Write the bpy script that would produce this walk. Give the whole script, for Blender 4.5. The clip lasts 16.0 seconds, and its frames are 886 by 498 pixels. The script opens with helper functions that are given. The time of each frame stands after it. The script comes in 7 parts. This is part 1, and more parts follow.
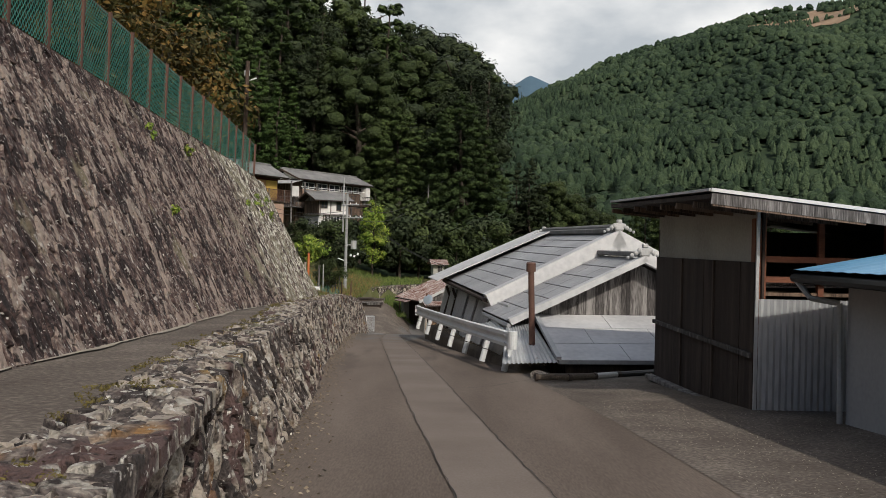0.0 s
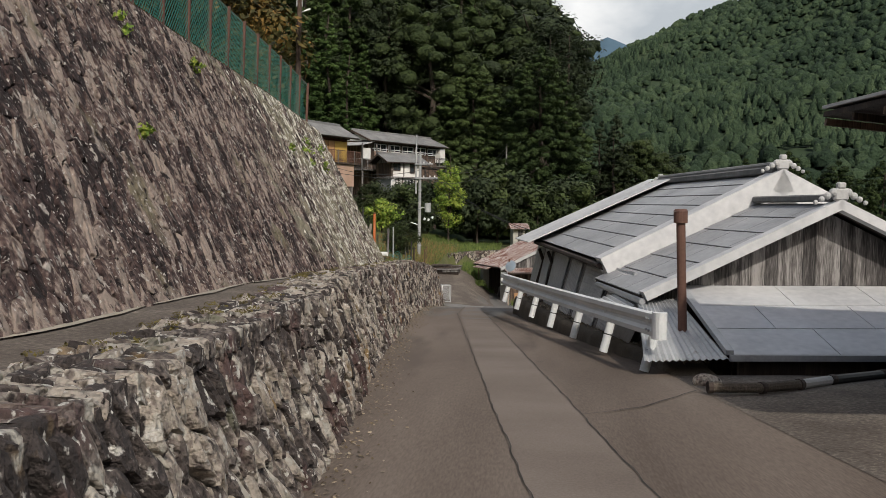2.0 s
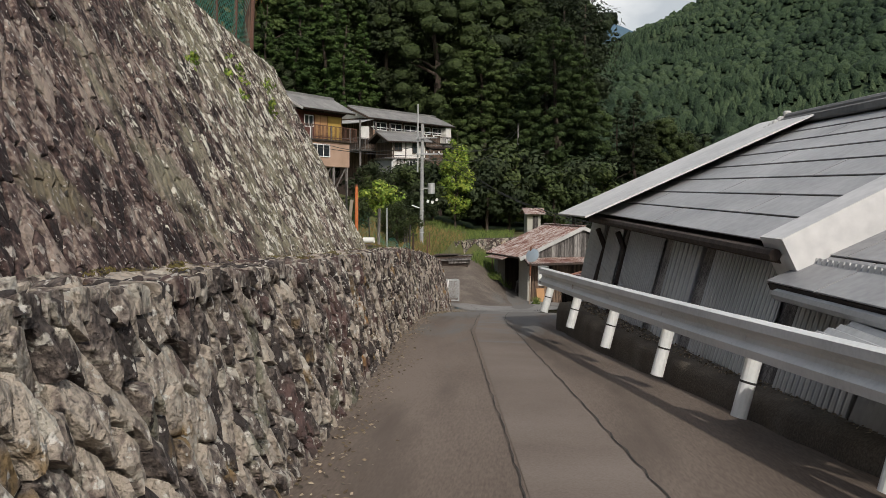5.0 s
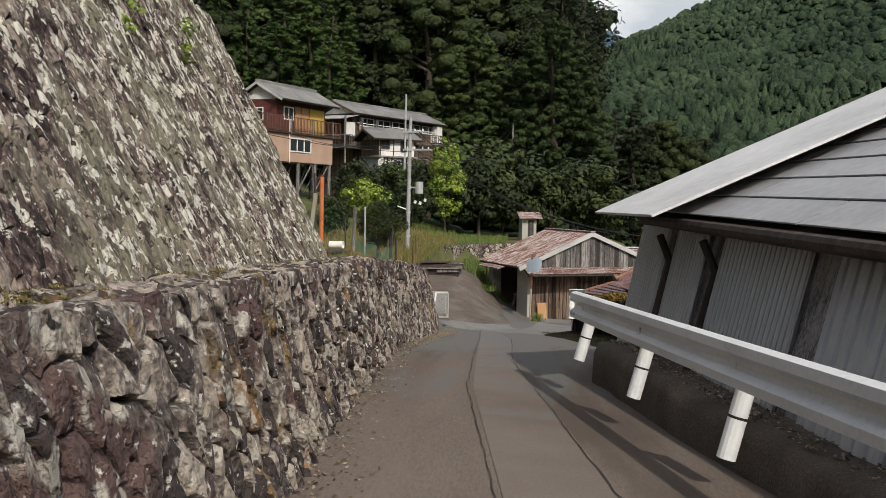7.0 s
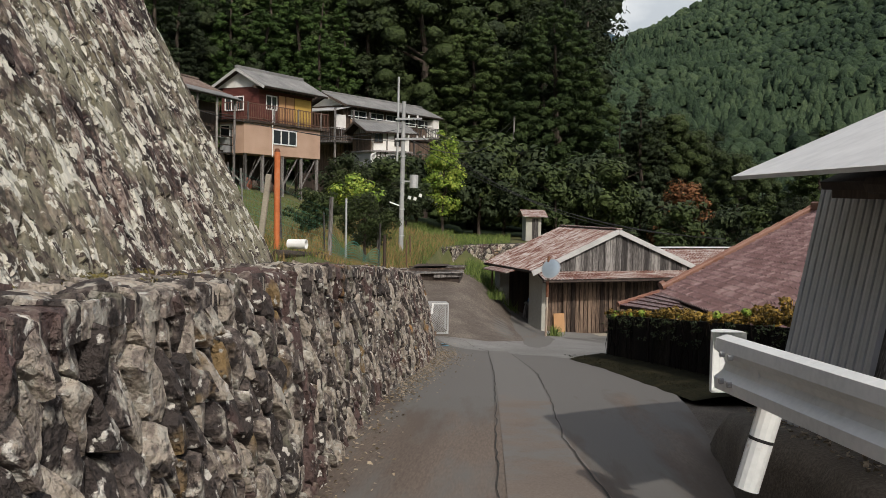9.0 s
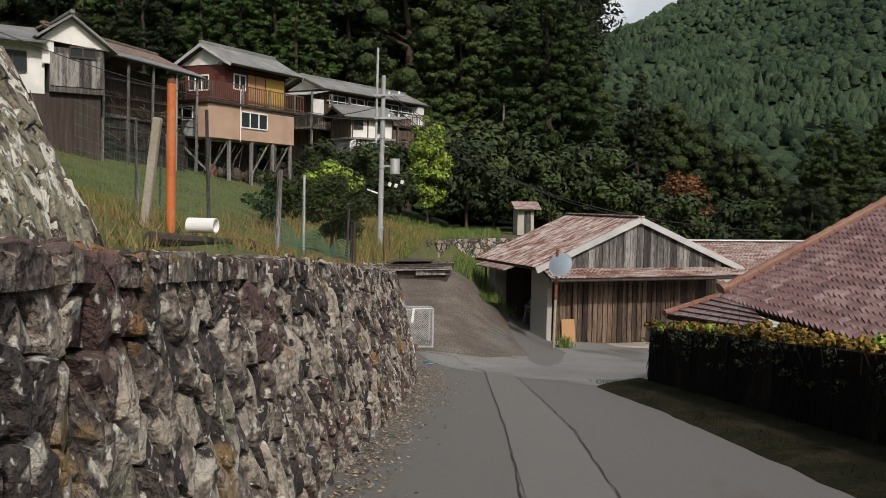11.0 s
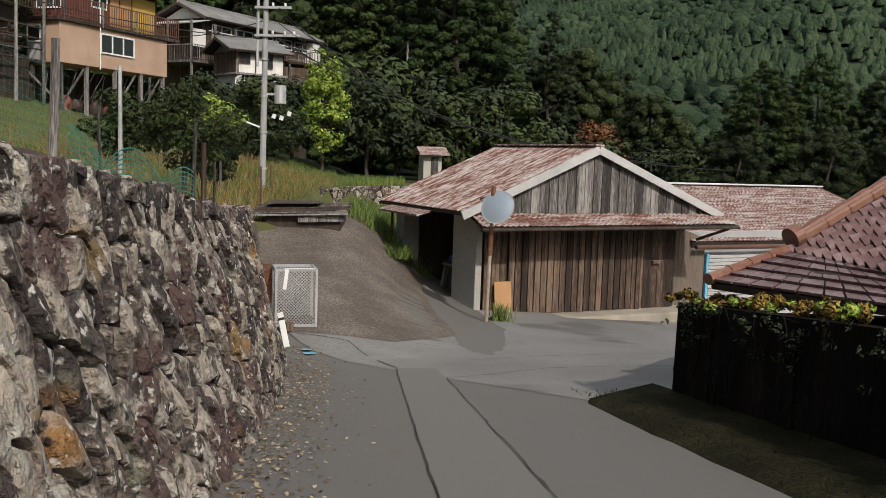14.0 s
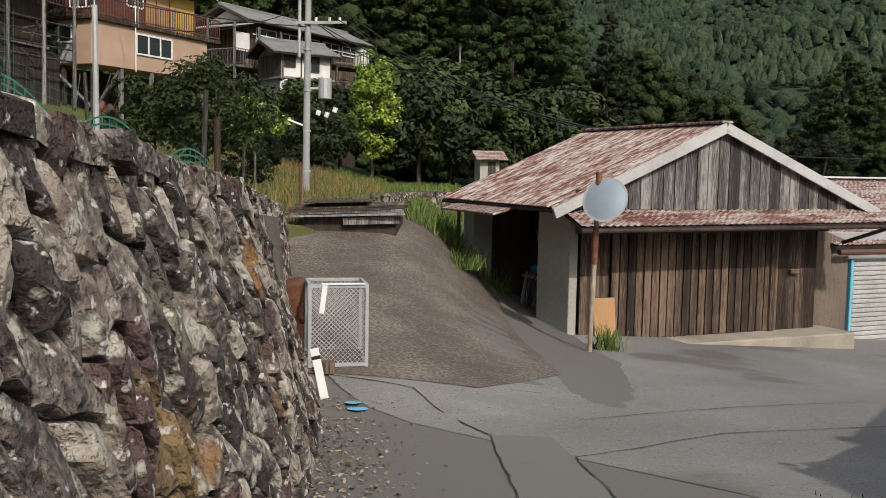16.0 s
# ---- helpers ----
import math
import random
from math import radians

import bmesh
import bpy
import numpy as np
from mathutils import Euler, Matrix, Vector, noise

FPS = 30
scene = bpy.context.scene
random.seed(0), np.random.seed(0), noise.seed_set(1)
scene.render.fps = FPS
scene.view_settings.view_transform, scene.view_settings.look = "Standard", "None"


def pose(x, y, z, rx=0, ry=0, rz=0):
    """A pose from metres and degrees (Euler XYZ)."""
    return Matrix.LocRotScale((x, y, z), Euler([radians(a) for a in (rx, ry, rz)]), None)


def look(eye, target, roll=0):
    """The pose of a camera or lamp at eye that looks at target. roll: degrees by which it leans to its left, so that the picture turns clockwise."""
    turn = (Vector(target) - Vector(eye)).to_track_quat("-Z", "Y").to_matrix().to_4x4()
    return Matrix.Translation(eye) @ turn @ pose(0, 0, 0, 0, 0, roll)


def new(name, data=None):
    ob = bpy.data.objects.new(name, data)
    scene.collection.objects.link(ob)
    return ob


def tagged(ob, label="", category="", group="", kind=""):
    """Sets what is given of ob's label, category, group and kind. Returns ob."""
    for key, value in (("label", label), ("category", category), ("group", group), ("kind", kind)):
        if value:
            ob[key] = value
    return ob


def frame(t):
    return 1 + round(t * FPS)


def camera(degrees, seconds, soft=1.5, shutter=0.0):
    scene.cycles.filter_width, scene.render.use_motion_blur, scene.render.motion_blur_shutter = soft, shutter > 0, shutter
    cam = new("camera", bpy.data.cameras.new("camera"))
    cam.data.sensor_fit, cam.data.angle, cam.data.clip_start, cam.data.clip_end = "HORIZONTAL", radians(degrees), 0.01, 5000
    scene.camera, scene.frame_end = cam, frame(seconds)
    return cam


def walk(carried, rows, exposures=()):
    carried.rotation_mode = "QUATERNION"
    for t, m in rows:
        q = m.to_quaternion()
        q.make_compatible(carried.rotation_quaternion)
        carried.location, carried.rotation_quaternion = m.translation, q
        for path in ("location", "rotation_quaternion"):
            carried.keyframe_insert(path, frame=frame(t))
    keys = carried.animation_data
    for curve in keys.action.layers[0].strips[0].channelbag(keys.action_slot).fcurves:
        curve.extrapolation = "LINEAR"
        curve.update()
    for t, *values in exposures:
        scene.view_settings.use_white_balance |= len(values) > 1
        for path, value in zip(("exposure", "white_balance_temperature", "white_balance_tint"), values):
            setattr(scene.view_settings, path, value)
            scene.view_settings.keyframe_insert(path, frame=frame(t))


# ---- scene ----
cam = camera(50.1, 16.0, soft=0.8)
PATH = [
    (0, (-0.005, 1.506, 1.143), (-0.007, 3.506, 1.128), 1.2),
    (0.5, (-0.084, 2.816, 1.064), (-0.102, 4.816, 1.022), 1.1),
    (1, (-0.153, 4.117, 0.987), (-0.229, 6.115, 0.919), 0.9),
    (1.5, (-0.255, 5.455, 0.886), (-0.375, 7.45, 0.808), 0.5),
    (2, (-0.381, 6.813, 0.801), (-0.542, 8.805, 0.714), 0.5),
    (2.5, (-0.514, 8.196, 0.708), (-0.709, 10.184, 0.623), 0.4),
    (3, (-0.651, 9.589, 0.618), (-0.868, 11.575, 0.538), 0.2),
    (3.5, (-0.785, 10.962, 0.529), (-1.011, 12.948, 0.449), 0.2),
    (4, (-0.904, 12.357, 0.452), (-1.141, 14.341, 0.364), 0.1),
    (4.5, (-0.966, 13.718, 0.376), (-1.187, 15.703, 0.279), 0.0),
    (5, (-1.014, 15.039, 0.304), (-1.189, 17.028, 0.195), 0.2),
    (5.2, (-1.023, 15.593, 0.281), (-1.184, 17.584, 0.171), 0.2),
    (7.3, (-1.459, 20.712, 0.09), (-1.615, 22.703, -0.007), 1.3),
    (7.5, (-1.495, 21.213, 0.066), (-1.658, 23.205, -0.029), 1.2),
    (8, (-1.589, 22.522, -0.012), (-1.754, 24.513, -0.104), 0.5),
    (8.5, (-1.699, 23.805, -0.084), (-1.849, 25.797, -0.179), 0.7),
    (9, (-1.823, 25.106, -0.152), (-1.969, 27.098, -0.249), 1.0),
    (9.2, (-1.872, 25.656, -0.182), (-2.022, 27.648, -0.278), 1.0),
    (11.3, (-2.178, 30.655, -0.571), (-2.286, 32.649, -0.675), 1.2),
    (11.5, (-2.194, 31.08, -0.614), (-2.298, 33.075, -0.718), 1.2),
    (12, (-2.228, 32.092, -0.735), (-2.306, 34.088, -0.841), 1.1),
    (12.5, (-2.238, 33.079, -0.827), (-2.249, 35.075, -0.948), 0.9),
    (13, (-2.255, 34.032, -0.933), (-2.195, 36.024, -1.093), 1.5),
    (13.5, (-2.291, 34.964, -1.02), (-2.192, 36.953, -1.205), 1.9),
    (14, (-2.348, 35.866, -1.126), (-2.249, 37.855, -1.317), 1.9),
    (14.5, (-2.395, 36.769, -1.238), (-2.33, 38.76, -1.422), 1.7),
    (15, (-2.475, 37.685, -1.331), (-2.449, 39.677, -1.504), 1.3),
    (15.5, (-2.558, 38.559, -1.433), (-2.56, 40.552, -1.601), 1.1),
    (16, (-2.645, 39.434, -1.544), (-2.651, 41.427, -1.711), 1.1),
]
walk(cam, [(t, look(eye, target, roll)) for t, eye, target, roll in PATH],
     exposures=[(0, 0.0), (3.5, 0.12), (5, 0.12), (7.5, 0.25), (9, 0.19), (12.5, 0.16), (16, 0.3)])

# ---- world, sun ----
world = bpy.data.worlds.new("sky")
scene.world = world
world.use_nodes = True
_wn = world.node_tree.nodes
_sky = _wn.new("ShaderNodeTexSky")
_sky.sky_type, _sky.sun_disc = "NISHITA", False
SUN_EL, SUN_AZ = 38.0, 157.0   # degrees; azimuth clockwise from +y
_sky.sun_elevation, _sky.sun_rotation = radians(SUN_EL), radians(SUN_AZ)
_sky.dust_density, _sky.ozone_density = 3.0, 1.0
world.node_tree.links.new(_sky.outputs[0], _wn["Background"].inputs[0])
_wn["Background"].inputs[1].default_value = 0.11
sun = new("sun", bpy.data.lights.new("sun", "SUN"))
sun.data.energy, sun.data.angle, sun.data.color = 2.6, radians(0.8), (1.0, 0.94, 0.86)
_d = Vector((math.sin(radians(SUN_AZ)) * math.cos(radians(SUN_EL)), math.cos(radians(SUN_AZ)) * math.cos(radians(SUN_EL)), math.sin(radians(SUN_EL))))
sun.matrix_world = look(_d * 100, (0, 0, 0))
scene.view_settings.exposure = 0.0


# ---- materials ----
def mk(name, stops, scale=3.0, fine=40.0, rough=0.85, bump=0.3, rand=None, metal=0.0, stretch=(1, 1, 1), spots=None, spec=0.35, fine_amt=0.35, dist=0.01, rand_amt=0.5, lump=None, grow=(), tight=1.0, slant=0.0):
    """stops: colours from dark to light; scale: large variation; fine: grain; rand: 'island' or 'object'; spots: (colour, scale, threshold)."""
    m = bpy.data.materials.new(name)
    m.use_nodes = True
    nt = m.node_tree
    N, L = nt.nodes, nt.links
    b = N["Principled BSDF"]
    b.inputs["Roughness"].default_value, b.inputs["Metallic"].default_value = rough, metal
    b.inputs["Specular IOR Level"].default_value = spec
    tc, mp = N.new("ShaderNodeTexCoord"), N.new("ShaderNodeMapping")
    if slant:
        mp.vector_type = "TEXTURE"
        mp.inputs["Rotation"].default_value = (slant, 0, 0)
        mp.inputs["Scale"].default_value = [1 / s for s in stretch]
    else:
        mp.inputs["Scale"].default_value = stretch
    L.new(tc.outputs["Object"], mp.inputs[0])
    n1, n2 = N.new("ShaderNodeTexNoise"), N.new("ShaderNodeTexNoise")
    for n, s, d in ((n1, scale, 5), (n2, fine, 4)):
        n.inputs["Scale"].default_value, n.inputs["Detail"].default_value = s, d
        L.new(mp.outputs[0], n.inputs["Vector"])
    mixf = N.new("ShaderNodeMix")
    mixf.inputs["Factor"].default_value = fine_amt
    L.new(n1.outputs["Fac"], mixf.inputs["A"])
    L.new(n2.outputs["Fac"], mixf.inputs["B"])
    fac = mixf.outputs["Result"]
    if rand:
        if rand == "object":
            src = N.new("ShaderNodeObjectInfo").outputs["Random"]
        else:
            src = N.new("ShaderNodeNewGeometry").outputs["Random Per Island"]
        ma = N.new("ShaderNodeMath")
        ma.operation = "MULTIPLY_ADD"
        ma.inputs[1].default_value = rand_amt
        L.new(src, ma.inputs[0])
        sb = N.new("ShaderNodeMath")
        sb.operation = "SUBTRACT"
        sb.inputs[1].default_value = rand_amt / 2
        L.new(fac, sb.inputs[0])
        L.new(sb.outputs[0], ma.inputs[2])
        fac = ma.outputs[0]
    r = N.new("ShaderNodeValToRGB")
    el = r.color_ramp.elements
    ps = [0.5 + tight * (0.4 * i / max(1, len(stops) - 1) - 0.2) for i in range(len(stops))]
    while len(el) < len(stops):
        el.new(0.5)
    for e, p, c in zip(el, ps, stops):
        e.position, e.color = p, (*c, 1)
    L.new(fac, r.inputs[0])
    col = r.outputs[0]
    for sc, ss, th in (spots or ()):
        n3 = N.new("ShaderNodeTexNoise")
        n3.inputs["Scale"].default_value, n3.inputs["Detail"].default_value = ss, 6
        L.new(mp.outputs[0], n3.inputs["Vector"])
        rr = N.new("ShaderNodeMapRange")
        rr.inputs["From Min"].default_value, rr.inputs["From Max"].default_value = th, th + 0.06
        L.new(n3.outputs["Fac"], rr.inputs["Value"])
        mx = N.new("ShaderNodeMix")
        mx.data_type = "RGBA"
        L.new(rr.outputs[0], mx.inputs["Factor"])
        L.new(col, mx.inputs["A"])
        mx.inputs["B"].default_value = (*sc, 1)
        col = mx.outputs["Result"]
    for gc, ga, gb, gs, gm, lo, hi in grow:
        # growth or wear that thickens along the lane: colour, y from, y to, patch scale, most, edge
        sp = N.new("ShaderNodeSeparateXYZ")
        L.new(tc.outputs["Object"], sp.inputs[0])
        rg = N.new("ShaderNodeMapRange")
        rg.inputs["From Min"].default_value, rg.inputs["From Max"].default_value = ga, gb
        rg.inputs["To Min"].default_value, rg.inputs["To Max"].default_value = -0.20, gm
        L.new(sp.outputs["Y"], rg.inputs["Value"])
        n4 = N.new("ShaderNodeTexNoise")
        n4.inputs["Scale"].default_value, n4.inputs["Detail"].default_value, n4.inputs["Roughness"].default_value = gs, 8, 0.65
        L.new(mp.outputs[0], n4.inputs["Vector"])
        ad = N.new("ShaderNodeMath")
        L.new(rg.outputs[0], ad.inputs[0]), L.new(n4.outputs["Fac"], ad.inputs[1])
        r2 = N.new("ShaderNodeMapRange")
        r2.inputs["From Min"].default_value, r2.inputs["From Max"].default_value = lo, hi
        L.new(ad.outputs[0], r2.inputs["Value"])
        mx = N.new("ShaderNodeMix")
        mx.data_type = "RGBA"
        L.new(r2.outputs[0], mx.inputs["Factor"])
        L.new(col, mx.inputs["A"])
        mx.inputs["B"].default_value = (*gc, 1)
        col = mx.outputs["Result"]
    L.new(col, b.inputs["Base Color"])
    if bump:
        bp = N.new("ShaderNodeBump")
        bp.inputs["Strength"].default_value, bp.inputs["Distance"].default_value = bump, dist
        L.new(n2.outputs["Fac"], bp.inputs["Height"])
        if lump:
            n5, b5 = N.new("ShaderNodeTexNoise"), N.new("ShaderNodeBump")
            n5.inputs["Scale"].default_value, n5.inputs["Detail"].default_value, n5.inputs["Roughness"].default_value = lump[0], 6, 0.65
            L.new(mp.outputs[0], n5.inputs["Vector"])
            b5.inputs["Strength"].default_value, b5.inputs["Distance"].default_value = 1.0, lump[1]
            L.new(n5.outputs["Fac"], b5.inputs["Height"])
            L.new(b5.outputs[0], bp.inputs["Normal"])
        L.new(bp.outputs[0], b.inputs["Normal"])
    return m


STONE = [(0.050, 0.041, 0.038), (0.120, 0.098, 0.087), (0.215, 0.182, 0.156), (0.40, 0.35, 0.29)]
BANK = [(0.018, 0.011, 0.0105), (0.060, 0.038, 0.035), (0.118, 0.081, 0.071), (0.30, 0.24, 0.20)]
SPOTS = [((0.110, 0.070, 0.064), 1.4, 0.55), ((0.18, 0.175, 0.13), 1.9, 0.63), ((0.30, 0.165, 0.065), 1.3, 0.65), ((0.24, 0.165, 0.08), 2.2, 0.63), ((0.45, 0.42, 0.36), 7, 0.58), ((0.58, 0.56, 0.51), 21, 0.605), ((0.030, 0.024, 0.022), 11, 0.625)]
BSPOTS = [((0.27, 0.225, 0.19), 2.6, 0.625), ((0.165, 0.14, 0.095), 0.9, 0.63), ((0.37, 0.335, 0.295), 9, 0.61), ((0.50, 0.47, 0.43), 26, 0.625), ((0.016, 0.011, 0.011), 7, 0.60)]
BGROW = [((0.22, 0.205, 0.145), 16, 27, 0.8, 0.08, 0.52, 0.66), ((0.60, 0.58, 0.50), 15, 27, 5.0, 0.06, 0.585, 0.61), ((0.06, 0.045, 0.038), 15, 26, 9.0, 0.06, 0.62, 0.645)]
BANK_LOOK = dict(fine_amt=0.5, dist=0.04, lump=(6, 0.09), tight=0.55, stretch=(1, 1.12, 0.92), slant=0.39)
M = dict(
    asphalt=mk("asphalt", [(0.088, 0.066, 0.051), (0.130, 0.101, 0.080), (0.172, 0.138, 0.112)], 1.1, 70, 0.9, 0.4, fine_amt=0.4, dist=0.004, stretch=(1, 0.14, 1), tight=0.7, spots=[((0.098, 0.076, 0.060), 0.7, 0.56)], grow=[((0.130, 0.123, 0.113), 20, 38, 1.3, 0.26, 0.54, 0.66)]),
    asphalt_lot=mk("grey_asphalt", [(0.132, 0.127, 0.118), (0.182, 0.177, 0.166), (0.24, 0.234, 0.222)], 0.7, 55, 0.9, 0.4, fine_amt=0.45, dist=0.005, spots=[((0.12, 0.113, 0.104), 0.5, 0.60), ((0.25, 0.245, 0.235), 0.35, 0.66), ((0.085, 0.081, 0.075), 38, 0.62), ((0.30, 0.292, 0.275), 55, 0.64)]),
    asphalt_new=mk("pale_asphalt", [(0.118, 0.093, 0.075), (0.160, 0.130, 0.107), (0.20, 0.168, 0.142)], 0.9, 60, 0.9, 0.4, fine_amt=0.45, dist=0.004, grow=[((0.148, 0.141, 0.130), 20, 38, 1.3, 0.26, 0.54, 0.66)]),
    asphalt_old=mk("coarse_asphalt", [(0.05, 0.039, 0.031), (0.11, 0.09, 0.073), (0.24, 0.205, 0.172)], 1.3, 30, 0.95, 0.8, fine_amt=0.6, dist=0.012),
    crack=mk("crack_filler", [(0.022, 0.02, 0.017), (0.06, 0.052, 0.045)], 8, 80, 0.9, 0),
    # near-black: the shade on the garden wall is put into its dark colour
    dark_wall=mk("dark_shaded_concrete", [(0.005, 0.004, 0.0035), (0.011, 0.009, 0.0075), (0.028, 0.023, 0.018)], 1.0, 20, 1.0, 0.4, stretch=(3, 3, 0.6), spec=0.05, tight=0.8),
    # moss darkened to hold the shade along the garden wall's foot
    shaded_moss=mk("shaded_moss", [(0.007, 0.007, 0.004), (0.016, 0.0155, 0.008), (0.045, 0.038, 0.021)], 2.5, 40, 1.0, 0.7, fine_amt=0.5, dist=0.015, spec=0.05),
    dirt=mk("dirt", [(0.045, 0.036, 0.028), (0.09, 0.075, 0.058), (0.17, 0.145, 0.115)], 2.0, 55, 0.97, 0.6, fine_amt=0.5, dist=0.015),
    concrete=mk("concrete", [(0.20, 0.175, 0.14), (0.31, 0.28, 0.225), (0.42, 0.38, 0.31)], 1.5, 40, 0.9, 0.3),
    stone=mk("wall_stone", STONE, 3.5, 30, 0.93, 1.0, rand="island", fine_amt=0.5, dist=0.03, rand_amt=0.36, spots=SPOTS, lump=(11, 0.07), tight=0.55),
    stone_ob=mk("wall_stone_single", STONE, 3.5, 30, 0.93, 1.0, rand="object", fine_amt=0.5, dist=0.03, rand_amt=0.36, spots=SPOTS, lump=(11, 0.07), tight=0.55),
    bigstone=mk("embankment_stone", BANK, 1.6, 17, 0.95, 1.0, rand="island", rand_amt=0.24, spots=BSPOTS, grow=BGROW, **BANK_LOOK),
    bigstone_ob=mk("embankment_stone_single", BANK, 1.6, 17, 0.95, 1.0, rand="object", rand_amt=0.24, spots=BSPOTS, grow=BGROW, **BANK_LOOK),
    joint=mk("wall_joint", [(0.030, 0.025, 0.022), (0.062, 0.051, 0.044)], 5, 40, 1.0, 0.4),
    grass=mk("grass_ground", [(0.045, 0.055, 0.016), (0.09, 0.097, 0.031), (0.16, 0.13, 0.052)], 0.5, 25, 1.0, 0.6, fine_amt=0.5, dist=0.03),
    forest=mk("forest_floor", [(0.018, 0.034, 0.015), (0.035, 0.058, 0.024), (0.05, 0.075, 0.03)], 0.05, 2, 1.0, 0),
    galv=mk("galvanised_steel", [(0.30, 0.31, 0.315), (0.40, 0.41, 0.415), (0.48, 0.49, 0.495)], 1.5, 25, 0.5, 0.05, metal=0.3),
    white_steel=mk("white_painted_steel", [(0.52, 0.54, 0.53), (0.66, 0.68, 0.67), (0.76, 0.77, 0.76)], 1.2, 30, 0.45, 0.04, spots=[((0.25, 0.17, 0.1), 5, 0.70)]),
    corr=mk("corrugated_steel", [(0.27, 0.275, 0.28), (0.40, 0.41, 0.415), (0.52, 0.53, 0.535)], 0.8, 20, 0.42, 0.05, metal=0.2, stretch=(1, 1, 0.25), spots=[((0.16, 0.11, 0.07), 2.2, 0.70)]),
    roof_grey=mk("grey_roof_sheet", [(0.21, 0.213, 0.22), (0.32, 0.323, 0.33), (0.43, 0.432, 0.435)], 0.7, 12, 0.5, 0.05, metal=0.2, rand="island", rand_amt=0.2),
    roof_white=mk("white_roof_sheet", [(0.42, 0.425, 0.43), (0.56, 0.56, 0.555), (0.68, 0.68, 0.67)], 0.8, 9, 0.6, 0.05, metal=0.1, rand="island", rand_amt=0.2),
    plaster_white=mk("white_plaster", [(0.5, 0.49, 0.46), (0.66, 0.65, 0.62), (0.76, 0.75, 0.72)], 1.5, 25, 0.9, 0.1),
    plaster_pale=mk("pale_plaster", [(0.27, 0.262, 0.225), (0.36, 0.352, 0.31), (0.43, 0.422, 0.375)], 1.0, 25, 0.9, 0.1),
    plaster_peach=mk("peach_siding", [(0.34, 0.225, 0.16), (0.44, 0.30, 0.22), (0.50, 0.35, 0.265)], 0.8, 20, 0.85, 0.1),
    wood_dark=mk("dark_stained_wood", [(0.018, 0.012, 0.010), (0.042, 0.030, 0.024), (0.085, 0.063, 0.050)], 1.2, 14, 0.8, 0.3, stretch=(6, 6, 0.5), rand="island", rand_amt=0.25),
    wood_grey=mk("weathered_grey_wood", [(0.028, 0.025, 0.024), (0.100, 0.092, 0.087), (0.29, 0.275, 0.26)], 1.6, 15, 0.9, 0.5, stretch=(6, 6, 0.4), rand="object", rand_amt=0.2, tight=0.7, fine_amt=0.5),
    wood_brown=mk("weathered_brown_wood", [(0.020, 0.013, 0.010), (0.062, 0.042, 0.031), (0.20, 0.138, 0.098)], 1.4, 14, 0.85, 0.5, stretch=(6, 6, 0.4), rand="object", rand_amt=0.25, tight=0.75, fine_amt=0.5),
    wood_fresh=mk("plywood", [(0.36, 0.20, 0.09), (0.45, 0.26, 0.13)], 2, 20, 0.7, 0.1, stretch=(5, 5, 0.5)),
    red_wood=mk("reddish_timber", [(0.09, 0.032, 0.018), (0.17, 0.065, 0.035), (0.24, 0.10, 0.055)], 2, 20, 0.75, 0.1, stretch=(0.6, 4, 4)),
    red_board=mk("dark_red_boarding", [(0.06, 0.016, 0.013), (0.10, 0.03, 0.024), (0.14, 0.05, 0.04)], 1.5, 12, 0.7, 0.1, stretch=(1, 1, 6)),
    rust_roof=mk("rusty_roof_sheet", [(0.085, 0.030, 0.02), (0.17, 0.075, 0.055), (0.34, 0.28, 0.25), (0.48, 0.45, 0.43)], 3.0, 14, 0.75, 0.1, metal=0.1, fine_amt=0.5, stretch=(0.6, 5, 1), tight=0.5),
    rust_dark=mk("brown_weathered_roof", [(0.07, 0.045, 0.035), (0.14, 0.10, 0.08), (0.22, 0.18, 0.155)], 1.0, 8, 0.8, 0.1, fine_amt=0.5),
    rust=mk("rusty_iron", [(0.07, 0.028, 0.016), (0.15, 0.06, 0.032), (0.24, 0.13, 0.08)], 4, 30, 0.8, 0.2, metal=0.2),
    orange=mk("orange_painted_steel", [(0.35, 0.09, 0.025), (0.48, 0.14, 0.045), (0.42, 0.22, 0.12)], 2, 20, 0.65, 0.1),
    tile=mk("red_brown_roof_tile", [(0.06, 0.028, 0.028), (0.12, 0.065, 0.062), (0.24, 0.165, 0.16)], 3.0, 22, 0.42, 0.1, rand="island", rand_amt=0.16, fine_amt=0.3),
    tile_ob=mk("red_brown_roof_tile_single", [(0.06, 0.028, 0.028), (0.12, 0.065, 0.062), (0.24, 0.165, 0.16)], 3.0, 22, 0.42, 0.1, rand="object", rand_amt=0.16, fine_amt=0.3),
    tile_ridge=mk("orange_brown_ridge_tile", [(0.10, 0.042, 0.028), (0.17, 0.075, 0.048), (0.23, 0.125, 0.09)], 2.0, 18, 0.5, 0.1, rand="island", rand_amt=0.4),
    tile_grey=mk("grey_roof_tile", [(0.10, 0.10, 0.10), (0.17, 0.17, 0.165), (0.25, 0.245, 0.235)], 1.0, 10, 0.7, 0.2, rand="island", rand_amt=0.3),
    blue=mk("blue_roof_sheet", [(0.10, 0.26, 0.42), (0.15, 0.36, 0.55), (0.22, 0.42, 0.6)], 1.5, 12, 0.5, 0.05),
    black=mk("black_plastic", [(0.012, 0.012, 0.012), (0.025, 0.025, 0.025)], 4, 30, 0.5, 0),
    white=mk("white_plastic", [(0.68, 0.69, 0.68), (0.78, 0.78, 0.77)], 3, 30, 0.5, 0),
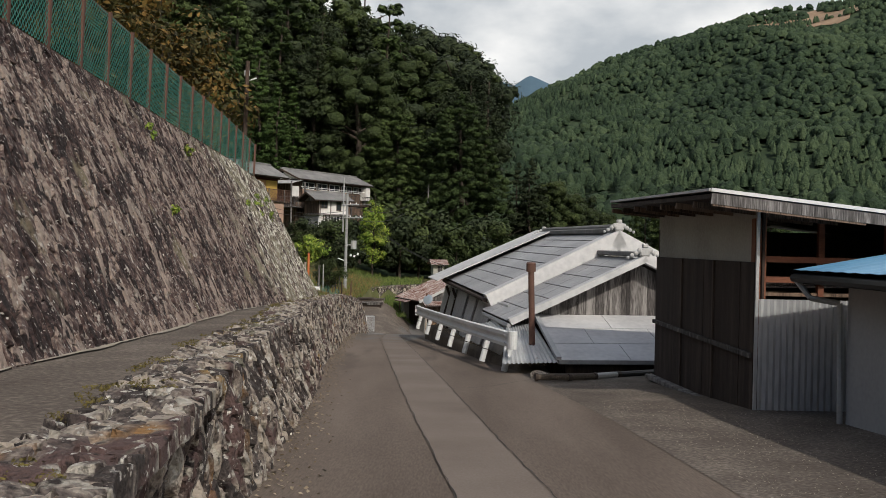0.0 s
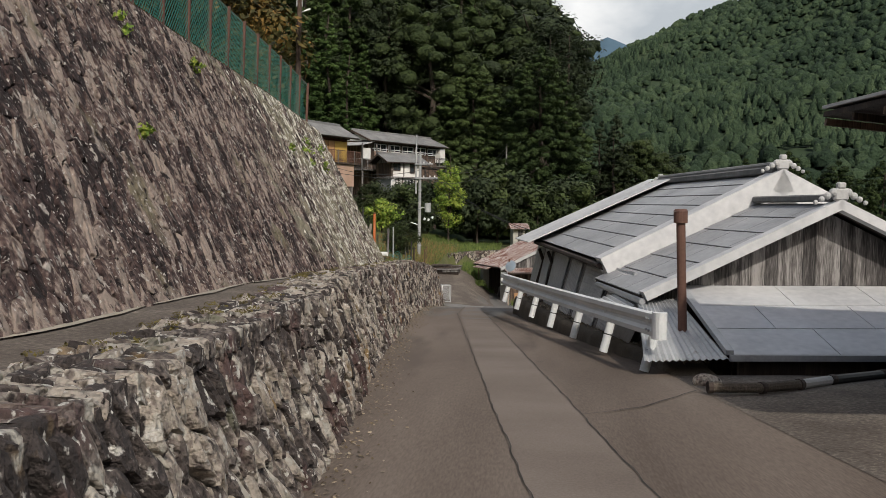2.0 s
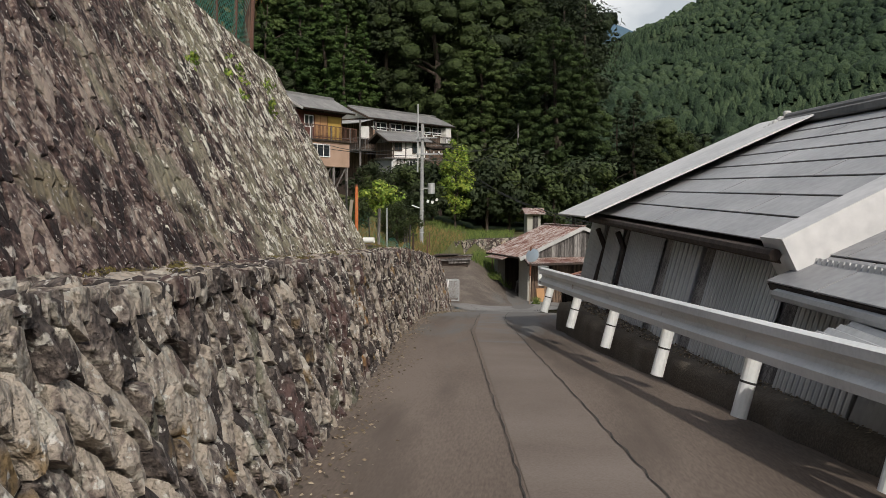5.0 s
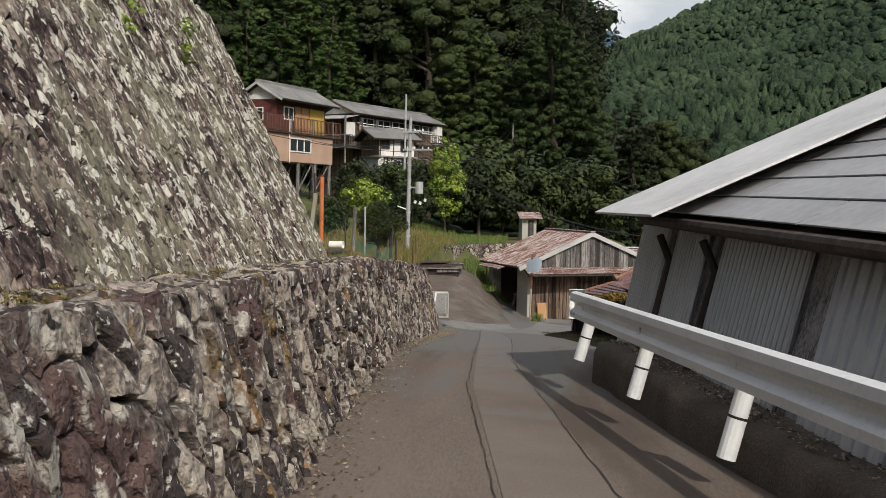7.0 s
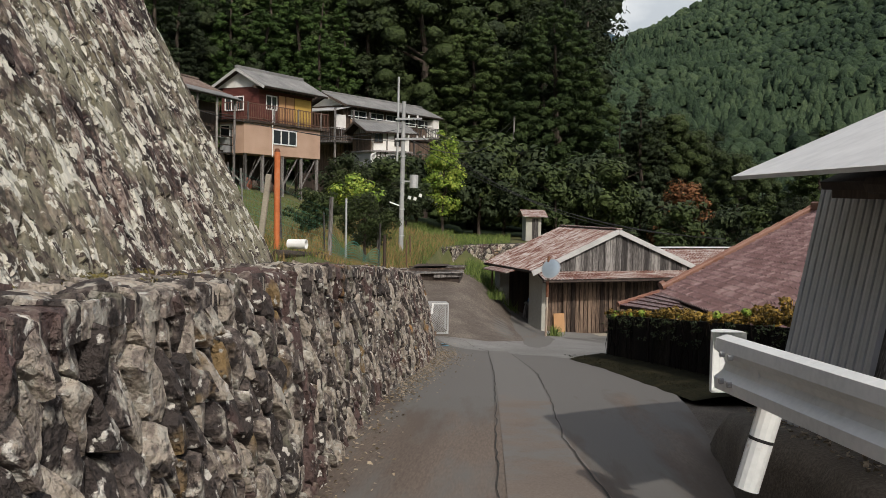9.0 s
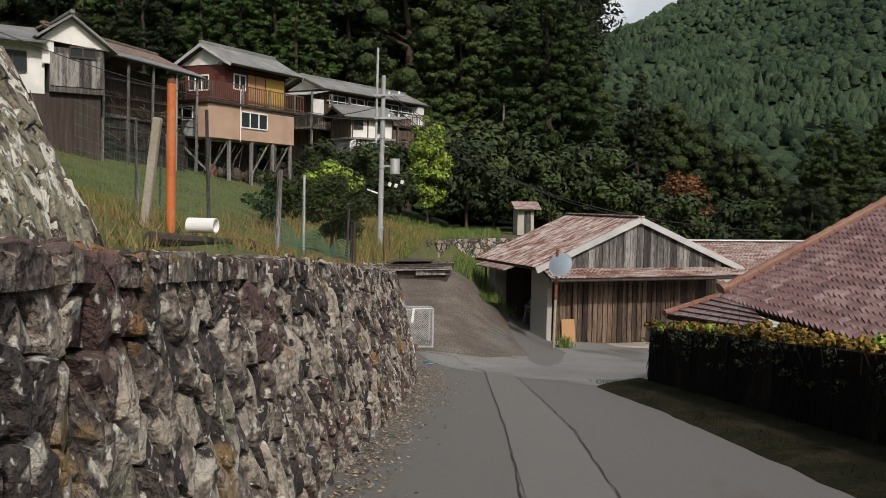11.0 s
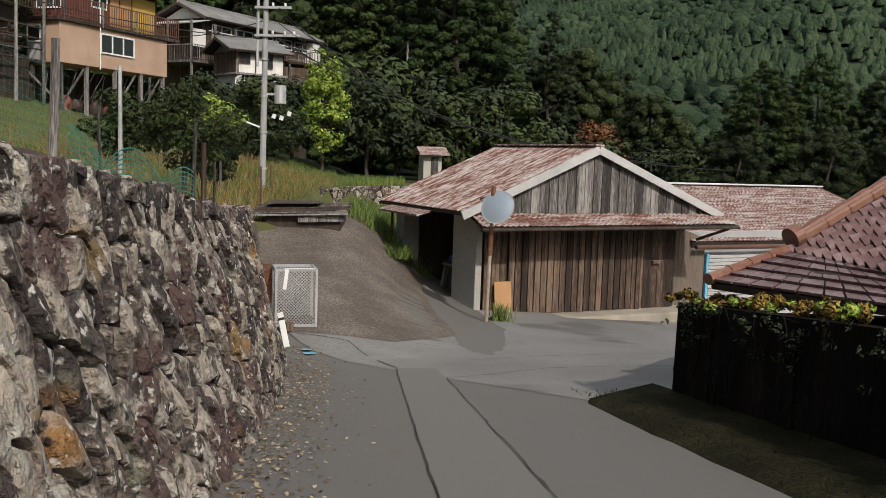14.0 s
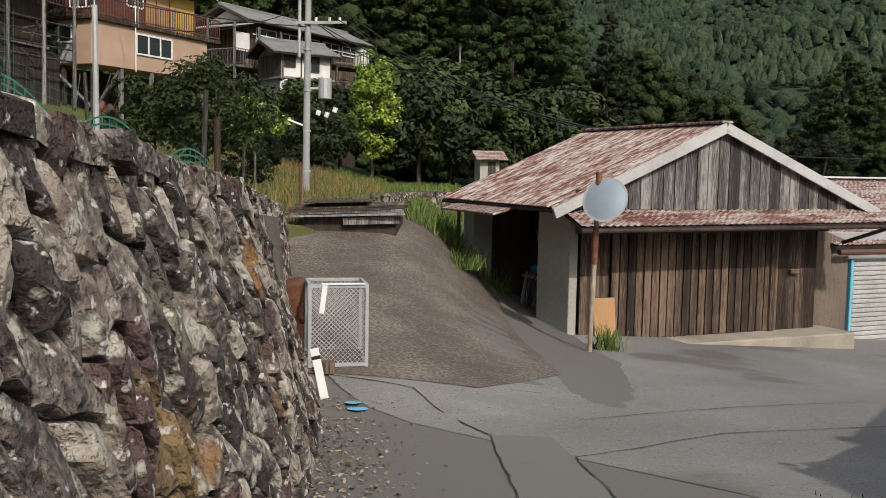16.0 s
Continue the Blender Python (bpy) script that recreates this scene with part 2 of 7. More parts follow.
    green_net=mk("green_mesh", [(0.03, 0.16, 0.12), (0.05, 0.24, 0.185)], 3, 30, 0.6, 0),
    brown_steel=mk("brown_painted_steel", [(0.085, 0.042, 0.03), (0.14, 0.075, 0.054)], 3, 30, 0.7, 0.05),
    yellow=mk("yellow_sheet", [(0.42, 0.27, 0.06), (0.52, 0.35, 0.09)], 2, 20, 0.7, 0),
    teal=mk("blue_tarp", [(0.02, 0.10, 0.28), (0.03, 0.17, 0.4)], 3, 20, 0.5, 0.1),
    blue_paint=mk("light_blue_paint", [(0.10, 0.38, 0.55), (0.2, 0.5, 0.66)], 6, 40, 0.8, 0),
    terracotta=mk("terracotta", [(0.15, 0.05, 0.03), (0.24, 0.09, 0.06)], 3, 30, 0.6, 0.1),
    moss=mk("moss", [(0.09, 0.075, 0.02), (0.19, 0.155, 0.05)], 4, 60, 1.0, 0.6, dist=0.02),
    bark=mk("bark", [(0.03, 0.022, 0.017), (0.06, 0.046, 0.036), (0.1, 0.08, 0.065)], 2, 14, 0.95, 0.5, stretch=(4, 4, 0.6), dist=0.03),
    leaf_dark=mk("dark_foliage", [(0.017, 0.026, 0.011), (0.030, 0.043, 0.018), (0.052, 0.068, 0.028)], 0.3, 4.5, 0.65, 1.0, rand="object", rand_amt=0.2, spec=0.2, tight=0.8, dist=0.22, fine_amt=0.5, lump=(1.6, 0.5)),
    leaf_cedar=mk("cedar_foliage", [(0.024, 0.042, 0.012), (0.044, 0.070, 0.019), (0.074, 0.106, 0.031)], 0.3, 4.5, 0.7, 1.0, rand="object", rand_amt=0.2, spec=0.2, tight=0.8, dist=0.22, fine_amt=0.5, lump=(1.6, 0.5)),
    leaf_fresh=mk("fresh_cedar_foliage", [(0.027, 0.052, 0.012), (0.048, 0.086, 0.020), (0.080, 0.124, 0.032)], 0.3, 4.5, 0.7, 1.0, rand="object", rand_amt=0.2, spec=0.2, tight=0.8, dist=0.22, fine_amt=0.5, lump=(1.6, 0.5)),
    leaf_mid=mk("green_foliage", [(0.023, 0.035, 0.011), (0.042, 0.061, 0.018), (0.075, 0.098, 0.030)], 0.3, 4.5, 0.6, 1.0, rand="object", rand_amt=0.25, spec=0.2, tight=0.9, dist=0.22, fine_amt=0.5, lump=(1.6, 0.5)),
    leaf_bright=mk("bright_green_foliage", [(0.10, 0.17, 0.025), (0.19, 0.28, 0.04), (0.33, 0.38, 0.07)], 0.4, 3, 0.6, 0, rand="island", rand_amt=0.5, spec=0.2),
    leaf_autumn=mk("autumn_foliage", [(0.07, 0.05, 0.012), (0.17, 0.11, 0.022), (0.32, 0.20, 0.04)], 0.4, 3, 0.65, 0, rand="island", rand_amt=0.5, spec=0.2),
    leaf_olive=mk("olive_foliage", [(0.035, 0.035, 0.010), (0.075, 0.062, 0.016), (0.17, 0.10, 0.025)], 0.5, 3, 0.65, 0, rand="island", rand_amt=0.45, spec=0.2),
    leaf_rust=mk("rust_red_foliage", [(0.07, 0.03, 0.012), (0.15, 0.06, 0.025), (0.2, 0.10, 0.04)], 0.4, 3, 0.65, 0, rand="island", rand_amt=0.5, spec=0.2),
    mountain=mk("mountain_foliage", [(0.024, 0.040, 0.024), (0.040, 0.064, 0.035), (0.070, 0.100, 0.052)], 0.016, 1.8, 0.85, 1.0, rand="island", rand_amt=0.22, spec=0.08, fine_amt=0.4, tight=0.8, dist=0.5, lump=(0.7, 0.8)),
    # blue of distance: haze over the far woods, painted as base colour
    far_blue=mk("haze_blue_woods", [(0.07, 0.12, 0.17), (0.09, 0.15, 0.21)], 0.01, 0.1, 1.0, 0),
    scar=mk("bare_earth", [(0.15, 0.10, 0.06), (0.26, 0.18, 0.115), (0.33, 0.24, 0.16)], 0.06, 0.6, 1.0, 0.3),
    weed=mk("dry_grass", [(0.10, 0.085, 0.03), (0.19, 0.14, 0.055), (0.26, 0.17, 0.07)], 1, 10, 0.9, 0, rand="island", rand_amt=0.5),
    lawn=mk("grass_blades", [(0.045, 0.075, 0.015), (0.09, 0.135, 0.028), (0.16, 0.20, 0.05)], 0.6, 6, 0.8, 0, rand="island", rand_amt=0.5),
    litter=mk("leaf_litter", [(0.10, 0.075, 0.045), (0.20, 0.155, 0.10), (0.34, 0.28, 0.2)], 8, 40, 0.9, 0, rand="island", rand_amt=0.8),
    barge=mk("grey_white_paint", [(0.30, 0.30, 0.29), (0.42, 0.42, 0.41), (0.5, 0.5, 0.49)], 1.5, 25, 0.7, 0.05),
    pole_grey=mk("grey_pole", [(0.22, 0.225, 0.225), (0.30, 0.305, 0.305), (0.37, 0.37, 0.365)], 1.5, 25, 0.7, 0.05),
    worn_pole=mk("rust_stained_white_pole", [(0.16, 0.10, 0.065), (0.34, 0.28, 0.22), (0.46, 0.43, 0.38)], 2.5, 25, 0.7, 0.1, stretch=(1, 1, 0.4), tight=0.8),
    tan_sheet=mk("tan_corrugated_sheet", [(0.10, 0.078, 0.062), (0.16, 0.127, 0.102), (0.21, 0.17, 0.14)], 1.0, 20, 0.7, 0.05),
    mirror=mk("mirror_steel", [(0.36, 0.44, 0.50), (0.46, 0.53, 0.58)], 2, 10, 0.45, 0, metal=0.6),
)
g_ = bpy.data.materials.new("window_glass")
g_.use_nodes = True
_b = g_.node_tree.nodes["Principled BSDF"]
_b.inputs["Base Color"].default_value, _b.inputs["Roughness"].default_value, _b.inputs["Specular IOR Level"].default_value = (0.03, 0.035, 0.04, 1), 0.08, 0.7
M["glass"] = g_
c_ = bpy.data.materials.new("cloud_backdrop")
c_.use_nodes = True
_n, _l = c_.node_tree.nodes, c_.node_tree.links
_n.remove(_n["Principled BSDF"])
_tc, _mp, _ns, _cr, _em = (_n.new(k) for k in ("ShaderNodeTexCoord", "ShaderNodeMapping", "ShaderNodeTexNoise", "ShaderNodeValToRGB", "ShaderNodeEmission"))
_mp.inputs["Scale"].default_value = (1, 1, 1.9)
_ns.inputs["Scale"].default_value, _ns.inputs["Detail"].default_value, _ns.inputs["Roughness"].default_value = 0.0026, 7, 0.5
_e = _cr.color_ramp.elements
_e[0].position, _e[0].color = 0.38, (0.50, 0.54, 0.58, 1)
_e[1].position, _e[1].color = 0.62, (0.95, 0.95, 0.94, 1)
_l.new(_tc.outputs["Object"], _mp.inputs[0]), _l.new(_mp.outputs[0], _ns.inputs["Vector"]), _l.new(_ns.outputs["Fac"], _cr.inputs[0])
_l.new(_cr.outputs[0], _em.inputs[0]), _l.new(_em.outputs[0], _n["Material Output"].inputs[0])
M["cloud"] = c_


# ---- mesh helpers ----
def ob_mesh(name, verts, faces, mat, parent=None, label="", smooth=False):
    me = bpy.data.meshes.new(name)
    me.from_pydata([tuple(v) for v in verts], [], faces)
    me.materials.append(M[mat])
    if smooth:
        me.polygons.foreach_set("use_smooth", [True] * len(me.polygons))
    ob = new(name, me)
    if parent is not None:
        ob.parent = parent
    return tagged(ob, label)


def ob_quads(name, V, mat, parent=None, label=""):
    """V: n x 4 x 3 corners of separate quads; four more rows are the shading normals at the corners."""
    V = np.asarray(V, np.float32)
    nrm = V[:, 4:] if V.shape[1] == 8 else None
    V = V[:, :4]
    n = len(V)
    me = bpy.data.meshes.new(name)
    me.vertices.add(4 * n), me.loops.add(4 * n), me.polygons.add(n)
    me.vertices.foreach_set("co", np.asarray(V, np.float32).ravel())
    me.loops.foreach_set("vertex_index", np.arange(4 * n, dtype=np.int32))
    me.polygons.foreach_set("loop_start", np.arange(0, 4 * n, 4, dtype=np.int32))
    me.update(calc_edges=True)
    if nrm is not None:
        me.polygons.foreach_set("use_smooth", np.ones(n, bool))
        me.normals_split_custom_set_from_vertices(nrm.reshape(-1, 3).tolist())
    me.materials.append(M[mat])
    ob = new(name, me)
    if parent is not None:
        ob.parent = parent
    return tagged(ob, label)


def part(name, bm, mat, parent=None, label="", smooth=False):
    me = bpy.data.meshes.new(name)
    bm.to_mesh(me)
    bm.free()
    me.materials.append(M[mat])
    if smooth:
        me.polygons.foreach_set("use_smooth", [True] * len(me.polygons))
    ob = new(name, me)
    if parent is not None:
        ob.parent = parent
    return tagged(ob, label)


def thing(name, m, label, category, group="", kind=""):
    ob = new(name)
    ob.empty_display_size = 0.2
    ob.matrix_world = m
    return tagged(ob, label, category, group, kind)


def bx(bm, x0, y0, z0, x1, y1, z1, bev=0.0, m=None):
    """A box between two corners, bevelled."""
    t = Matrix.Translation(((x0 + x1) / 2, (y0 + y1) / 2, (z0 + z1) / 2)) @ Matrix.Diagonal((abs(x1 - x0), abs(y1 - y0), abs(z1 - z0), 1))
    g = bmesh.ops.create_cube(bm, size=1, matrix=(m @ t) if m else t)
    if bev:
        es = {e for v in g["verts"] for e in v.link_edges}
        bmesh.ops.bevel(bm, geom=list(es), offset=bev, segments=1, affect="EDGES")
    return bm


def box(name, c0, c1, mat, parent=None, label="", bev=0.01):
    return part(name, bx(bmesh.new(), *c0, *c1, bev), mat, parent, label)


def cyl(bm, p, q, r0, r1=None, seg=10):
    """A round bar from p to q."""
    p, q = Vector(p), Vector(q)
    d = q - p
    m = Matrix.Translation((p + q) / 2) @ d.to_track_quat("Z", "Y").to_matrix().to_4x4()
    bmesh.ops.create_cone(bm, cap_ends=True, segments=seg, radius1=r0, radius2=r0 if r1 is None else r1, depth=d.length, matrix=m)
    return bm


def bar(name, p, q, r, mat, parent=None, label="", r1=None, seg=10):
    return part(name, cyl(bmesh.new(), p, q, r, r1, seg), mat, parent, label, smooth=False)


def beam(bm, p, q, w, h, bev=0.0, up=(0, 0, 1)):
    """A squared timber from p to q, w wide and h high."""
    p, q = Vector(p), Vector(q)
    d = q - p
    y = d.normalized()
    x = y.cross(Vector(up)).normalized()
    z = x.cross(y)
    m = Matrix((x, y, z)).transposed().to_4x4()
    m.translation = (p + q) / 2
    return bx(bm, -w / 2, -d.length / 2, -h / 2, w / 2, d.length / 2, h / 2, bev, m)


def slab(bm, a, b, c, d, t):
    """A sheet with corners a b c d (upper face, anticlockwise from above) and thickness t downwards along its normal."""
    a, b, c, d = (Vector(v) for v in (a, b, c, d))
    n = (b - a).cross(d - a).normalized() * t
    vs = [bm.verts.new(v) for v in (a, b, c, d, a - n, b - n, c - n, d - n)]
    for f in ((0, 1, 2, 3), (7, 6, 5, 4), (0, 4, 5, 1), (1, 5, 6, 2), (2, 6, 7, 3), (3, 7, 4, 0)):
        bm.faces.new([vs[i] for i in f])
    return bm


def lerp(a, b, t):
    return Vector(a) * (1 - t) + Vector(b) * t


def corrugated(name, a, b, c, d, mat, parent=None, label="", pitch=0.076, amp=0.011, t=0.004, grooved=False):
    """A corrugated sheet: a to b is its lower edge, d to c its upper edge; the waves run from a to d."""
    a, b, c, d = (Vector(v) for v in (a, b, c, d))
    n = (b - a).cross(d - a).normalized()
    k = max(4, int((b - a).length / pitch * 4))
    vs, fs = [], []
    for i in range(k + 1):
        o = n * amp * ((1.0, 0.8, -1.3, 0.8)[i % 4] if grooved else math.sin(i * math.pi / 2))
        s = min(1.0, (i + ((0, 0.45, 0, -0.45)[i % 4] if grooved else 0)) / k)
        lo, hi = lerp(a, b, s) + o, lerp(d, c, s) + o
        vs += [lo, hi, lo - n * t, hi - n * t]
    for i in range(k):
        j, e = 4 * i, 4 * i + 4
        fs += [(j, e, e + 1, j + 1), (j + 2, j + 3, e + 3, e + 2), (j, j + 2, e + 2, e), (j + 1, e + 1, e + 3, j + 3)]
    return ob_mesh(name, vs, fs, mat, parent, label)


def sheet_rows(name, a, b, c, d, rows, cols, mat, parent, t=0.012, gap=0.012, stagger=True, lift=0.012):
    """Rows of roof sheets: a to b is the eave, d to c the ridge. Each sheet is a piece."""
    a, b, c, d = (Vector(v) for v in (a, b, c, d))
    n = (b - a).cross(d - a).normalized()
    rnd = random.Random(len(name) + rows * 7 + cols)
    for r in range(rows):
        f0, f1 = r / rows, (r + 1) / rows
        cuts = [0.0]
        if cols > 1:
            cuts += [min(0.97, max(0.03, (k + (0.5 if stagger and r % 2 else 0.0) + rnd.uniform(-0.12, 0.12)) / cols)) for k in range(0 if (stagger and r % 2) else 1, cols)]
        cuts.append(1.0)
        for k in range(len(cuts) - 1):
            s0, s1 = cuts[k], cuts[k + 1]
            P = lambda s, f: lerp(lerp(a, b, s), lerp(d, c, s), f)
            g0, g1 = gap / (b - a).length, gap / (d - a).length
            bm = slab(bmesh.new(), P(s0 + g0, f0 - 0.0) + n * (lift * 2), P(s1 - g0, f0) + n * (lift * 2), P(s1 - g0, f1 - g1) + n * lift, P(s0 + g0, f1 - g1) + n * lift, t)
            part(name, bm, mat, parent)


def boards(name, p, q, h0, h1, n, mat, parent, t=0.02, gap=0.006, zb=None, out=None):
    """Upright boards side by side from p to q; h0 and h1 may be functions of 0..1 giving lower and upper height."""
    p, q = Vector((*p[:2], 0)), Vector((*q[:2], 0))
    d = q - p
    nn = Vector((d.y, -d.x, 0)).normalized()
    f0 = h0 if callable(h0) else (lambda s: h0)
    f1 = h1 if callable(h1) else (lambda s: h1)
    rnd = random.Random(n)
    for i in range(n):
        s0, s1 = i / n, (i + 1) / n
        e = gap / d.length / 2
        o = nn * rnd.uniform(0, 0.008)
        A, B = p + d * (s0 + e) + o, p + d * (s1 - e) + o
        bm = bmesh.new()
        pts = [(A, f0(s0)), (B, f0(s1)), (B, f1(s1)), (A, f1(s0))]
        vs = [bm.verts.new((v.x + nn.x * t, v.y + nn.y * t, z + (rnd.uniform(-0.015, 0.015) if k < 2 else 0))) for k, (v, z) in enumerate(pts)] + [bm.verts.new((v.x, v.y, z)) for v, z in pts]
        for f in ((0, 1, 2, 3), (7, 6, 5, 4), (0, 4, 5, 1), (1, 5, 6, 2), (2, 6, 7, 3), (3, 7, 4, 0)):
            bm.faces.new([vs[k] for k in f])
        part(name, bm, mat, parent)


# ---- lie of the land ----
def road_z(y):
    return float(np.interp(y, [-30, 1.5, 11, 16, 25, 31, 34.5, 40, 45.5, 51, 56, 80, 200], [1.9, -0.1, -0.70, -0.97, -1.5, -1.86, -2.1, -2.72, -3.38, -3.74, -3.9, -4.2, -6.0]))


def wall_x(y):      # foot of the dry-stone wall
    return float(np.interp(y, [-30, 0, 7.6, 11.3, 14.3, 17.2, 20, 25.3, 27.4, 33, 36, 40, 43.8, 46.5, 48.2, 50.5, 52.8], [-0.9, -1.0, -1.23, -1.5, -1.7, -2.03, -2.27, -2.63, -2.8, -3.08, -3.15, -3.19, -3.34, -3.6, -4.0, -4.5, -4.75]))


def top_x(y):       # front edge of its top
    return float(np.interp(y, [-30, 0, 4, 5.5, 7.5, 10.9, 14.2, 16.2, 20, 27, 31.4, 38, 44, 48.2, 52.8], [-0.75, -0.8, -0.9, -1.07, -1.36, -1.75, -1.95, -2.25, -2.55, -2.95, -3.2, -3.42, -3.7, -4.3, -5.0]))


def top_z(y):
    return float(np.interp(y, [-30, -10, 4, 11.7, 17.4, 25, 31.5, 36, 38, 40, 42, 44, 48.2, 52.8], [1.9, 1.1, 0.5, 0.194, 0.037, -0.32, -0.60, -0.92, -1.09, -1.27, -1.46, -1.62, -1.87, -2.08]))


def terrace_z(y):
    return top_z(y) - 0.13


def bank_x(y, z):   # face of the embankment
    return -0.076 * y - 0.522 * z - 2.221


def bank_top(y):
    return float(np.interp(y, [-30, 12.5, 20.5, 29, 34, 36], [4.2, 3.5, 3.39, 3.33, 3.15, 3.1]))


BANK_END = 35.5


def smooth(a, b, x):
    t = min(1.0, max(0.0, (x - a) / (b - a)))
    return t * t * (3 - 2 * t)


def ramp(x, y):
    return (1 - smooth(-3.7, -1.1, x - 0.06 * max(0, y - 52))) * max(0.0, min(y, 54.5) - 46.6) * 0.205


def lot_z(x, y):
    return road_z(y) + ramp(x, y) - 0.075 * smooth(46, 51, y) * max(0.0, min(x, 7.0) + 0.6)


def hill_z(x, y):
    z0 = float(np.interp(y, [30, 35.5, 40, 44, 48, 53, 60, 100, 140], [-0.7, -0.95, -1.13, -1.60, -1.92, -2.35, -2.5, -2.3, -2.0]))
    x0 = float(np.interp(y, [35, 48, 55, 65, 100], [-4.5, -4.7, -5.6, -6.6, -6.8]))
    return z0 + 0.27 * max(0.0, min(x0 - x, 60))


def far_z(x, y):
    r, a = math.hypot(x, y - 1.5), math.degrees(math.atan2(x, y - 1.5))
    e = float(np.interp(a, [-180, -90, -30, -2, 3, 6, 9.3, 12.6, 15.5, 18, 22, 26, 40, 70, 180], [12, 11, 9, 8.0, 8.2, 9.8, 11.1, 12.2, 13.2, 13.8, 14.4, 15.0, 17, 16, 12]))
    r0 = float(np.interp(a, [-180, -60, -2, 6, 40, 120, 180], [60, 90, 112, 150, 150, 100, 60]))
    r1 = float(np.interp(a, [-180, -2, 3, 8, 180], [380, 300, 460, 540, 420]))
    t = max(0.0, (r - r0) / (r1 - r0))
    h = r1 * math.tan(radians(e)) - 4
    return h * (t ** 1.25 if t < 1 else 1 - 0.25 * min(1.0, (t - 1) * 2)) + (noise.noise(Vector((x, y, 0)) * 0.02) * 4 + noise.noise(Vector((x, y, 3)) * 0.006) * 14) * min(1.0, t * 2) + 15 * math.sin(math.pi * min(1.0, t)) * (0.35 - abs(noise.noise(Vector((x, y, 9)) * 0.009)) * 1.6) * smooth(4, 10, a)


def base_z(x, y):
    f = far_z(x, y)
    if y < 52.6:
        w = wall_x(y)
        if x > w - 0.2:
            z = lot_z(x, y)
            if x > w + 2.2:
                z -= 0.03
            if 17.9 < y < 31.5 and x > 0.9 - 0.155 * (y - 18.6) + 0.35:
                z -= 0.9
            if x > 6:
                z -= 0.08 * (x - 6)
            return max(z, -14) + f
        tz = terrace_z(y)
        bx_ = bank_x(y, tz)
        if y < BANK_END:
            if x > bx_ - 0.1:
                return tz + f
            zt = bank_top(y) - 0.25
            zp = (-x - 0.076 * y - 2.221) / 0.522 - 0.35
            return (min(zp, zt) if zp < zt else zt + 0.32 * max(0, bank_x(y, bank_top(y)) - x - 1.5)) + f
        return tz + f if x > bx_ - 0.2 else max(tz, hill_z(x, y)) + f
    if x < -4.85 - 0.03 * (y - 52):
        return hill_z(x, y) + f
    if y < 58 or (x > -1.5 and y < 80) or x > 7:
        z = lot_z(x, y)
        return max(z - 0.1 * max(0, x - 9), -14) + f
    back = float(np.interp(x, [-6.2, -3.5, 1.0, 6.0], [73, 80, 84, 86]))
    return (-2.6 if y > back else float(np.interp(y, [58, 63, 75], [lot_z(-2.5, 58), -3.3, -3.6]))) + f



def ground_z(x, y):
    w = smooth(130, 185, math.hypot(x, y)) * smooth(2, 18, x)
    return base_z(x, y) * (1 - w) + (far_z(x, y) - 2.0) * w if w > 0 else base_z(x, y)


def build_ground():
    ys = [-400, -250, -150, -90, -60, -40, -30, -24, -18] + list(np.arange(-14, 70, 0.5)) + list(np.arange(70, 130, 2)) + list(np.arange(130, 330, 6)) + list(np.arange(330, 620, 10)) + [640, 660, 690] + [760, 900, 1200]
    offs = [-900, -600, -430, -320, -250, -200, -160, -130, -105, -85, -68, -54, -43, -34, -27, -22, -18, -15, -12.5, -10.5, -9, -8, -7.2, -6.5, -6, -5.5, -5, -4.5, -4, -3.5, -3, -2.6, -2.2, -1.9, -1.6, -1.3, -1.0, -0.75, -0.5, -0.3, -0.16, 0.3, 0.8, 1.3, 1.8, 2.1, 2.3, 2.6, 2.9, 3.2, 3.6, 4, 4.5, 5, 6, 7, 8, 9.5, 11, 13, 15, 18, 22, 27, 34, 43, 54, *range(66, 400, 11), 420, 460, 520, 650, 900]
    V, F = [], []
    for y in ys:
        for o in offs:
            x = wall_x(min(52.6, y)) + o
            V.append((x, y, ground_z(x, y) - 0.02))
    n = len(offs)
    for j in range(len(ys) - 1):
        for i in range(n - 1):
            F.append((j * n + i, j * n + i + 1, (j + 1) * n + i + 1, (j + 1) * n + i))
    g = ob_mesh("ground", V, F, "dirt", None, "bare dirt and grass ground rising to wooded slopes", smooth=True)
    g.data.materials.append(M["forest"])
    g.data.materials.append(M["grass"])
    idx = []
    for p in g.data.polygons:
        c = p.center
        r = math.hypot(c.x, c.y)
        idx.append(1 if r > 100 else 2 if c.x > 9 or (c.x < -4.3 and c.y > 35.2) or (c.x < bank_x(c.y, bank_top(c.y)) - 0.6 and c.y < 36) or c.y > 60 else 0)
    g.data.polygons.foreach_set("material_index", idx)
    return tagged(g, category="ground", kind="structure")


build_ground()


def strip(name, ys, left, right, zf, mat, label, lift=0.0, cols=6, category="road"):
    """A paved sheet between two edges given as functions of y."""
    V, F = [], []
    for y in ys:
        for i in range(cols + 1):
            x = left(y) + (right(y) - left(y)) * i / cols
            V.append((x, y, zf(x, y) + lift))
    for j in range(len(ys) - 1):
        for i in range(cols):
            k = j * (cols + 1) + i
            F.append((k, k + 1, k + cols + 2, k + cols + 1))
    return tagged(ob_mesh(name, V, F, mat, None, label, smooth=True), category=category, kind="structure")


